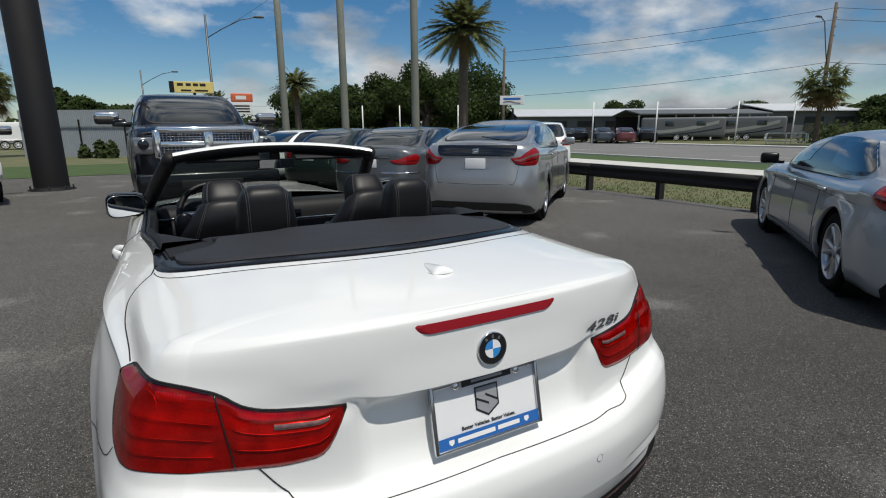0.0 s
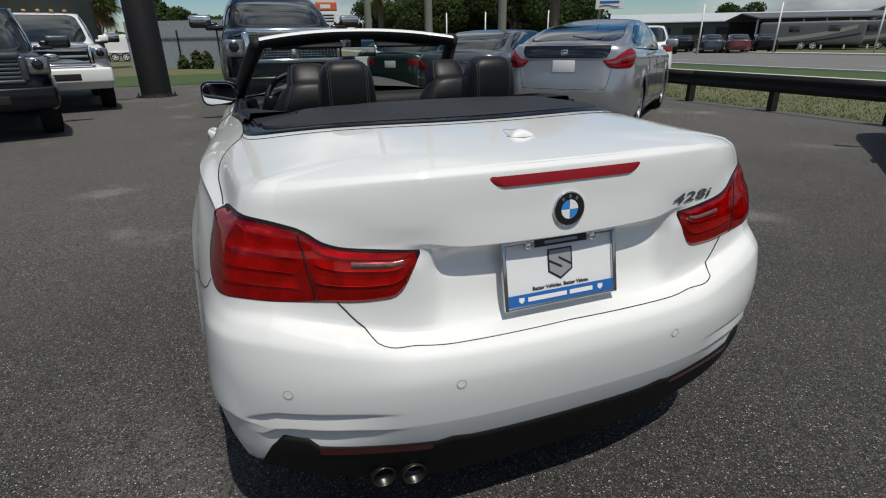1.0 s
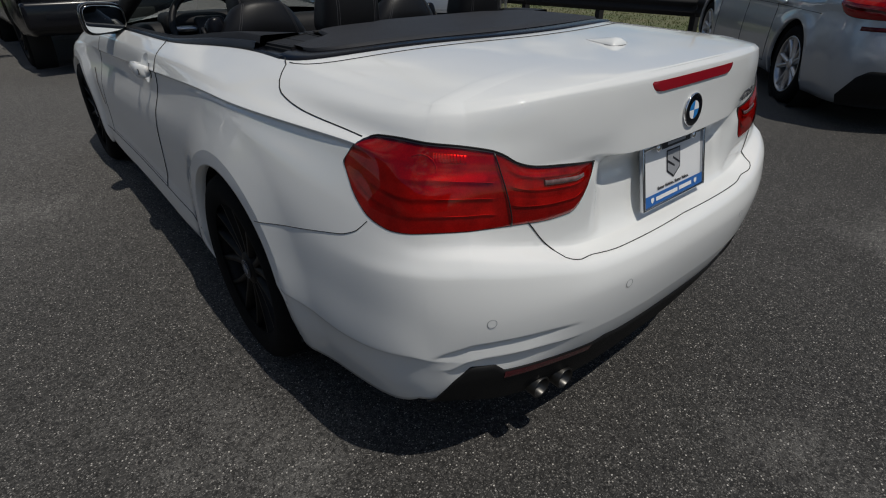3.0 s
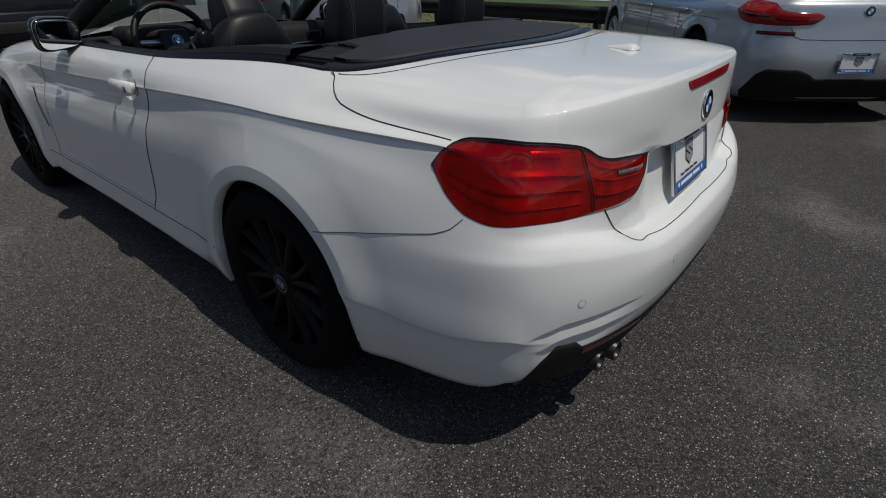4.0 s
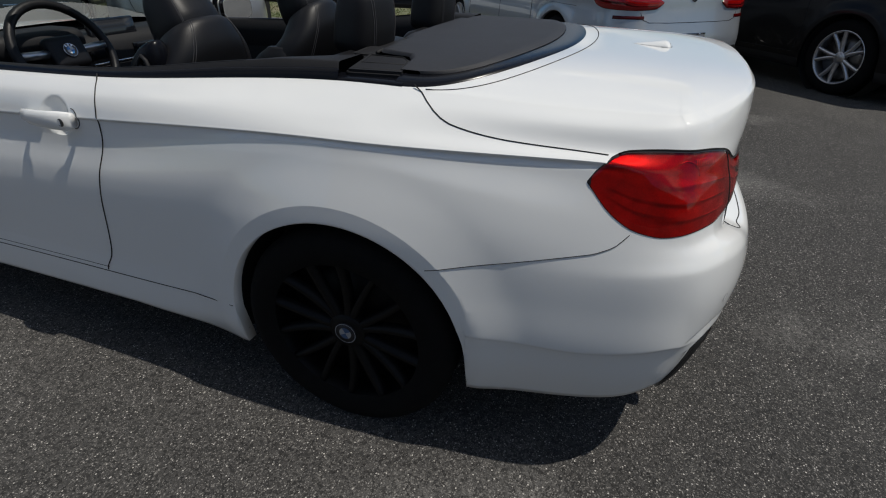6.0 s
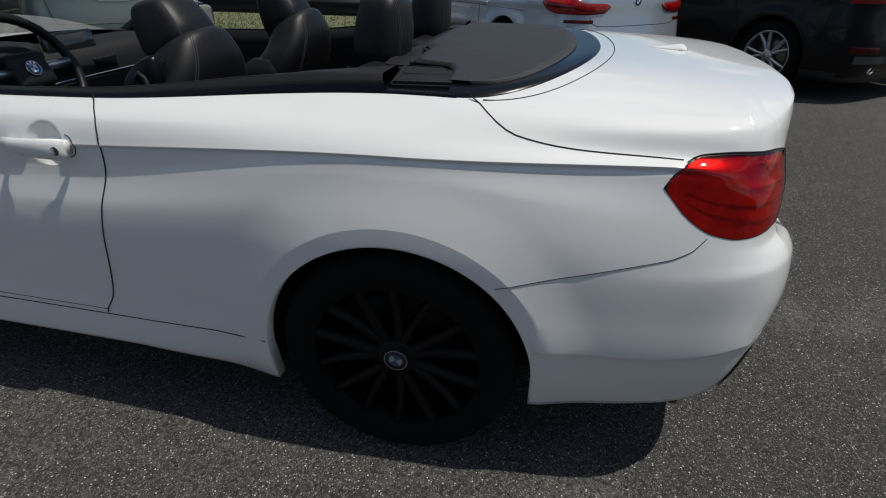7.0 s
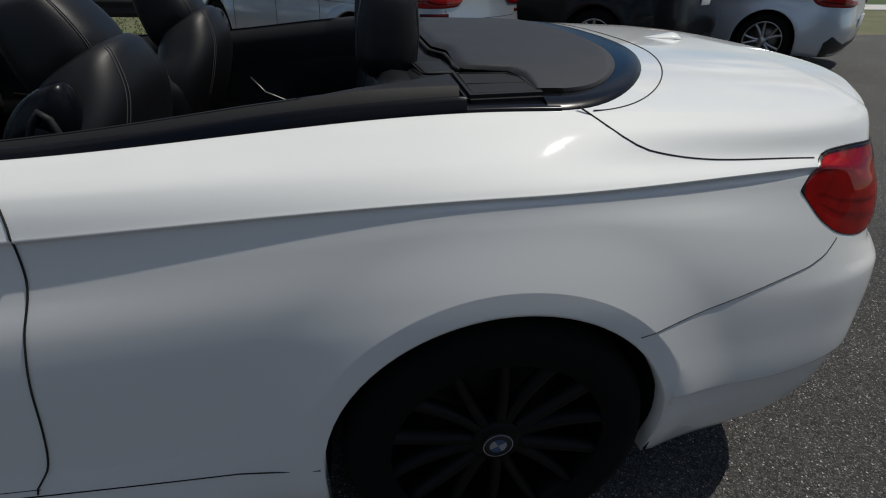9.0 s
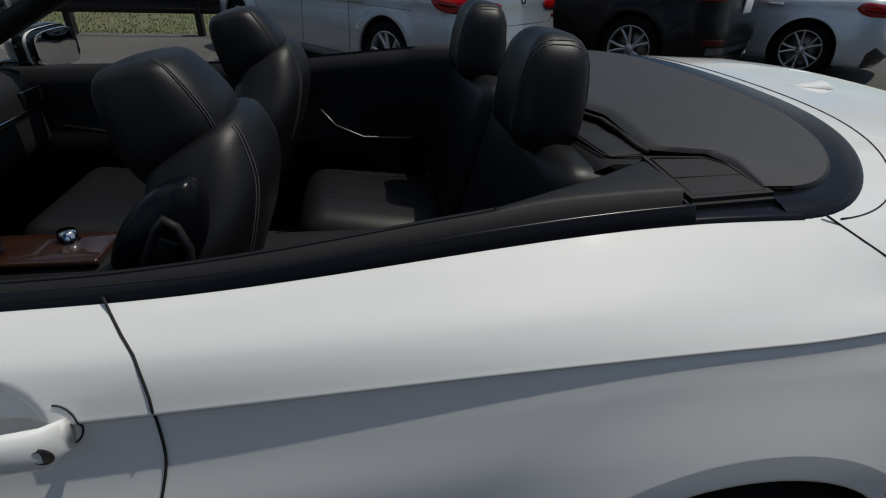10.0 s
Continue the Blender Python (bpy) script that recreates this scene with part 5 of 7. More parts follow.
def seam_over(bm, centre, rot, x, a0, a1, out=0.0006, n=26):
    """A stitched seam over a cushion, in the plane x of its own frame."""
    tree = BVHTree.FromBMesh(bm)
    pts = []
    for a in np.linspace(a0, a1, n):
        far = Vector((x, 0.6 * math.cos(a), 0.6 * math.sin(a)))
        hit, nrm, k, d = tree.ray_cast(centre + rot @ far, (rot @ (Vector((x, 0, 0)) - far)).normalized())
        if hit is not None:
            pts.append(hit + nrm * out)
    return pts


def headrest(cx, cy, cz, w, d, h, tilt, parent, name="headrest", taper=0.24, crest=0.12, posts=True):
    rot = Matrix.Rotation(radians(tilt), 4, "X")
    bm = rounded(cx, cy, cz, w, d, h, min(d * 0.46, 0.052), 5, rot, lambda x, y, z: (1.03 - taper * max(0.0, (z + 1) / 2) ** 1.5 - crest * max(0.0, (z - 0.45) / 0.55) ** 2 - 0.05 * y, 1.0 - 0.22 * max(0, z), 0, 0.012 * x * x, 0))
    bmesh.ops.triangulate(bm, faces=bm.faces)
    seams = [seam_over(bm, Vector((cx, cy, cz)), rot, sx * w * k, -0.9, math.pi + 0.9) for sx in (-1, 1) for k in (0.30, 0.335)]
    ob = part(name, bm, LEATHER, parent)
    for pts in seams:
        if len(pts) > 3:
            part("stitching", stitch(pts), THREAD, ob)
    if posts:
        for sx in (-1, 1):
            part("headrest_post", tube([(cx + sx * w * 0.25, cy + 0.01, cz - h * 0.40), (cx + sx * w * 0.25, cy + 0.015, cz - h * 0.65)], 0.006, 8), CHROME, ob)
    return ob


def loft(cx, secs, steps=6, around=40):
    """A cushion through rounded sections (y, z, half width, half depth, tilt, squareness) from the foot up; the last one closes it."""
    cols = list(zip(*secs))
    at = np.arange(len(secs))
    vv = np.linspace(0, len(secs) - 1, steps * (len(secs) - 1) + 1)
    vals = [curve_at(at, c, vv) for c in cols]

    def spot(i, a, out=0.0):
        y, z, hw, hd, tilt, e = [float(v[i]) for v in vals]
        c, sn = math.cos(a), math.sin(a)
        q = (hd + out) * math.copysign(abs(sn) ** e, sn)
        return Vector((cx + (hw + out) * math.copysign(abs(c) ** e, c), y + q * math.cos(radians(tilt)), z - q * math.sin(radians(tilt))))

    rows = [[spot(i, a) for a in np.linspace(0, math.tau, around, endpoint=False)] for i in range(len(vv))]
    verts = [tuple(p) for r in rows for p in r]
    n = around
    faces = [(i * n + j, i * n + (j + 1) % n, (i + 1) * n + (j + 1) % n, (i + 1) * n + j) for i in range(len(rows) - 1) for j in range(n)]
    faces += [tuple(range(n))[::-1], tuple(range((len(rows) - 1) * n, len(rows) * n))]
    return (verts, faces), spot, len(vv)


BACK_SECS = ((2.06, 0.48, 0.240, 0.090, -14, 0.75), (1.985, 0.62, 0.252, 0.110, -12, 0.72), (1.915, 0.78, 0.250, 0.118, -6, 0.72), (1.865, 0.90, 0.226, 0.122, 6, 0.75),
             (1.842, 0.975, 0.178, 0.116, 20, 0.78), (1.848, 1.026, 0.138, 0.105, 30, 0.80), (1.856, 1.042, 0.118, 0.090, 32, 0.80), (1.858, 1.046, 0.09, 0.07, 32, 0.80))
HEAD_SECS = ((1.862, 1.014, 0.090, 0.080, 34, 0.66), (1.868, 1.024, 0.104, 0.094, 33, 0.64), (1.880, 1.052, 0.107, 0.096, 30, 0.62), (1.898, 1.094, 0.102, 0.089, 25, 0.62),
             (1.914, 1.131, 0.094, 0.078, 20, 0.64), (1.921, 1.152, 0.085, 0.066, 16, 0.66), (1.924, 1.162, 0.068, 0.048, 14, 0.72), (1.925, 1.166, 0.036, 0.024, 14, 0.9))


def front_seat(x):
    st = new("front_seat")
    st.parent = car
    st["label"] = "black leather front seat with stitched headrest"
    data, spot, n = loft(x, BACK_SECS)
    back = part("backrest", data, LEATHER, st)
    for a in (-0.95, -1.01, math.pi + 0.95, math.pi + 1.01):
        part("stitching", stitch([spot(i, a, 0.0006) for i in range(14, n - 10)]), THREAD, back)
    data, spot, n = loft(x * 0.985, HEAD_SECS)
    head = part("headrest", data, LEATHER, st)
    for a in (-0.78, -0.84, math.pi + 0.78, math.pi + 0.84):
        part("stitching", stitch([spot(i, a, 0.0006) for i in range(5, n - 7)]), THREAD, head)
    for sx in (-1, 1):
        data, spot, n = loft(x + sx * 0.205, ((2.07, 0.50, 0.045, 0.10, -14, 0.8), (2.03, 0.62, 0.058, 0.13, -12, 0.8), (1.97, 0.76, 0.056, 0.13, -8, 0.8), (1.925, 0.86, 0.046, 0.10, 0, 0.85), (1.905, 0.91, 0.02, 0.05, 0, 1.0)))
        part("side_bolster", data, LEATHER, st)
    part("seat_cushion", rounded(x, 2.30, 0.52, 0.52, 0.52, 0.18, 0.07, 5, Matrix.Rotation(radians(6), 4, "X")), LEATHER, st)
    part("seat_base", rounded(x, 2.30, 0.40, 0.44, 0.46, 0.12, 0.03, 2), DASH, st)
    # seat-belt guide on the outer shoulder
    sg = -1 if x < 0 else 1
    data, spot, n = loft(x + sg * 0.185, ((1.905, 0.84, 0.030, 0.050, 0, 0.8), (1.895, 0.88, 0.046, 0.072, 6, 0.75), (1.880, 0.94, 0.048, 0.074, 14, 0.72), (1.868, 0.99, 0.042, 0.062, 20, 0.75), (1.860, 1.018, 0.028, 0.040, 24, 0.8), (1.857, 1.026, 0.012, 0.018, 24, 1.0)))
    guide = part("belt_guide", data, SATIN_BLACK, st, "black seat-belt guide")
    gx = x + sg * 0.2345
    part("guide_loop", tube([(gx, y, z) for y, z in ((1.845, 0.868), (1.832, 0.905), (1.828, 0.945), (1.838, 0.980), (1.852, 0.992), (1.866, 0.975), (1.892, 0.925), (1.905, 0.888))], 0.007, 8), DASH, guide)
    part("guide_lever", rounded(gx + sg * 0.002, 1.866, 0.930, 0.008, 0.030, 0.072, 0.004, 2, Matrix.Rotation(radians(28), 4, "X")), LEATHER, guide)


front_seat(-0.37)
front_seat(0.37)
for x in (-0.29, 0.30):
    rs = new("rear_seat")
    rs.parent = car
    rs["label"] = "black leather rear seat"
    part("backrest", rounded(x, 1.235, 0.80, 0.52, 0.15, 0.44, 0.05, 4, Matrix.Rotation(radians(14), 4, "X")), LEATHER, rs)
    part("seat_cushion", rounded(x, 1.54, 0.55, 0.50, 0.50, 0.18, 0.085, 6, Matrix.Rotation(radians(7), 4, "X"), lambda a, b, c: (1.0 - 0.10 * max(0.0, b), 1.0, 0.0, 0.0, -0.03 * a * a * (c > 0))), LEATHER, rs)
    for k in (-0.09, 0.09):
        part("stitching", stitch([(x + k, 1.34 + 0.36 * q, 0.625 + 0.045 * q) for q in np.linspace(0, 1, 5)]), SEAM, rs)
    headrest(x + (0.0 if x < 0 else 0.02), 1.222, 1.098, 0.226, 0.138, 0.212, 6, rs, taper=0.24)
part("tunnel", rounded(0.0, 1.9, 0.46, 0.20, 1.6, 0.30, 0.05, 3), DASH, car)
part("console_trim", rounded(0.0, 2.5, 0.62, 0.16, 0.5, 0.02, 0.008, 2), mat("dark_wood_trim", (0.03, 0.012, 0.007), 0.25, coat=1.0, vary=0.6, scale=20), car)
part("gear_selector", rounded(-0.03, 2.52, 0.67, 0.05, 0.07, 0.09, 0.02, 3), GLOSS_BLACK, car)
part("control_dial", moved(lathe([(0.0, 0.03), (0.022, 0.03), (0.026, 0.0)], 20, "z"), Matrix.Translation((0.03, 2.36, 0.63))), CHROME, car)
dash = part("dashboard", rounded(0, 2.86, 0.80, 1.36, 0.42, 0.28, 0.08, 4, Matrix.Rotation(radians(-4), 4, "X")), DASH, car, "black dashboard")
part("dash_trim", rounded(0.22, 2.655, 0.825, 0.75, 0.012, 0.02, 0.004, 2), CHROME, dash)
part("instrument_hood", rounded(-0.37, 2.70, 0.945, 0.38, 0.20, 0.10, 0.045, 4), DASH, dash)
part("centre_screen", rounded(0.02, 2.70, 0.955, 0.25, 0.025, 0.10, 0.01, 2, Matrix.Rotation(radians(-8), 4, "X")), GLOSS_BLACK, dash)
for x in (-0.62, -0.10, 0.13, 0.60):
    part("air_vent", rounded(x, 2.652, 0.87, 0.12, 0.012, 0.05, 0.004, 2), GLOSS_BLACK, dash)
swm = Matrix.Translation((-0.37, 2.50, 0.925)) @ Matrix.Rotation(radians(66), 4, "X")
sw = part("steering_wheel", moved(tube([(0.185 * math.cos(a), 0.185 * math.sin(a), 0) for a in np.linspace(0, math.tau, 41)[:-1]], 0.017, 10, closed=True), swm), LEATHER, car, "black leather steering wheel")
bm = rounded(0, 0, 0, 0.15, 0.12, 0.05, 0.022, 4)
bmesh.ops.transform(bm, matrix=swm @ Matrix.Translation((0, 0, 0.0)), verts=bm.verts)
part("wheel_boss", bm, LEATHER, sw)
for a in (0.05, math.pi - 0.05, -math.pi / 2):
    part("wheel_spoke", moved(tube([(0.06 * math.cos(a), 0.06 * math.sin(a), 0.0), (0.17 * math.cos(a), 0.17 * math.sin(a), 0)], 0.016, 8), swm), ALLOY, sw)
rb = roundel(swm @ Matrix.Translation((0, 0, 0.0255)), 0.026, sw)
for b_ in list(rb.children):
    b_.parent = sw
CAP_BLUE = mat("cap_blue", (0.035, 0.08, 0.17), 0.4)
CAP_PALE = mat("cap_pale", (0.30, 0.305, 0.31), 0.4)
for sx, wy in ((-1, REAR_Y), (1, REAR_Y), (-1, FRONT_Y), (1, FRONT_Y)):
    cm = Matrix.Translation((sx * 0.8705, wy, HUB_Z)) @ Matrix.Rotation(sx * math.pi / 2, 4, "Y") @ Matrix.Rotation(0.5, 4, "Z")
    cap = part("cap_badge", moved(lathe([(0.0, 0.0), (0.0325, 0.0), (0.0335, -0.003)], 28, "z"), cm), INK_BLACK, car)
    part("cap_rim", moved(sector(0.0310, 0.0330, 0, math.tau, 0.0006, 28), cm), INK_GREY, cap)
    for k in range(4):
        part("cap_quarter", moved(sector(0.0, 0.019, math.pi / 2 * k, math.pi / 2 * (k + 1), 0.0008, 8), cm), CAP_BLUE if k % 2 else CAP_PALE, cap)

# ---- other vehicles ----
def vehicle(name, label, category, m, L, W, wb, ro, r, paint, belt, roof, bonnet, tail, tail_len, nose_len, glass_back, glass_front, roof_back, roof_front, rim, arch=0.05, sill=0.2, group="", tumble=0.16, spokes=5, twin=True, boxy=0.0, low_paint=None, bumper_z=0.45, crown=0.03, rear_glass=(0.10, 0.90, 0.62), screen=(0.06, 0.92, 0.62), mirror=None, side_glass=(0.10, 0.88)):
    """A closed car. Lengths run from the rear bumper (0) to the nose (L)."""
    ob = thing(name, m, label, category, group)
    h = W / 2
    c = 0.10 + 0.22 * (1 - boxy)
    outline = [(0, 0.0), (h * 0.45, 0.01), (h * 0.75, 0.02 + 0.16 * c), (h * 0.93, 0.05 + 0.62 * c), (h * 0.985, 0.20 + c), (h, ro), (h * 0.985, ro + wb * 0.35), (h * 0.985, ro + wb * 0.7),
               (h, ro + wb), (h * 0.975, L - 0.18 - c), (h * 0.9, L - 0.05 - 0.6 * c), (h * 0.7, L - 0.02 - 0.15 * c), (h * 0.4, L - 0.005), (0, L)]
    ys = [0.15, tail_len, glass_back + 0.3, (glass_back + glass_front) / 2, glass_front, L - 0.5 * nose_len, L - 0.12]
    tops = [tail - 0.03, tail, (tail + belt) / 2 + 0.01, belt, bonnet + 0.01, bonnet - 0.03, bonnet - 0.12]
    ztop = knots(sorted(ys), tops)
    fr = [0.0, 0.18, 0.40, 0.62, 0.78, 0.86, 0.95, 1.0]

    def side(y):
        zt = float(ztop(y))
        return [sill - 0.02 + (zt - sill + 0.02) * f for f in fr], [0.06, 0.01, 0.0, 0.012, 0.03, 0.03, 0.075, 0.125]

    def back(x):
        zt = float(ztop(0.1)) + 0.015
        return [sill + 0.02 + (zt - sill - 0.02) * f for f in fr], [0.10, 0.02, 0.0, 0.03, 0.05, 0.055, 0.075, 0.12]

    def front(x):
        zt = float(ztop(L - 0.1)) + 0.01
        return [sill + (zt - sill) * f for f in fr], [0.12, 0.03, 0.0, 0.02, 0.05, 0.08, 0.12, 0.2]

    sh = Shell(outline, side, back, front, lambda x, y: sill, [(ro, r, r + arch), (ro + wb, r, r + arch)], 0.015, 120)
    rows = sh.skin(3)

    def pieces(x, y, z):
        if low_paint and z < bumper_z * 0.62:
            return "lower_trim"
        if y < ro - r - arch - 0.02 and z < bumper_z + 0.18:
            return "rear_bumper"
        if y > ro + wb + r + arch + 0.02 and z < bumper_z + 0.14:
            return "front_bumper"
        if ro + r + arch + 0.1 < y < ro + wb - r - arch + 0.05:
            return ("front_door" if y > ro + wb * 0.48 else "rear_door") + ("_left" if x < 0 else "_right")
        return ("front" if y > ro + wb * 0.5 else "rear") + "_wing" + ("_left" if x < 0 else "_right")

    skins = []
    for nm, q in split_skin(rows, pieces).items():
        skins.append(part(nm.replace("_left", "").replace("_right", ""), welded(q), low_paint if nm == "lower_trim" else paint, ob))
    # bonnet, boot and scuttle in one deck
    ts_ = np.linspace(-1, 1, 13)
    deck = [[(t * rw[-1][0], rw[-1][1], rw[-1][2] + 0.045 * (1 - abs(t) ** 2.4) * min(1.0, rw[-1][0] / (0.6 * h))) for t in ts_] for rw in rows]
    skins.append(part("bonnet_and_boot", grid(deck), paint, ob))
    even_normals(skins)
    # greenhouse
    zb = lambda y: float(ztop(min(max(y, 0.2), L - 0.3))) - 0.01
    wB, wT = h - 0.10, h - 0.10 - tumble

    def ring_pt(th, v):
        cx, sy = math.cos(th), math.sin(th)
        e = 0.36
        px = math.copysign(abs(cx) ** e, cx)
        py = math.copysign(abs(sy) ** e, sy)
        y0 = (glass_back + glass_front) / 2 + py * (glass_front - glass_back) / 2
        y1 = (roof_back + roof_front) / 2 + py * (roof_front - roof_back) / 2
        k = math.sin(v * math.pi / 2) ** 0.9 if v < 1 else 1
        yy = y0 + (y1 - y0) * v
        xx = px * (wB + (wT - wB) * v ** 1.3)
        zz = zb(y0) * (1 - v) + (roof - 0.03 - crown * py * py) * v + (0.03 + 0.8 * crown) * math.sin(math.pi * v)
        return Vector((xx, yy, zz))

    ths = np.linspace(0, math.tau, 97)
    shell_rows = [[ring_pt(t, v) for t in ths] for v in np.linspace(0, 1, 10)]
    cen = Vector((0, (roof_back + roof_front) / 2, roof))
    for f in (0.85, 0.6, 0.3, 0.02):
        shell_rows.append([Vector(((ring_pt(t, 1).x) * f, cen.y + (ring_pt(t, 1).y - cen.y) * f, roof - 0.03 * f ** 3 - crown * (f * (ring_pt(t, 1).y - cen.y) / (0.5 * (roof_front - roof_back))) ** 2)) for t in ths])
    part("roof", grid([[tuple(p) for p in rw] for rw in shell_rows]), paint, ob)

    def pane(nm, t0, t1, v0, v1, n=14, lift=0.006, material=None, round_ends=0.0):
        rws = []
        ctr = Vector((0, (glass_back + glass_front) / 2, belt))
        for v in np.linspace(v0, v1, 9):
            rw = []
            for t in np.linspace(t0, t1, n):
                e = abs(2 * (t - t0) / (t1 - t0) - 1)
                p = ring_pt(t, (v0 + v1) / 2 + (v - (v0 + v1) / 2) * (1 - round_ends * e ** 5))
                d = Vector((p.x - 0.0, (p.y - ctr.y) * 0.4, 0.25)).normalized()
                rw.append(tuple(p + d * lift))
            rws.append(rw)
        part(nm, grid(rws), material or GLASS_DARK, ob)

    for nm, at, (v0, v1, q) in (("windscreen", math.pi / 2, screen), ("rear_window", -math.pi / 2, rear_glass)):
        pane(nm + "_surround", at - q - 0.03, at + q + 0.03, v0 - 0.035, v1 + 0.035, 24, 0.003, BLACK_PLASTIC, 0.30)
        pane(nm, at - q, at + q, v0, v1, 24, round_ends=0.30)
    for s0 in (0.0, math.pi):
        pane("window_surround", s0 - 0.71 if s0 else s0 - 0.66, s0 + 0.66 if s0 else s0 + 0.71, side_glass[0] - 0.05, side_glass[1] + 0.045, 40, 0.003, GLOSS_BLACK, 0.35)
        pane("side_window", s0 - 0.62 if s0 == 0 else s0 - 0.70, s0 - 0.02, *side_glass, round_ends=0.25)
        pane("side_window", s0 + 0.02, s0 + 0.70 if s0 == 0 else s0 + 0.62, *side_glass, round_ends=0.25)
    for sx in (1, -1):
        for wy in (ro, ro + wb):
            wheel(ob, sx * (h - 0.14), wy, r, 0.22, rim, spokes=spokes, twin=twin, rim_share=0.72)
            part("wheel_well", lathe([(0.0, sx * (h - 0.3)), (r + arch + 0.01, sx * (h - 0.3)), (r + arch + 0.01, sx * (h - 0.05))], 28), SEAM, ob).location = (0, wy, r)
        mb = boxed(sx * (h + 0.08), glass_front - 0.45, belt + 0.06, 0.20, 0.10, 0.13, 0.035)
        box(mb, sx * (h - 0.03), glass_front - 0.42, belt + 0.01, 0.12, 0.05, 0.04, 0.01)
        part("door_mirror", mb, mirror or paint, ob)
        part("door_handle", boxed(sx * (h - 0.015), ro + wb * 0.52, belt - 0.14, 0.03, 0.2, 0.03, 0.008), paint, ob)
        part("door_handle", boxed(sx * (h - 0.015), ro + wb * 0.16, belt - 0.12, 0.03, 0.2, 0.03, 0.008), paint, ob)
    part("underbody", boxed(0, L / 2, sill + 0.06, W - 0.35, L - 0.5, 0.06), SEAM, ob, smooth=False)
    return ob, sh


def place(x, y, heading):
    """Rear-bumper centre on the ground, heading in degrees clockwise from +y."""
    return pose(x, y, 0, 0, 0, -heading)


DEEP_GREEN = mat("dark_green_paint", (0.012, 0.028, 0.024), 0.3, metal=0.3, coat=0.8, vary=0.1, scale=2.0)
CAR_ROW = "cars parked in the lot"
TRUCKS = "trucks parked in the lot"
RED_TAIL = mat("red_tail_lamp", (0.25, 0.004, 0.006), 0.12, coat=0.15)


def patch(sh, ob, name, material, s0, s1, z0, z1, out=0.006, nu=14, nv=6, both=True, label="", taper=(1.0, 1.0)):
    """A thin raised piece lying on a car's skin; taper shrinks its height towards the ends."""
    made = None
    for sg in ((1, -1) if both else (1,)):
        rows = []
        for u in np.linspace(0, 1, nu):
            k = taper[0] + (taper[1] - taper[0]) * u
            mid, half = (z0 + z1) / 2, (z1 - z0) / 2 * k
            e = min(1.0, 9 * min(u + 0.02, 1.02 - u))
            row = [sh.point(s0 + (s1 - s0) * u, mid + half * v, out * e * (0.3 + 0.7 * math.sqrt(max(0.0, 1 - abs(v) ** 6))), sg) for v in np.linspace(-1, 1, nv)]
            rows.append(row if sg > 0 else row[::-1])
        made = part(name, grid(rows), material, ob, label)
    return made


def across(sh, ob, name, material, x0, x1, z0, z1, out=0.006, label=""):
    """A piece across the tail, from x0 to x1."""
    rows = []
    for x in np.linspace(x0, x1, 15):
        rows.append([sh.point(sh.s_back(abs(x)), z, out, 1 if x >= 0 else -1) for z in np.linspace(z0, z1, 5)])
    return part(name, grid(rows), material, ob, label)


def seam_on(sh, ob, pts, r=0.003):
    """A panel gap through (kind, position, height) points, on both sides."""
    for sg in (1, -1):
        part("panel_gap", tube([sh.point(sh.s_back(a) if k == "b" else sh.s_side(a), z, 0.0005, sg) for k, a, z in pts], r, 5), SEAM, ob)


def plate_on(sh, ob, z, out=0.012):
    p = sh.point(0.0, z, out)
    m = Matrix.Translation(p) @ Matrix.Rotation(radians(90), 4, "X")
    dealer_plate(m, ob, readable=False)


def doors(sh, ob, ys, top, low):
    for y in ys:
        seam_on(sh, ob, [("s", y - 0.03 * math.sin(4 * k), low + (top - low) * k) for k in np.linspace(0, 1, 10)])
    seam_on(sh, ob, [("s", y, low) for y in np.linspace(ys[0], ys[-1], 8)])


def wrap_lamp(sh, ob, x_in, y_out, z0, z1, clear=False, step=False):
    """A tail lamp that wraps round the corner, pointed towards the middle."""
    h = z1 - z0
    top = knots([0, 0.25, 0.5, 0.85, 0.95, 1.0], [z0 + 0.42 * h, z0 + 0.50 * h, z0 + 0.80 * h, z1, z1 - 0.08 * h, z1 - 0.40 * h])
    bot = knots([0, 0.15, 0.4, 0.75, 0.92, 1.0], [z0 + 0.38 * h, z0 + 0.08 * h, z0, z0 + 0.02 * h, z0 + 0.2 * h, z1 - 0.44 * h])
    if step:
        top = knots([0, 0.06, 0.34, 0.44, 0.52, 0.85, 0.95, 1.0], [z0 + h * q for q in (0.40, 0.52, 0.56, 0.66, 0.90, 1.0, 0.92, 0.58)])
        bot = knots([0, 0.10, 0.4, 0.75, 0.92, 1.0], [z0 + h * q for q in (0.34, 0.06, 0.0, 0.04, 0.22, 0.54)])
    s0, s1 = sh.s_back(x_in), sh.s_side(y_out)
    for sg in (1, -1):
        lp = part("tail_lamp", lamp_patch(sh, top, bot, s0, s1, 0.014, sg, 26, 8), RED_TAIL, ob, "red wraparound tail lamp")
        part("lamp_band", lamp_patch(sh, top, bot, s0, s1, 0.0148, sg, 16, 4, 0.08, 0.9, 0.30, 0.40), DARK_RED, lp)
        part("lamp_band", lamp_patch(sh, top, bot, s0, s1, 0.0148, sg, 16, 4, 0.08, 0.92, 0.55, 0.70), CLEAR_LENS if clear else BRIGHT_RED, lp)
        part("lamp_gap", tube([sh.point(s0 + (s1 - s0) * u, float(bot(u)) * (1 - v) + float(top(u)) * v, 0.001, sg) for u, v in [(u, 1.0) for u in np.linspace(0, 1, 24)] + [(u, 0.0) for u in np.linspace(1, 0, 24)]], 0.003, 5, closed=True), SEAM, lp)


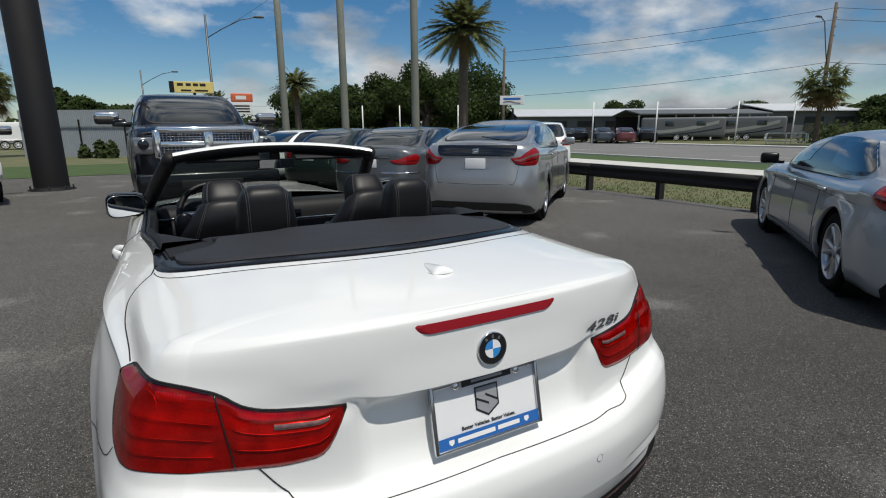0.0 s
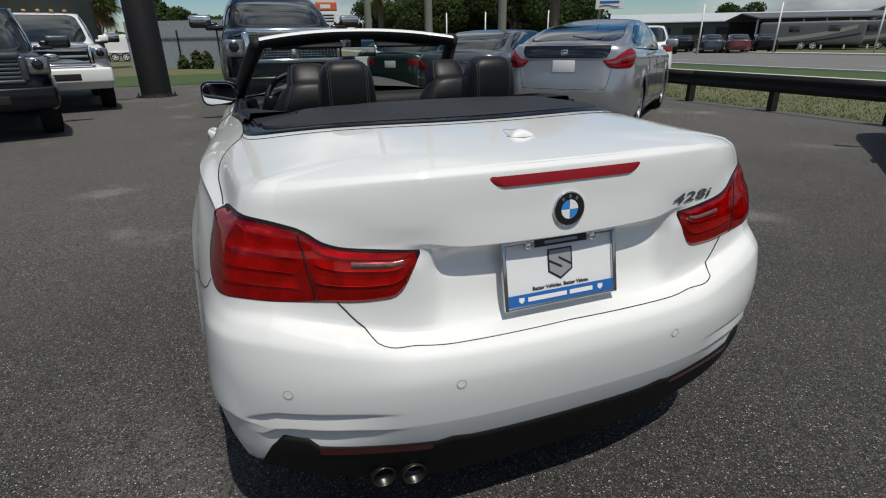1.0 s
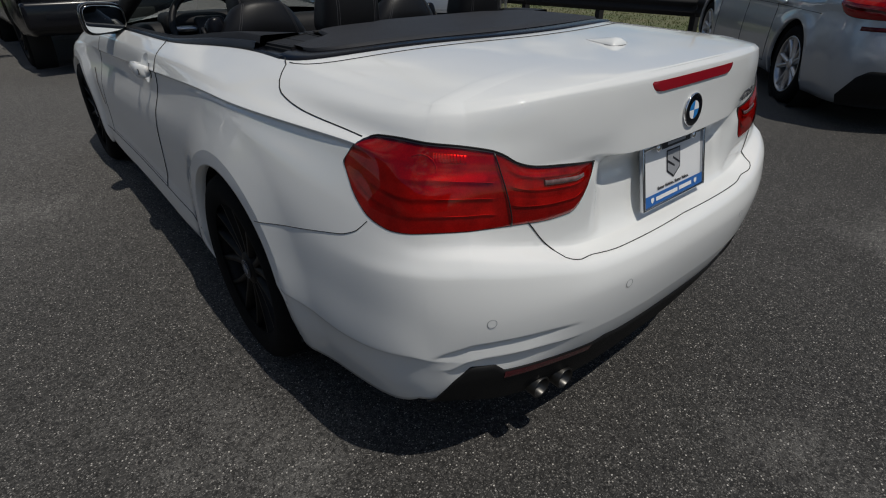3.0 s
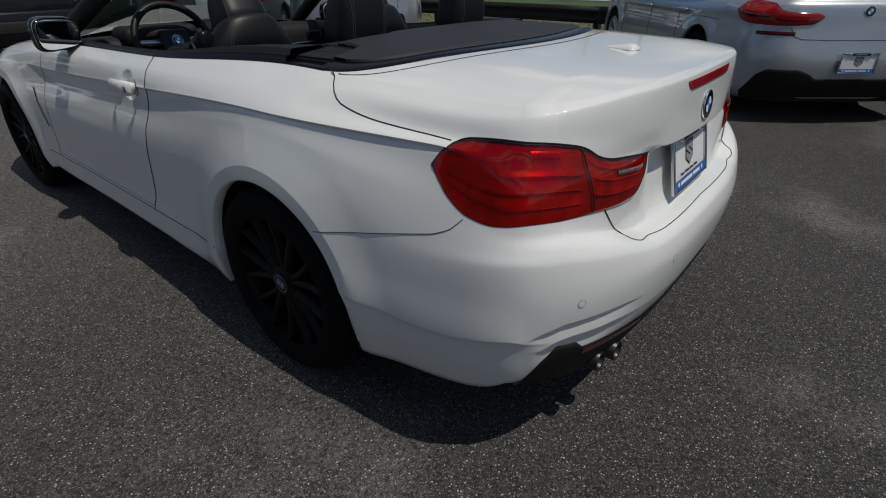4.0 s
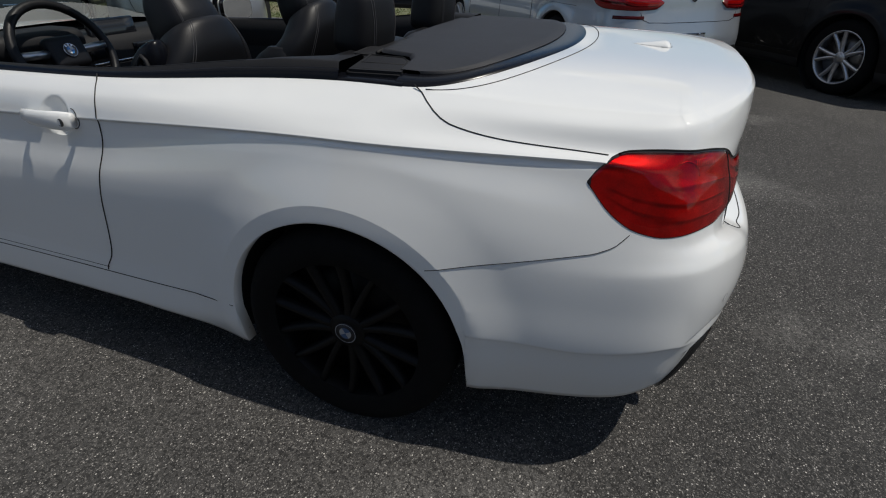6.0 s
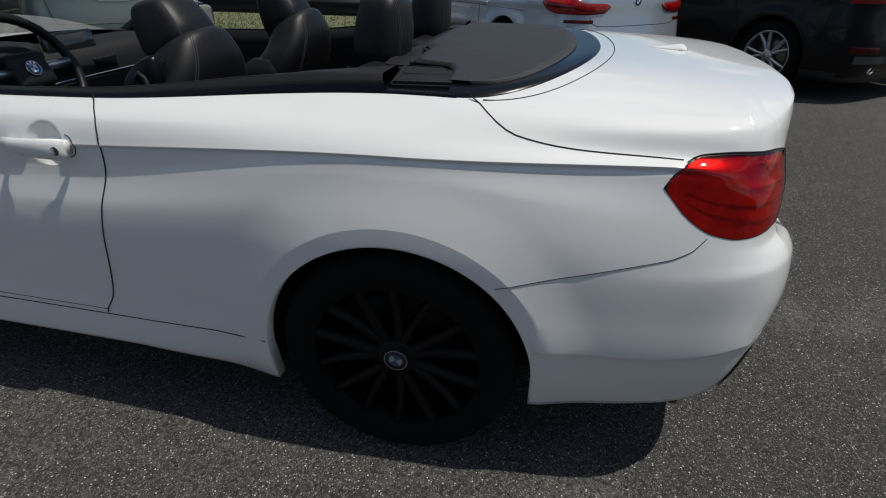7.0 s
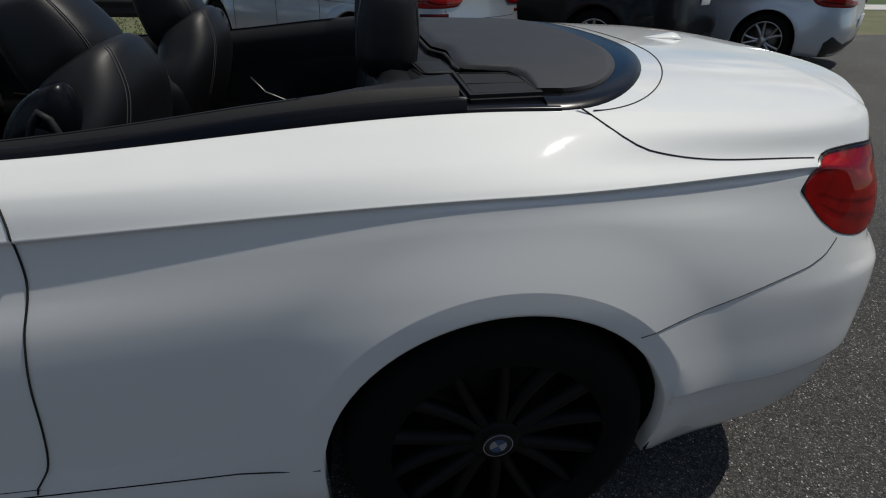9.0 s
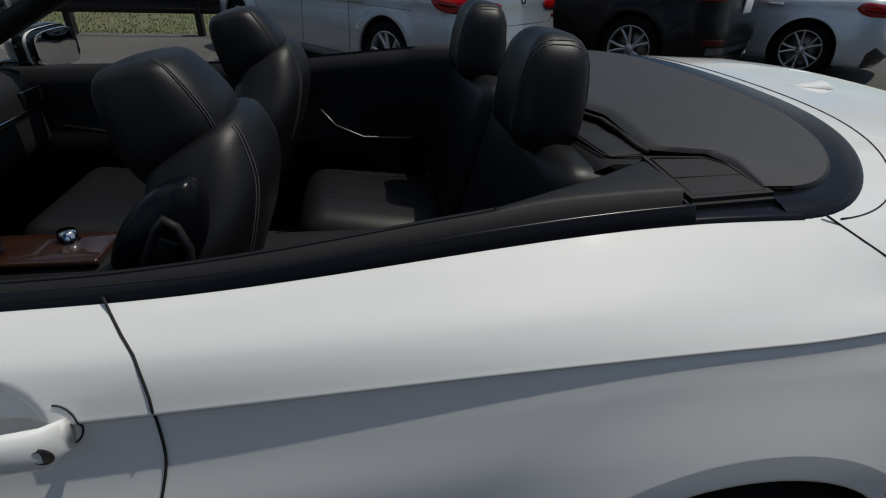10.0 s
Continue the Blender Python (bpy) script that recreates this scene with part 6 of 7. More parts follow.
# four-door coupe
ob, sh = vehicle("gran_coupe_car", "metallic silver-blue four-door coupe parked at an angle", "car", place(4.12, -0.10, 51), 5.0, 1.81, 2.97, 1.13, 0.345, SILVER_BLUE, 0.97, 1.385, 0.93, 1.03, 0.75, 1.3, 0.45, 3.95, 1.55, 2.75, ALLOY, group=CAR_ROW, tumble=0.27, crown=0.05, mirror=BLACK_PAINT, side_glass=(0.10, 0.76))
wrap_lamp(sh, ob, 0.36, 0.50, 0.82, 1.0, step=True)
patch(sh, ob, "bumper_reflector", DARK_RED, sh.s_back(0.56), sh.s_back(0.82), 0.742, 0.772, 0.005)
seam_on(sh, ob, [("b", x, z) for x, z in ((0.60, 0.80), (0.57, 0.74), (0.50, 0.715), (0.3, 0.71), (0.0, 0.71))])
roundel(Matrix.Translation(sh.point(0, 0.93, 0.004)) @ Matrix.Rotation(radians(90), 4, "X"), 0.041, ob)
plate_on(sh, ob, 0.535)
skirt(sh, ob, "diffuser", VALANCE, [0, 0.30, 0.36, 0.46, 0.70, 0.76, 0.83], [0.40, 0.40, 0.44, 0.475, 0.475, 0.42, 0.27], 0.192, 0.006, "black lower valance")
doors(sh, ob, (1.72, 2.62, 3.62), 0.93, 0.29)
seam_on(sh, ob, [("s", y, 0.80 + 0.02 * math.sin(y)) for y in np.linspace(0.75, 4.0, 20)], 0.002)

# crossover
ob, sh = vehicle("crossover_car", "silver five-door crossover parked at an angle", "car", place(3.40, 5.41, 48.5), 5.0, 1.84, 2.8, 1.10, 0.35, SILVER, 1.12, 1.565, 1.06, 1.205, 0.35, 1.1, 0.12, 3.75, 1.95, 2.75, ALLOY, group=CAR_ROW, tumble=0.27, crown=0.05, rear_glass=(0.14, 0.90, 0.56))
wrap_lamp(sh, ob, 0.52, 0.36, 0.90, 1.14, True)
rows = []
for t in np.linspace(-1, 1, 25):
    rows.append([sh.point(sh.s_back(abs(t) * w), z, 0.010, 1 if t >= 0 else -1) for w, z in ((0.50, 1.03), (0.56, 1.04), (0.60, 1.10), (0.62, 1.17), (0.60, 1.185))])
part("black_panel", grid(rows), GLOSS_BLACK, ob, "gloss black panel with a chrome mark")
part("chrome_mark", boxed(0, sh.point(0, 1.10, 0.016).y, 1.10, 0.09, 0.012, 0.075, 0.012), CHROME, ob)
across(sh, ob, "plate_recess", SILVER, -0.22, 0.22, 0.86, 0.99, 0.004)
part("licence_plate", boxed(0, sh.point(0, 0.925, 0.012).y, 0.925, 0.30, 0.012, 0.15, 0.004), PLATE_WHITE, ob)
seam_on(sh, ob, [("b", x, z) for x, z in ((0.64, 0.90), (0.60, 0.72), (0.56, 0.64), (0.3, 0.635), (0.0, 0.635))])
skirt(sh, ob, "bumper_foot", BLACK_PLASTIC, [0, 0.6, 0.8, 0.88], [0.37, 0.37, 0.33, 0.25], 0.205, 0.004, "black lower bumper trim")
doors(sh, ob, (1.65, 2.55, 3.6), 1.04, 0.32)
part("roof_aerial", tube([(0, 1.95, 1.57), (0, 1.77, 1.68)], 0.006, 6), BLACK_PLASTIC, ob)
part("wiper", tube([(0.0, 0.42, 1.30), (0.3, 0.40, 1.255), (0.42, 0.42, 1.28)], 0.007, 6), BLACK_PLASTIC, ob)

# dark saloon
ob, sh = vehicle("sedan_car", "dark grey four-door saloon parked at an angle", "car", place(2.87, 8.2, 50), 5.1, 1.87, 3.0, 1.1, 0.34, GREY_GREEN, 1.02, 1.47, 0.98, 1.08, 0.7, 1.2, 0.55, 3.75, 1.35, 2.75, ALLOY, group=CAR_ROW)
wrap_lamp(sh, ob, 0.42, 0.36, 0.78, 0.97)
across(sh, ob, "chrome_strip", CHROME, -0.42, 0.42, 0.90, 0.925, 0.008)
part("licence_plate", boxed(0, sh.point(0, 0.80, 0.012).y, 0.80, 0.30, 0.012, 0.15, 0.004), PLATE_WHITE, ob)
patch(sh, ob, "chrome_strip", CHROME, sh.s_back(0.25), sh.s_side(0.35), 0.62, 0.645, 0.006)
doors(sh, ob, (1.7, 2.65, 3.62), 0.98, 0.29)

# dark green saloon
ob, sh = vehicle("sedan_car", "dark green four-door saloon parked in the row", "car", place(2.6, 11.45, 50), 4.8, 1.82, 2.8, 1.05, 0.33, DEEP_GREEN, 0.96, 1.45, 0.95, 1.02, 0.6, 1.2, 0.5, 3.6, 1.3, 2.65, ALLOY, group=CAR_ROW)
patch(sh, ob, "tail_lamp", RED_TAIL, sh.s_back(0.5), sh.s_side(0.36), 0.76, 0.90, 0.012, label="red tail lamp")
doors(sh, ob, (1.6, 2.5, 3.45), 0.94, 0.28)
part("licence_plate", boxed(0, sh.point(0, 0.78, 0.012).y, 0.78, 0.30, 0.012, 0.15, 0.004), PLATE_WHITE, ob)

# white saloon
ob, sh = vehicle("sedan_car", "white saloon at the end of the row", "car", place(1.9, 14.9, 62), 4.7, 1.82, 2.75, 1.0, 0.33, WHITE, 0.96, 1.42, 0.95, 1.0, 0.6, 1.2, 0.6, 3.5, 1.4, 2.5, ALLOY, group=CAR_ROW)
doors(sh, ob, (1.6, 2.5, 3.45), 0.94, 0.28)

# black sport utility vehicle
ob, sh = vehicle("suv_car", "black sport utility vehicle with silver wheels parked at an angle", "car", place(4.67, -2.95, 51), 4.7, 1.9, 2.75, 0.98, 0.37, BLACK_PAINT, 1.15, 1.72, 1.12, 1.15, 0.2, 1.1, 0.12, 3.55, 0.55, 2.75, ALLOY, group=CAR_ROW, low_paint=BLACK_PLASTIC, spokes=5)
patch(sh, ob, "tail_lamp", RED_TAIL, sh.s_back(0.62), sh.s_side(0.30), 0.95, 1.10, 0.012, label="red tail lamp")
patch(sh, ob, "bumper_reflector", DARK_RED, sh.s_back(0.60), sh.s_back(0.84), 0.50, 0.56, 0.006)
across(sh, ob, "skid_plate", GUNMETAL, -0.80, 0.80, 0.40, 0.475, 0.012, "silver skid plate of the bumper")
part("licence_plate", boxed(0, sh.point(0, 0.88, 0.014).y, 0.88, 0.30, 0.014, 0.15, 0.004), PLATE_WHITE, ob)
for x in (-0.55, 0.55):
    part("exhaust_pipe", moved(lathe([(0.0, 0.02), (0.032, 0.02), (0.036, -0.01), (0.04, 0.0), (0.04, 0.15)], 20, "z"), Matrix.Translation((x, 0.06, 0.33)) @ Matrix.Rotation(radians(-90), 4, "X")), CHROME, ob)
doors(sh, ob, (1.5, 2.4, 3.35), 1.08, 0.36)

# pale coupe
ob, sh = vehicle("coupe_car", "pale blue-silver two-door coupe parked at an angle", "car", place(4.93, -5.43, 51), 4.63, 1.86, 2.82, 0.92, 0.34, PALE_BLUE, 0.98, 1.38, 0.92, 1.03, 0.6, 1.2, 0.5, 3.5, 1.4, 2.5, ALLOY, group=CAR_ROW)
wrap_lamp(sh, ob, 0.42, 0.48, 0.79, 0.94)
skirt(sh, ob, "diffuser", BLACK_PLASTIC, [0, 0.45, 0.55, 0.7, 0.80, 0.85], [0.38, 0.38, 0.36, 0.40, 0.46, 0.38], 0.205, 0.004, "black lower valance")
doors(sh, ob, (1.75, 3.25), 0.93, 0.29)
part("licence_plate", boxed(0, sh.point(0, 0.62, 0.012).y, 0.62, 0.30, 0.012, 0.15, 0.004), PLATE_WHITE, ob)


def truck_face(ob, sh, L, W, gz0, gz1, grille, bars, bumper, lamp_z, r, bumper_z):
    """Grille, lamps and bumper of a pickup truck."""
    h = W / 2
    gw = h * 0.66
    bm = bmesh.new()
    for cx, cz, sx, sz in ((0, gz1, 2 * gw, 0.09), (0, gz0, 2 * gw, 0.07), (-gw, (gz0 + gz1) / 2, 0.10, gz1 - gz0), (gw, (gz0 + gz1) / 2, 0.10, gz1 - gz0)):
        box(bm, cx, L + 0.03, cz, sx, 0.12, sz, 0.034)
    part("grille_surround", bm, grille, ob)
    part("grille_back", boxed(0, L - 0.02, (gz0 + gz1) / 2, 2 * gw, 0.08, gz1 - gz0, 0.01), SEAM, ob)
    if bars == "cross":
        part("grille_bar", boxed(0, L + 0.05, (gz0 + gz1) / 2, 2 * gw, 0.06, 0.08, 0.02), CHROME, ob)
        part("grille_bar", boxed(0, L + 0.05, (gz0 + gz1) / 2, 0.14, 0.07, gz1 - gz0, 0.03), CHROME, ob)
        for k in np.linspace(gz0 + 0.06, gz1 - 0.06, 9):
            part("grille_mesh", boxed(0, L + 0.03, k, 2 * gw - 0.1, 0.02, 0.012), CHROME, ob)
        for k in np.linspace(-gw + 0.08, gw - 0.08, 25):
            part("grille_mesh", boxed(k, L + 0.028, (gz0 + gz1) / 2, 0.010, 0.02, gz1 - gz0 - 0.06), CHROME, ob)
    else:
        for k in np.linspace(gz0 + 0.06, gz1 - 0.06, bars if isinstance(bars, int) else 4):
            part("grille_bar", boxed(0, L + 0.04, k, 2 * gw - 0.04, 0.06, 0.045, 0.015), grille, ob)
        part("grille_badge", moved(lathe([(0.0, 0.03), (0.10, 0.03), (0.115, 0.0)], 28, "z"), Matrix.Translation((0, L + 0.07, (gz0 + gz1) / 2)) @ Matrix.Rotation(radians(-90), 4, "X") @ Matrix.Diagonal((1.3, 0.55, 1, 1))), CHROME, ob)
    for sg in (1, -1):
        lampx = sg * (gw + (h - gw) * 0.5)
        hl = part("headlamp", boxed(lampx, L - 0.04, lamp_z, (h - gw) * 0.82, 0.16, 0.24, 0.04), HEADLAMP, ob, "clear headlamp")
        part("lamp_reflector", moved(lathe([(0.0, 0.03), (0.05, 0.025), (0.075, 0.0)], 20, "z"), Matrix.Translation((lampx, L + 0.035, lamp_z + 0.02)) @ Matrix.Rotation(radians(-90), 4, "X")), GLOSS_BLACK, hl)
        part("fog_lamp", boxed(sg * h * 0.62, L + 0.07, bumper_z + 0.02, 0.17, 0.06, 0.10, 0.02), HEADLAMP, ob)
        tm = part("tow_mirror", rounded(sg * (h + 0.24), 4.25, gz1 + 0.19, 0.34, 0.12, 0.20, 0.05, 3), GLOSS_BLACK, ob)
        part("mirror_cap", rounded(sg * (h + 0.24), 4.275, gz1 + 0.225, 0.345, 0.10, 0.12, 0.045, 3), grille, tm)
        part("mirror_arm", boxed(sg * (h + 0.02), 4.28, gz1 + 0.10, 0.26, 0.06, 0.06, 0.015), GLOSS_BLACK, ob)
    part("bumper_bar", boxed(0, L + 0.04, bumper_z, W * 0.97, 0.16, 0.30, 0.05), bumper, ob)
    part("bumper_intake", boxed(0, L + 0.11, bumper_z - 0.02, W * 0.42, 0.04, 0.13, 0.02), SEAM, ob)


# pickup trucks
ob, sh = vehicle("pickup_truck", "black heavy-duty pickup truck with a chrome grille", "truck", place(-0.08, 13.45, 178), 6.0, 2.0, 3.6, 1.3, 0.43, NAVY_PAINT, 1.49, 2.08, 1.49, 1.49, 1.9, 1.2, 1.9, 4.6, 2.1, 3.75, BLACK_WHEEL, sill=0.45, boxy=0.8, group=TRUCKS, bumper_z=0.7, tumble=0.22, crown=0.05, screen=(0.10, 0.86, 0.56))
truck_face(ob, sh, 5.93, 2.0, 1.03, 1.43, CHROME, "cross", NAVY_PAINT, 1.21, 0.43, 0.68)
ob, sh = vehicle("pickup_truck", "dark blue-grey pickup truck with a barred grille", "truck", place(-5.95, 13.7, 162), 5.9, 2.0, 3.6, 1.3, 0.40, NAVY_PAINT, 1.25, 1.92, 1.2, 1.25, 1.9, 1.2, 1.9, 4.6, 2.1, 3.7, BLACK_WHEEL, sill=0.4, boxy=0.8, group=TRUCKS, bumper_z=0.65)
truck_face(ob, sh, 5.83, 2.0, 0.82, 1.16, GUNMETAL, 5, NAVY_PAINT, 1.02, 0.40, 0.60)
ob, sh = vehicle("pickup_truck", "white work truck with chrome grille and dark stake body", "truck", place(-5.72, 17.84, 165), 6.3, 2.03, 3.7, 1.4, 0.42, WHITE, 1.38, 2.02, 1.32, 1.38, 1.9, 1.2, 1.9, 4.8, 2.1, 3.9, BLACK_WHEEL, sill=0.45, boxy=0.8, group=TRUCKS, bumper_z=0.7)
truck_face(ob, sh, 6.23, 2.03, 0.92, 1.26, CHROME, 3, PLATE_WHITE, 1.12, 0.42, 0.72)
part("stake_body", boxed(0, 0.6, 1.75, 2.3, 3.4, 1.4, 0.03), mat("dark_green_boards", (0.012, 0.02, 0.016), 0.7, vary=0.6, scale=3), ob, "tall dark green stake body", smooth=False)
for k in range(9):
    for sx in (-1, 1):
        part("stake", boxed(sx * 1.165, -0.9 + k * 0.38, 1.75, 0.04, 0.08, 1.42, 0.005), BLACK_PLASTIC, ob, smooth=False)
for k in range(5):
    part("cab_lamp", boxed(-0.5 + k * 0.25, 3.85, 2.035, 0.08, 0.10, 0.04, 0.015), mat("amber_lens", (0.6, 0.25, 0.03), 0.2, coat=1.0) if k == 0 else bpy.data.materials["amber_lens"], ob)

# ---- guard rail ----
RAIL = mat("black_rail_paint", (0.009, 0.009, 0.010), 0.62, spec=0.3, vary=0.5, scale=4, dark=(0.022, 0.02, 0.018))
RAIL_X = 8.15
rail = thing("guard_rail", pose(RAIL_X, 0, 0), "black painted corrugated steel guard rail on posts beside the lot", "guard rail")
prof = [(dx, 0.335 + (z - 0.40) * 0.98) for dx, z in ((0.0, 0.40), (-0.012, 0.42), (-0.045, 0.455), (-0.05, 0.485), (-0.015, 0.53), (-0.010, 0.55), (-0.015, 0.57), (-0.05, 0.615), (-0.045, 0.645), (-0.012, 0.68), (0.0, 0.70))]
for k in range(5):
    y0 = -7.4 + 3.81 * k
    rows = [[(x, y, z) for x, z in prof] for y in np.linspace(y0, y0 + 3.80, 5)]
    v, f = grid(rows)
    part("rail_beam", (v, f), RAIL, rail).modifiers.new("thick", "SOLIDIFY").thickness = 0.008
for k in range(10):
    y = -7.5 + 1.93 * k
    p = part("rail_post", boxed(0.09, y, 0.28, 0.15, 0.10, 0.66, 0.008), RAIL, rail, smooth=False)
    part("post_block", boxed(0.03, y, 0.48, 0.09, 0.09, 0.28, 0.01), RAIL, rail, smooth=False)
LANE = [(y, x) for x in (25.6, 31.6) for y in range(-60, 140, 12)]
for y, x in LANE:
    sheet("lane_mark", x - 0.07, y, x + 0.07, y + 3.2, -0.030, PAINT_LINE, "white dashed lane mark on the road", "road")

# ---- posts, poles and lamps ----
DARK_STEEL = mat("dark_painted_steel", (0.009, 0.009, 0.0105), 0.7, spec=0.3, vary=0.5, scale=1.5, bump=0.1, bump_scale=30)
POLE_CONC = mat("weathered_pole", (0.19, 0.20, 0.165), 0.8, vary=0.5, scale=1.5, bump=0.2, bump_scale=40)
WOOD_POLE = mat("wooden_pole", (0.13, 0.10, 0.075), 0.9, vary=0.7, scale=3, bump=0.3, bump_scale=60)
GALV = mat("galvanised_steel", (0.13, 0.135, 0.14), 0.5, metal=0.7, vary=0.3, scale=3)


def ahead(px, depth):
    """A spot on the plan: sideways fraction and depth seen from the start of the walk."""
    fx, fy = 0.4910, 0.8712
    return -0.655 + fx * depth + fy * px * depth, -0.851 + fy * depth - fx * px * depth


sp = thing("sign_column", pose(-2.85, 15.2, 0), "thick black steel sign column standing in the lot", "sign post")
part("shaft", lathe([(0.0, -0.05), (0.50, -0.05), (0.50, 0.02), (0.38, 0.03), (0.37, 0.1), (0.36, 13.0), (0.0, 13.0)], 40, "z"), DARK_STEEL, sp)
for a in range(8):
    part("anchor_bolt", moved(lathe([(0.0, 0.09), (0.02, 0.09), (0.02, 0.0)], 8, "z"), Matrix.Translation((0.44 * math.cos(a * math.tau / 8), 0.44 * math.sin(a * math.tau / 8), 0.02))), DARK_STEEL, sp)

for px, d, r in ((-0.296, 24.0, 0.15), (-0.183, 21.0, 0.14), (-0.050, 18.0, 0.125)):
    x, y = ahead(px, d)
    lp = thing("light_pole", pose(x, y, 0), "tall pale weathered light pole in the grass", "pole", "light poles")
    part("shaft", lathe([(r * 1.15, -0.1), (r * 1.1, 0.3), (r, 4.0), (r * 0.8, 12.0), (0.0, 12.0)], 20, "z"), POLE_CONC, lp)
    part("lamp_head", rounded(0.0, -0.35, 11.9, 0.36, 0.7, 0.16, 0.05, 2), GALV, lp)


def street_lamp(x, y, h, turn, reach=3.5):
    sl = thing("street_lamp", pose(x, y, 0, 0, 0, turn), "galvanised street lamp with a long curved arm", "street lamp", "street lamps")
    part("shaft", lathe([(0.13, -0.1), (0.11, 1.0), (0.07, h), (0.0, h)], 14, "z"), GALV, sl)
    part("arm", tube([(0, 0, h - 1.6), (reach * 0.3, 0, h - 1.0), (reach * 0.7, 0, h - 0.35), (reach, 0, h - 0.15)], 0.035, 8), GALV, sl)
    part("lamp_head", rounded(reach + 0.3, 0, h - 0.14, 0.7, 0.28, 0.14, 0.06, 3), GALV, sl)
    return sl


x, y = ahead(-0.428, 40)
street_lamp(x, y, 9.6, -24)
x, y = ahead(-0.558, 62)
street_lamp(x, y, 8.2, -24)
x, y = ahead(-0.85, 46)
street_lamp(x, y, 8.4, 150)

WIRE = mat("cable_black", (0.01, 0.01, 0.01), 0.6)


def utility_pole(x, y, h, arm=True, turn=0.0, lamp=False):
    up = thing("utility_pole", pose(x, y, 0, 0, 0, turn), "wooden utility pole carrying cables beside the road", "utility pole", "utility poles")
    part("shaft", lathe([(0.19, -0.1), (0.17, 2.0), (0.12, h), (0.0, h)], 14, "z"), WOOD_POLE, up)
    if arm:
        for k in range(4):
            part("insulator", moved(lathe([(0.0, 0.3), (0.05, 0.28), (0.07, 0.1), (0.03, 0.0)], 10, "x"), Matrix.Translation((0.1, 0, h - 0.4 - 0.7 * k))), GALV, up)
    if lamp:
        part("lamp_arm", tube([(0, 0, h * 0.55), (-0.8, 0, h * 0.72), (-1.4, 0, h * 0.86), (-2.2, 0, h * 0.89)], 0.04, 8), GALV, up)
        part("lamp_head", rounded(-2.4, 0, h * 0.885, 0.6, 0.25, 0.13, 0.05, 2), GALV, up)
    return up


ux, uy = ahead(0.712, 45)
utility_pole(ux, uy, 11.2, lamp=True)
vx, vy = ahead(0.856, 40)
utility_pole(vx, vy, 9.0, arm=False)
wx, wy_ = ahead(-0.752, 50)
utility_pole(wx, wy_, 9.5)
qx, qy = ahead(0.115, 60)
utility_pole(qx, qy, 10.0, arm=False)


def cable(a, b, sag, r=0.018):
    pts = [Vector(a).lerp(Vector(b), t) - Vector((0, 0, sag * 4 * t * (1 - t))) for t in np.linspace(0, 1, 24)]
    solid("overhead_cable", tube(pts, r, 5), WIRE, "black overhead cable between poles beside the road", "cable", smooth=True, group="overhead cables")


for h0, h1 in ((10.8, 9.6), (9.9, 8.6), (6.6, 4.9)):
    cable((ux, uy, h0), (qx, qy, h1), 0.35)
    ex, ey = ahead(1.6, 45)
    cable((ux, uy, h0), (ex, ey, h0), 0.5)
ex, ey = ahead(-0.62, 95)
cable((qx, qy, 4.9), (ex, ey, 6.0), 0.6)
lx, ly = ahead(-0.428, 40)
ex, ey = ahead(-0.22, 44)
cable((lx, ly, 8.0), (ex, ey, 14.0), 0.2, 0.012)

# ---- signs ----
YELLOW = mat("yellow_sign_face", (0.74, 0.60, 0.20), 0.5, vary=0.2, scale=4)
ORANGE = mat("orange_red_sign_face", (0.62, 0.13, 0.05), 0.5, vary=0.3, scale=3)
SIGN_WHITE = mat("white_sign_face", (0.75, 0.75, 0.73), 0.5, vary=0.2, scale=3)


def facing(x, y):
    return math.degrees(math.atan2(-(x + 0.655), y + 0.851))


x, y = ahead(-0.462, 28)
sg_ = thing("roadside_sign", pose(x, y, 0, 0, 0, facing(x, y)), "yellow roadside sign board with dark lettering bars on a post", "sign")
part("post", boxed(0, 0.06, 1.7, 0.14, 0.14, 3.4, 0.01), DARK_STEEL, sg_, smooth=False)
part("board", boxed(0, 0, 3.62, 1.85, 0.12, 0.56, 0.02), YELLOW, sg_, smooth=False)
part("board_end", boxed(-1.04, 0, 3.62, 0.22, 0.14, 0.56, 0.02), DARK_STEEL, sg_, smooth=False)
for z, segs in ((3.75, ((-0.75, 0.35), (-0.3, 0.3), (0.1, 0.3), (0.5, 0.35))), (3.46, ((-0.45, 0.6), (0.4, 0.8)))):
    for cx, ww in segs:
        part("lettering_bar", boxed(cx * 0.85, -0.065, z, ww * 0.8, 0.01, 0.13 if z > 3.6 else 0.08), INK_BLACK, sg_, smooth=False)
x, y = ahead(-0.3765, 60)
sg_ = thing("roadside_sign", pose(x, y, 0, 0, 0, facing(x, y)), "orange and white pole sign of a roadside shop", "sign")
part("post", boxed(0, 0.05, 1.3, 0.25, 0.25, 2.6), DARK_STEEL, sg_, smooth=False)
part("upper_board", rounded(0.1, 0, 5.0, 2.3, 0.25, 0.95, 0.12, 3), ORANGE, sg_)
part("upper_mark", boxed(0.0, -0.14, 5.0, 1.1, 0.02, 0.4, 0.005), SIGN_WHITE, sg_, smooth=False)
part("lower_board", boxed(0, 0, 3.8, 2.2, 0.2, 1.2, 0.02), SIGN_WHITE, sg_, smooth=False)
for z in (3.5, 3.8, 4.1):
    part("lettering_bar", boxed(0, -0.11, z, 1.7, 0.01, 0.16), INK_BLACK, sg_, smooth=False)
x, y = ahead(0.131, 50)
sg_ = thing("roadside_sign", pose(x, y, 0, 0, 0, facing(x, y)), "white pole sign with a dark wave mark", "sign")
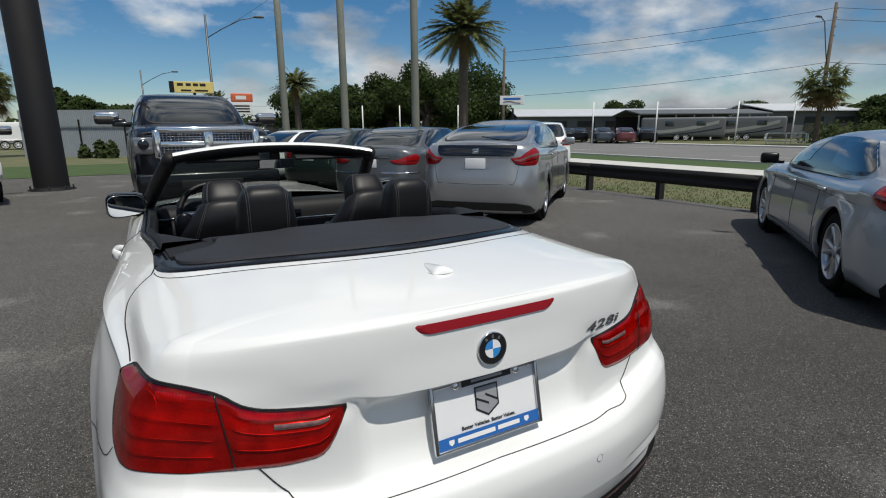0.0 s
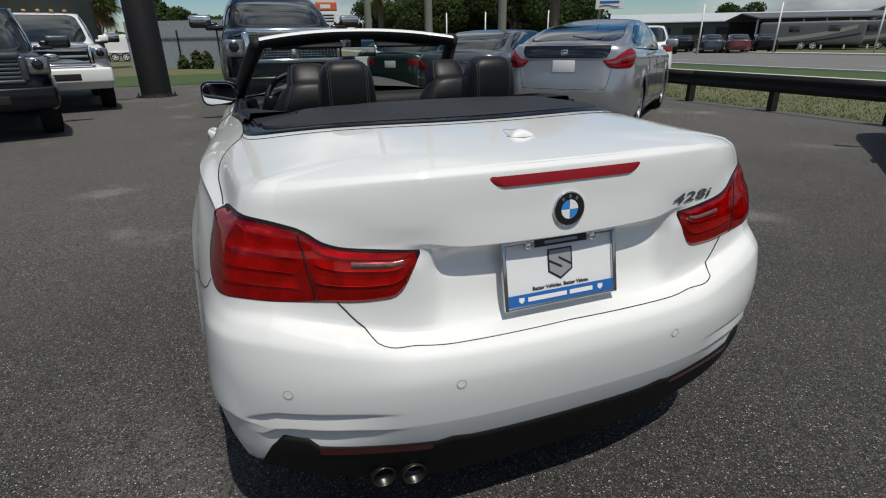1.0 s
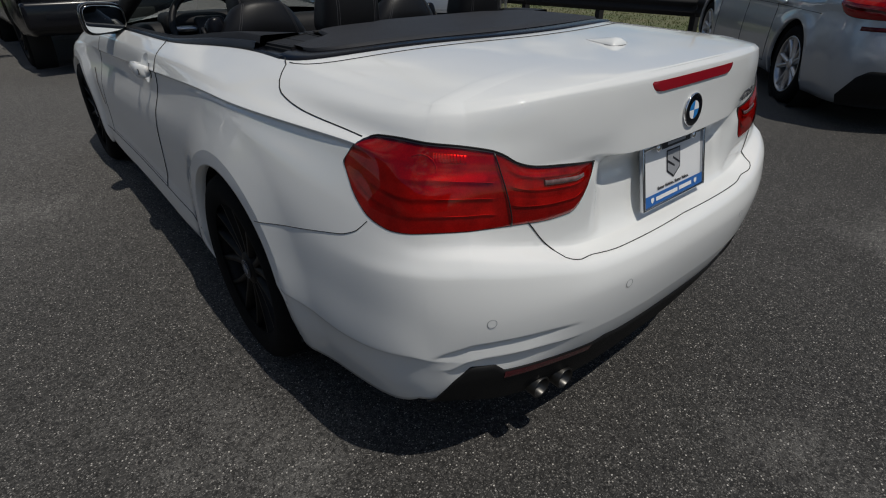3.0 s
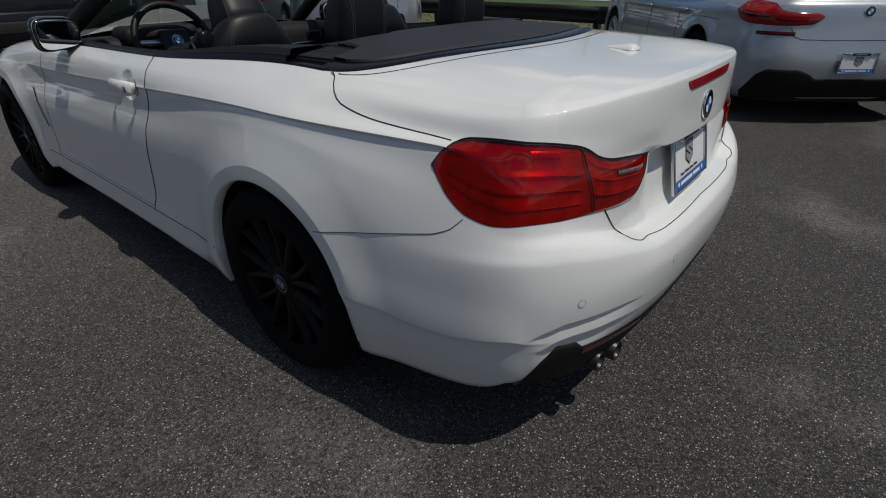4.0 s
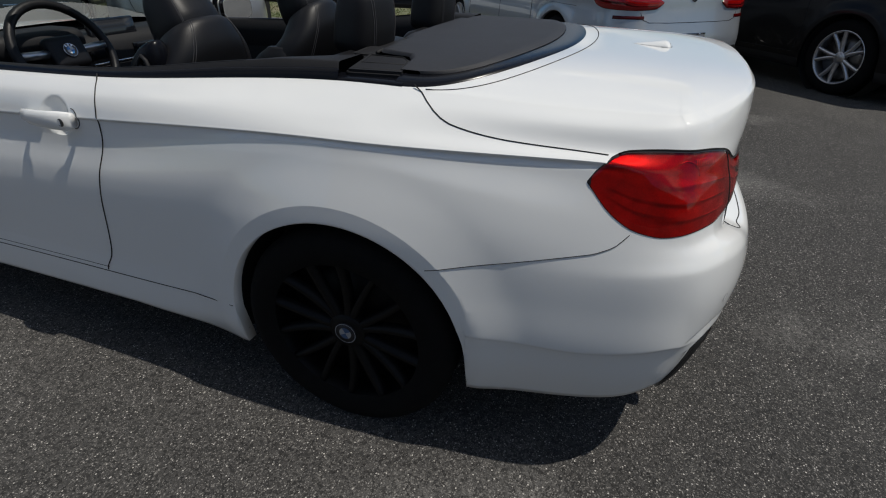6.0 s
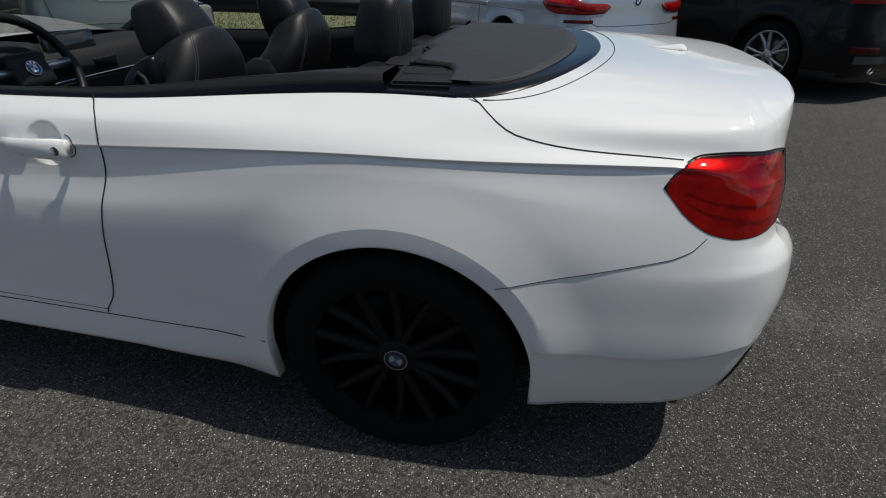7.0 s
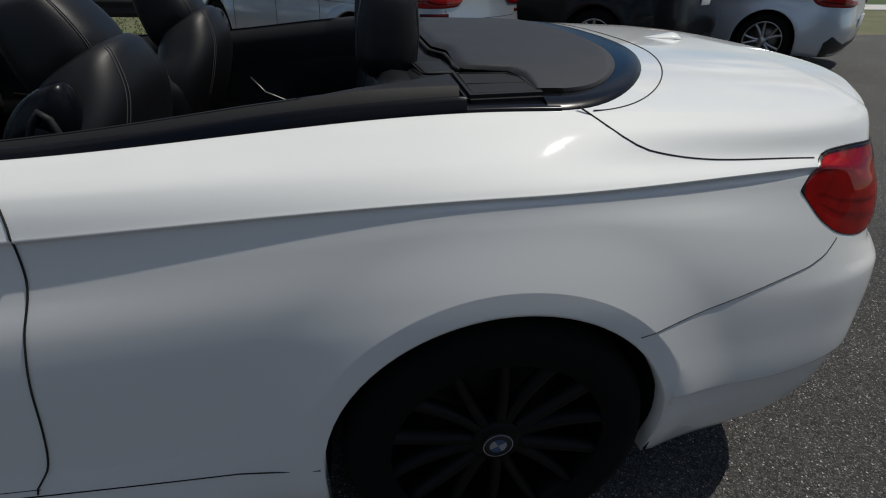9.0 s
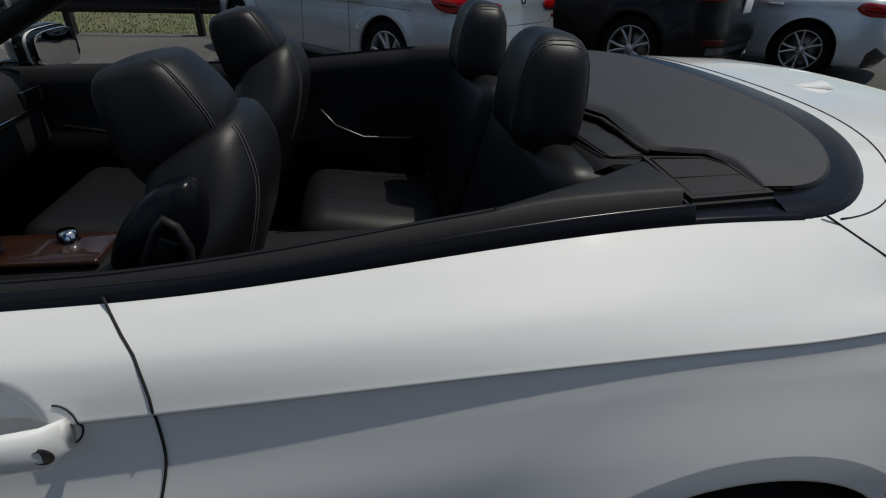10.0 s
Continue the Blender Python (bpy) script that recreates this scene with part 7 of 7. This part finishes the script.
part("post", boxed(0.1, 0.05, 1.6, 0.2, 0.2, 3.2), DARK_STEEL, sg_, smooth=False)
part("board", boxed(0, 0, 4.0, 2.25, 0.2, 0.82, 0.03), SIGN_WHITE, sg_, smooth=False)
part("wave_mark", tube([(-0.8 + 1.6 * t, -0.115, 3.82 + 0.08 * math.sin(5 * t)) for t in np.linspace(0, 1, 12)], 0.03, 5), INK_BLACK, sg_)
part("lettering_bar", boxed(0, -0.105, 4.12, 1.6, 0.01, 0.2), PLATE_BLUE, sg_, smooth=False)

# ---- fence, trailer ----
FENCE = mat("grey_fence_panel", (0.26, 0.29, 0.32), 0.6, vary=0.3, scale=2)
fx0, fy0 = ahead(-0.80, 31)
fx1, fy1 = ahead(-0.40, 31)
fence = thing("metal_fence", pose(fx0, fy0, 0, 0, 0, math.degrees(math.atan2(fy1 - fy0, fx1 - fx0))), "pale grey corrugated metal fence with dark posts", "fence")
flen = math.hypot(fx1 - fx0, fy1 - fy0)
for k in range(14):
    w = flen / 14
    rows = [[(k * w + w * t, 0.03 * (int(t * 16) % 2), z) for t in np.linspace(0, 1, 33)] for z in (-0.1, 2.65)]
    part("fence_panel", grid(rows), FENCE, fence, smooth=False).modifiers.new("thick", "SOLIDIFY").thickness = 0.01
    if k % 3 == 1:
        part("fence_post", boxed(k * w, -0.08, 1.0, 0.07, 0.07, 2.2, 0.005), DARK_STEEL, fence, smooth=False)
part("fence_rail", boxed(flen / 2, -0.05, 1.75, flen, 0.05, 0.06), FENCE, fence, smooth=False)
tx, ty = ahead(-0.84, 44)
tr = thing("cargo_trailer", pose(tx, ty, 0, 0, 0, facing(tx, ty)), "white enclosed cargo trailer with tandem wheels", "trailer")
part("body", rounded(-1.0, 1.1, 1.35, 6.2, 2.2, 1.75, 0.08, 2), WHITE, tr)
part("skirt", boxed(-1.0, 1.1, 0.46, 6.1, 2.1, 0.08), BLACK_PLASTIC, tr, smooth=False)
for k in (0.2, 1.05):
    wv = wheel(tr, 0.001, 0.0, 0.34, 0.2, PLATE_WHITE, disc=False)
    wv.location = (k, 0.05, 0.34)
    wv.rotation_euler = (0, 0, radians(-90))
part("mudguard", boxed(0.62, 0.0, 0.74, 1.75, 0.25, 0.06, 0.02), ALLOY, tr)
sheet("grass_island", -16, 19.6, 1.5, 26.5, 0.012, GREEN_GRASS, "green grass island at the back of the lot")

# ---- planting ----
BARK = mat("palm_bark", (0.12, 0.095, 0.075), 0.95, vary=0.8, scale=6, bump=0.6, bump_scale=25)
FROND = leaf_mat("palm_frond", (0.17, 0.185, 0.07), (0.085, 0.10, 0.04), 3.0)
DEAD_FROND = leaf_mat("dry_frond", (0.24, 0.17, 0.08), (0.13, 0.09, 0.04), 3.0)
LEAF = leaf_mat("oak_leaf", (0.060, 0.090, 0.026), (0.034, 0.054, 0.018), 0.4)
SHRUB = leaf_mat("shrub_leaf", (0.08, 0.105, 0.04), (0.045, 0.06, 0.022), 1.5)


def frond(rng, length, az, el, droop, width, leaflets=34):
    """A feather-shaped leaf as loose leaflets along a bending rib."""
    v, f = [], []
    d0 = Vector((math.cos(az) * math.cos(el), math.sin(az) * math.cos(el), math.sin(el)))
    side = Vector((-math.sin(az), math.cos(az), 0))
    for k in range(leaflets):
        t = 0.12 + 0.88 * k / (leaflets - 1)
        p = d0 * length * t - Vector((0, 0, droop * length * t * t))
        tan = (d0 - Vector((0, 0, 2 * droop * t))).normalized()
        ll = width * (math.sin(math.pi * min(1, 0.12 + 0.86 * t)) * 0.9 + 0.1)
        for sg in (-1, 1):
            tip = p + (side * sg * 0.8 + tan * 0.75 + Vector((0, 0, rng.uniform(-0.5, 0.1)))).normalized() * ll * rng.uniform(0.8, 1.1)
            wd = tan * length * 0.020
            n = len(v)
            v += [tuple(p - wd), tuple(p + wd), tuple(tip)]
            f.append((n, n + 1, n + 2))
    return v, f


def merge(parts):
    v, f = [], []
    for pv, pf in parts:
        n = len(v)
        v += pv
        f += [tuple(i + n for i in q) for q in pf]
    return v, f


def palm(x, y, h, r, fronds, seed, label, dead=8, trunk=0.24):
    rng = random.Random(seed)
    ob = thing("palm_tree", pose(x, y, 0, 0, 0, rng.uniform(0, 360)), label, "palm tree")
    prof = []
    for k in range(int(h * 5) + 1):
        z = k / 5
        prof.append((trunk * (1.15 - 0.25 * min(1, z / h)) * (1.0 + 0.05 * (k % 2)), z - 0.1))
    prof += [(trunk * 1.35, h - 0.35), (trunk * 0.9, h + 0.15), (0.0, h + 0.2)]
    part("trunk", lathe(prof, 14, "z"), BARK, ob)
    crown = []
    for k in range(fronds):
        el = math.asin(rng.uniform(-0.35, 0.98))
        fv, ff = frond(rng, r * rng.uniform(0.85, 1.12), rng.uniform(0, math.tau), el, rng.uniform(0.22, 0.42), r * 0.20)
        crown.append(([(a, b, c + h + 0.05) for a, b, c in fv], ff))
    part("crown", merge(crown), FROND, ob, "green feathery crown", smooth=False)
    skirt = []
    for k in range(dead):
        fv, ff = frond(rng, r * 0.6, rng.uniform(0, math.tau), rng.uniform(-1.3, -0.7), 0.25, r * 0.16, 14)
        skirt.append(([(a, b, c + h - 0.1) for a, b, c in fv], ff))
    part("dry_skirt", merge(skirt), DEAD_FROND, ob, "dry brown hanging fronds", smooth=False)
    return ob


def fan_palm(x, y, h, r, seed, label, count=46):
    rng = random.Random(seed)
    ob = thing("cabbage_palm", pose(x, y, 0), label, "palm tree")
    part("trunk", lathe([(0.24, -0.1), (0.2, 0.5), (0.19, h * 0.7), (0.26, h * 0.9), (0.2, h), (0.0, h + 0.1)], 14, "z"), BARK, ob)
    quads, dry = [], []
    for k in range(count):
        low = k > count * 0.72
        az = rng.uniform(0, math.tau)
        el = rng.uniform(-1.1, -0.35) if low else math.asin(rng.uniform(-0.45, 0.98))
        d = Vector((math.cos(az) * math.cos(el), math.sin(az) * math.cos(el), math.sin(el)))
        c = Vector((0, 0, h)) + d * r * rng.uniform(0.25, 0.72)
        s1 = d.cross(Vector((0, 0, 1))).normalized()
        v, f = [], []
        for j in range(11):
            a = (j - 5) / 5 * 1.6
            tip = c + (d * math.cos(a) + s1 * math.sin(a)).normalized() * r * 0.42 * rng.uniform(0.85, 1.1) - Vector((0, 0, 0.12 * r * abs(math.sin(a)) + 0.08 * r))
            b0 = c + (d * math.cos(a - 0.25) + s1 * math.sin(a - 0.25)) * r * 0.14
            b1 = c + (d * math.cos(a + 0.25) + s1 * math.sin(a + 0.25)) * r * 0.14
            n = len(v)
            v += [tuple(b0), tuple(b1), tuple(tip)]
            f.append((n, n + 1, n + 2))
        (dry if low else quads).append((v, f))
    part("crown", merge(quads), FROND, ob, "", smooth=False)
    part("dry_skirt", merge(dry), DEAD_FROND, ob, "", smooth=False)
    return ob


x, y = ahead(0.040, 32)
palm(x, y, 7.0, 2.7, 110, 3, "tall date palm with a full feathery crown", 14, 0.27)
x, y = ahead(-0.272, 58)
palm(x, y, 6.2, 2.6, 90, 5, "date palm standing far across the road", 12, 0.3)
x, y = ahead(-0.425, 62)
palm(x, y, 4.4, 2.3, 80, 8, "date palm partly hidden behind a parked truck", 8, 0.25)
x, y = ahead(0.711, 42)
fan_palm(x, y, 4.5, 2.2, 11, "cabbage palm beside the utility pole across the road", 130)
x, y = ahead(-0.86, 31)
fan_palm(x, y, 4.1, 2.1, 12, "cabbage palm with a dry brown skirt behind the fence", 120)


def leaf_cloud(rng, blobs, per, size):
    """Small leaf clumps scattered over lumpy limbs, with gaps."""
    v, f = [], []
    for cx, cy, cz, rx, ry, rz in blobs:
        for k in range(per):
            d = Vector((rng.gauss(0, 1), rng.gauss(0, 1), rng.gauss(0, 1))).normalized()
            q = rng.uniform(0.55, 1.06)
            p = Vector((cx + d.x * rx * q, cy + d.y * ry * q, cz + d.z * rz * q))
            a = Vector((rng.gauss(0, 1), rng.gauss(0, 1), rng.gauss(0, 1))).normalized() * size * rng.uniform(0.5, 1.2)
            b = a.cross(d + Vector((0.1, 0.2, 0.1))).normalized() * size * rng.uniform(0.4, 0.9)
            n = len(v)
            v += [tuple(p - a), tuple(p - b), tuple(p + a), tuple(p + b)]
            f.append((n, n + 1, n + 2, n + 3))
    return v, f


def oak(x, y, h, w, seed, label, per=620, size=0.24):
    rng = random.Random(seed)
    ob = thing("oak_tree", pose(x, y, 0, 0, 0, 0), label, "tree", "oaks across the road")
    limbs = [tube([(0, 0, -0.1), (0.1, 0.05, h * 0.25), (0.0, 0.1, h * 0.5)], [w * 0.07, w * 0.05, w * 0.03], 8)]
    blobs = []
    for k in range(30):
        a, rr = rng.uniform(0, math.tau), w * 0.5 * math.sqrt(rng.uniform(0.02, 1.0)) * 0.85
        z = h * (0.20 + 0.62 * rng.random() * (1 - 0.55 * (rr / (w * 0.5)) ** 2))
        blobs.append((math.cos(a) * rr, math.sin(a) * rr, z, w * 0.17, w * 0.17, h * 0.15))
        if k < 9:
            limbs.append(tube([(0, 0, h * 0.28), (math.cos(a) * rr * 0.5, math.sin(a) * rr * 0.5, z * 0.75), (math.cos(a) * rr, math.sin(a) * rr, z)], [w * 0.03, w * 0.02, w * 0.008], 6))
    part("trunk", merge(limbs), BARK, ob)
    part("crown", leaf_cloud(rng, blobs, per, size), LEAF, ob, "", smooth=False)
    return ob


for k, (px, d, h, w) in enumerate(((-0.19, 78, 9.5, 11), (-0.10, 84, 11.0, 12), (-0.03, 80, 12.0, 13), (0.04, 84, 13.0, 14), (-0.245, 92, 10.0, 13), (-0.70, 52, 6.0, 6), (-0.63, 56, 5.2, 6.5), (-0.57, 60, 4.8, 6), (0.345, 110, 8.0, 11), (0.60, 105, 7.5, 12), (0.80, 70, 5.5, 9), (0.86, 64, 6.0, 8), (-0.51, 90, 6.0, 9))):
    x, y = ahead(px, d)
    oak(x, y, h, w, 20 + k, "broad dark green oak with a dense uneven crown")

# far woods and hedge
rng = random.Random(77)
blobs = []
for k in range(150):
    px, d = rng.uniform(-1.2, 1.5), rng.uniform(120, 170)
    x, y = ahead(px, d)
    hh = rng.uniform(3.0, 5.5)
    blobs.append((x, y, hh * 0.5, 5.0, 5.0, hh * 0.62))
solid("far_woods", leaf_cloud(rng, blobs, 120, 0.8), LEAF, "distant belt of dark green trees", "trees", kind="stuff")
blobs = []
for k in range(60):
    x, y = ahead(rng.uniform(-0.30, 0.06), rng.uniform(52, 58))
    blobs.append((x, y, 0.7, 1.2, 1.2, 0.9))
for k in range(26):
    x, y = ahead(rng.uniform(0.70, 0.98), rng.uniform(44, 50))
    blobs.append((x, y, 0.6, 1.3, 1.3, rng.uniform(0.7, 1.5)))
for k in range(5):
    x, y = ahead(rng.uniform(-0.70, -0.62), 29.5)
    blobs.append((x, y, 0.15, 0.3, 0.3, rng.uniform(0.3, 0.9)))
solid("hedges", leaf_cloud(rng, blobs, 150, 0.18), SHRUB, "low scrubby hedges beside road and fence", "hedge", kind="stuff")

# grass blades near the rail
rng = random.Random(5)
v, f = [], []
for k in range(26000):
    x, y = 8.45 + 6.5 * rng.random() ** 1.5, rng.uniform(-3, 24)
    hgt, a = rng.uniform(0.0, 0.024), rng.uniform(0, math.tau)
    dx, dy = math.cos(a) * 0.012, math.sin(a) * 0.012
    n = len(v)
    v += [(x - dx, y - dy, -0.025), (x + dx, y + dy, -0.025), (x + rng.uniform(-0.03, 0.03), y + rng.uniform(-0.03, 0.03), hgt)]
    f.append((n, n + 1, n + 2))
solid("verge_grass", (v, f), leaf_mat("dry_grass_blades", (0.085, 0.115, 0.035), (0.14, 0.13, 0.06), 0.9), "short yellow-green grass blades along the rail", "grass", kind="stuff")

# ---- buildings across the road ----
METAL_ROOF = mat("white_metal_roof", (0.62, 0.64, 0.66), 0.5, metal=0.2, vary=0.3, scale=0.8)
METAL_WALL = mat("blue_grey_metal_wall", (0.11, 0.12, 0.125), 0.6, vary=0.3, scale=0.8)
DARK_WALL = mat("dark_open_bay", (0.03, 0.03, 0.03), 0.8, vary=0.4, scale=1)


def shed(px0, px1, depth, wall_h, ridge_h, deep, label, wall, roofm, bays=6, open_front=False):
    x0, y0 = ahead(px0, depth)
    x1, y1 = ahead(px1, depth)
    w = math.hypot(x1 - x0, y1 - y0)
    ob = thing("shed_building", pose(x0, y0, 0, 0, 0, math.degrees(math.atan2(y1 - y0, x1 - x0))), label, "building")
    if not open_front:
        part("wall", boxed(w / 2, deep / 2, wall_h / 2 - 0.05, w - 0.4, deep - 0.4, wall_h, 0.02), wall, ob, smooth=False)
    else:
        part("wall", boxed(w / 2, deep - 0.3, wall_h / 2 - 0.05, w - 0.4, 0.2, wall_h), DARK_WALL, ob, smooth=False)
        for k in range(bays + 1):
            part("post", boxed(0.2 + (w - 0.4) * k / bays, 0.2, wall_h / 2 - 0.05, 0.14, 0.14, wall_h), SIGN_WHITE, ob, smooth=False)
    v = [(0, -0.4, wall_h), (w, -0.4, wall_h), (w, deep / 2, ridge_h), (0, deep / 2, ridge_h), (0, deep + 0.4, wall_h), (w, deep + 0.4, wall_h)]
    v += [(a, b, c + 0.12) for a, b, c in v]
    part("roof", (v, [(6, 7, 8, 9), (9, 8, 11, 10), (0, 3, 2, 1), (3, 4, 5, 2), (0, 1, 7, 6), (4, 10, 11, 5), (0, 6, 9, 3), (3, 9, 10, 4), (1, 2, 8, 7), (2, 5, 11, 8)]), roofm, ob, smooth=False)
    if not open_front:
        for k in range(bays):
            xx = w * (k + 0.5) / bays
            wd = part("bay_door", boxed(xx, 0.17, wall_h * 0.42 - 0.05, w / bays * 0.62, 0.08, wall_h * 0.78, 0.01), DARK_WALL, ob, smooth=False)
    return ob


shed(0.14, 0.62, 75, 3.0, 4.2, 16, "long metal shed with a white roof across the road", METAL_WALL, METAL_ROOF, 9)
shed(0.37, 0.62, 62, 2.9, 3.5, 9, "open carport with white posts and a flat metal roof", METAL_WALL, METAL_WALL, 7, True)
shed(0.62, 1.02, 66, 3.3, 4.4, 14, "low grey metal building with a pale roof", METAL_WALL, METAL_ROOF, 7)
shed(1.05, 1.9, 70, 3.2, 4.4, 14, "low grey metal building farther along the road", METAL_WALL, METAL_ROOF, 8)
shed(-0.34, -0.20, 105, 3.5, 4.8, 12, "distant pale building beyond the trees", METAL_WALL, METAL_ROOF, 4)
for px, d in ((0.285, 46), (0.405, 46), (0.558, 46), (0.665, 46), (-0.15, 50), (-0.08, 50), (0.03, 50)):
    x, y = ahead(px, d)
    solid("sign_post", tube([(0, 0, -0.1), (0, 0, 3.6)], 0.06, 8), SIGN_WHITE, "thin white post standing on the far verge", "post", pose(x, y, 0), smooth=True, group="white posts")
# looped handrail by the far footpath
x, y = ahead(0.655, 43)
rl = thing("handrail", pose(x, y, 0, 0, 0, facing(x, y)), "white looped tube handrail on the far verge", "railing")
part("loop", tube([(a * 1.5, 0, b) for a, b in ((-1, 0.5), (-0.97, 0.8), (-0.85, 0.9), (0.85, 0.9), (0.97, 0.8), (1, 0.5), (0.97, 0.32), (0.85, 0.25), (-0.85, 0.25), (-0.97, 0.32))], 0.035, 6, closed=True), SIGN_WHITE, rl)
for a in (-0.9, 0.0, 0.9):
    part("rail_leg", tube([(a * 1.5, 0, -0.1), (a * 1.5, 0, 0.9)], 0.03, 6), SIGN_WHITE, rl)

# caravans and cars parked across the road
TRAILER_GREY = mat("grey_trailer_panel", (0.13, 0.135, 0.14), 0.4, vary=0.3, scale=1)
CREAM = mat("cream_panel", (0.33, 0.33, 0.31), 0.4, vary=0.2, scale=1)
for px, d, L_ in ((0.455, 58, 8.5), (0.57, 57, 8.0)):
    x, y = ahead(px, d)
    cv = thing("travel_trailer", pose(x, y, 0, 0, 0, facing(x, y)), "grey travel trailer with a swept dark stripe", "trailer", "trailers across the road")
    part("body", rounded(0, 1.2, 1.45, L_, 2.4, 2.1, 0.25, 3), TRAILER_GREY, cv)
    part("stripe", slab([[(-L_ * 0.48 + L_ * 0.9 * t, -0.012, 0.7 + 1.1 * t * t + k) for k in (0.0, 0.35)] for t in np.linspace(0, 1, 12)], (0, 0.03, 0)), CREAM, cv, smooth=False)
    part("stripe", slab([[(-L_ * 0.40 + L_ * 0.86 * t, -0.012, 0.5 + 0.8 * t * t + k) for k in (0.0, 0.12)] for t in np.linspace(0, 1, 12)], (0, 0.03, 0)), INK_BLACK, cv, smooth=False)
    for k in (-0.15, 0.22):
        part("window", boxed(L_ * k, -0.01, 1.85, 0.9, 0.04, 0.5, 0.02), GLASS_DARK, cv)
    for k in (-0.05, 0.05):
        wv = wheel(cv, 0.001, 0.0, 0.36, 0.22, PLATE_WHITE, disc=False)
        wv.location = (L_ * k * 1.1, 0.05, 0.36)
        wv.rotation_euler = (0, 0, radians(-90))
RED_PAINT = mat("red_paint", (0.10, 0.008, 0.010), 0.3, coat=1.0, vary=0.1, scale=2)
far_cars = ((0.355, 51, RED_PAINT, "dark red saloon parked across the road"), (0.215, 56, GUNMETAL, "dark saloon parked across the road"), (0.27, 56, BLACK_PAINT, "black saloon parked across the road"), (-0.33, 52, WHITE, "white saloon parked across the road"), (-0.20, 62, GUNMETAL, "dark grey saloon parked beyond the trees"), (-0.05, 62, SILVER, "silver saloon parked beyond the trees"),
            (0.315, 52, GUNMETAL, "dark blue-grey saloon parked across the road"), (0.395, 52, BLACK_PAINT, "black saloon parked beside the carport"), (0.245, 51, BLACK_PAINT, "black saloon parked by the white post"), (0.175, 53, GUNMETAL, "grey saloon parked beside the sign"), (-0.12, 60, BLACK_PAINT, "black saloon parked in front of the oaks"), (-0.27, 56, WHITE, "white saloon parked under the palm"))
for px, d, paint, lab in far_cars:
    x, y = ahead(px, d)
    vehicle("sedan_car", lab, "car", place(x - 2, y - 1.5, 20 + 60 * abs(px)), 4.6, 1.8, 2.7, 0.95, 0.32, paint, 0.95, 1.45, 0.93, 1.0, 0.6, 1.2, 0.5, 3.5, 1.3, 2.6, ALLOY, group="cars across the road")
# car beyond the crossover
ob, sh = vehicle("suv_car", "white sport utility vehicle waiting beyond the silver crossover", "car", place(9.9, 11.6, 35), 4.6, 1.85, 2.7, 0.95, 0.36, WHITE, 1.1, 1.62, 1.08, 1.12, 0.25, 1.1, 0.2, 3.5, 0.7, 2.7, ALLOY, group=CAR_ROW)
patch(sh, ob, "tail_lamp", RED_TAIL, sh.s_back(0.6), sh.s_side(0.32), 0.90, 1.08, 0.012, label="red tail lamp")
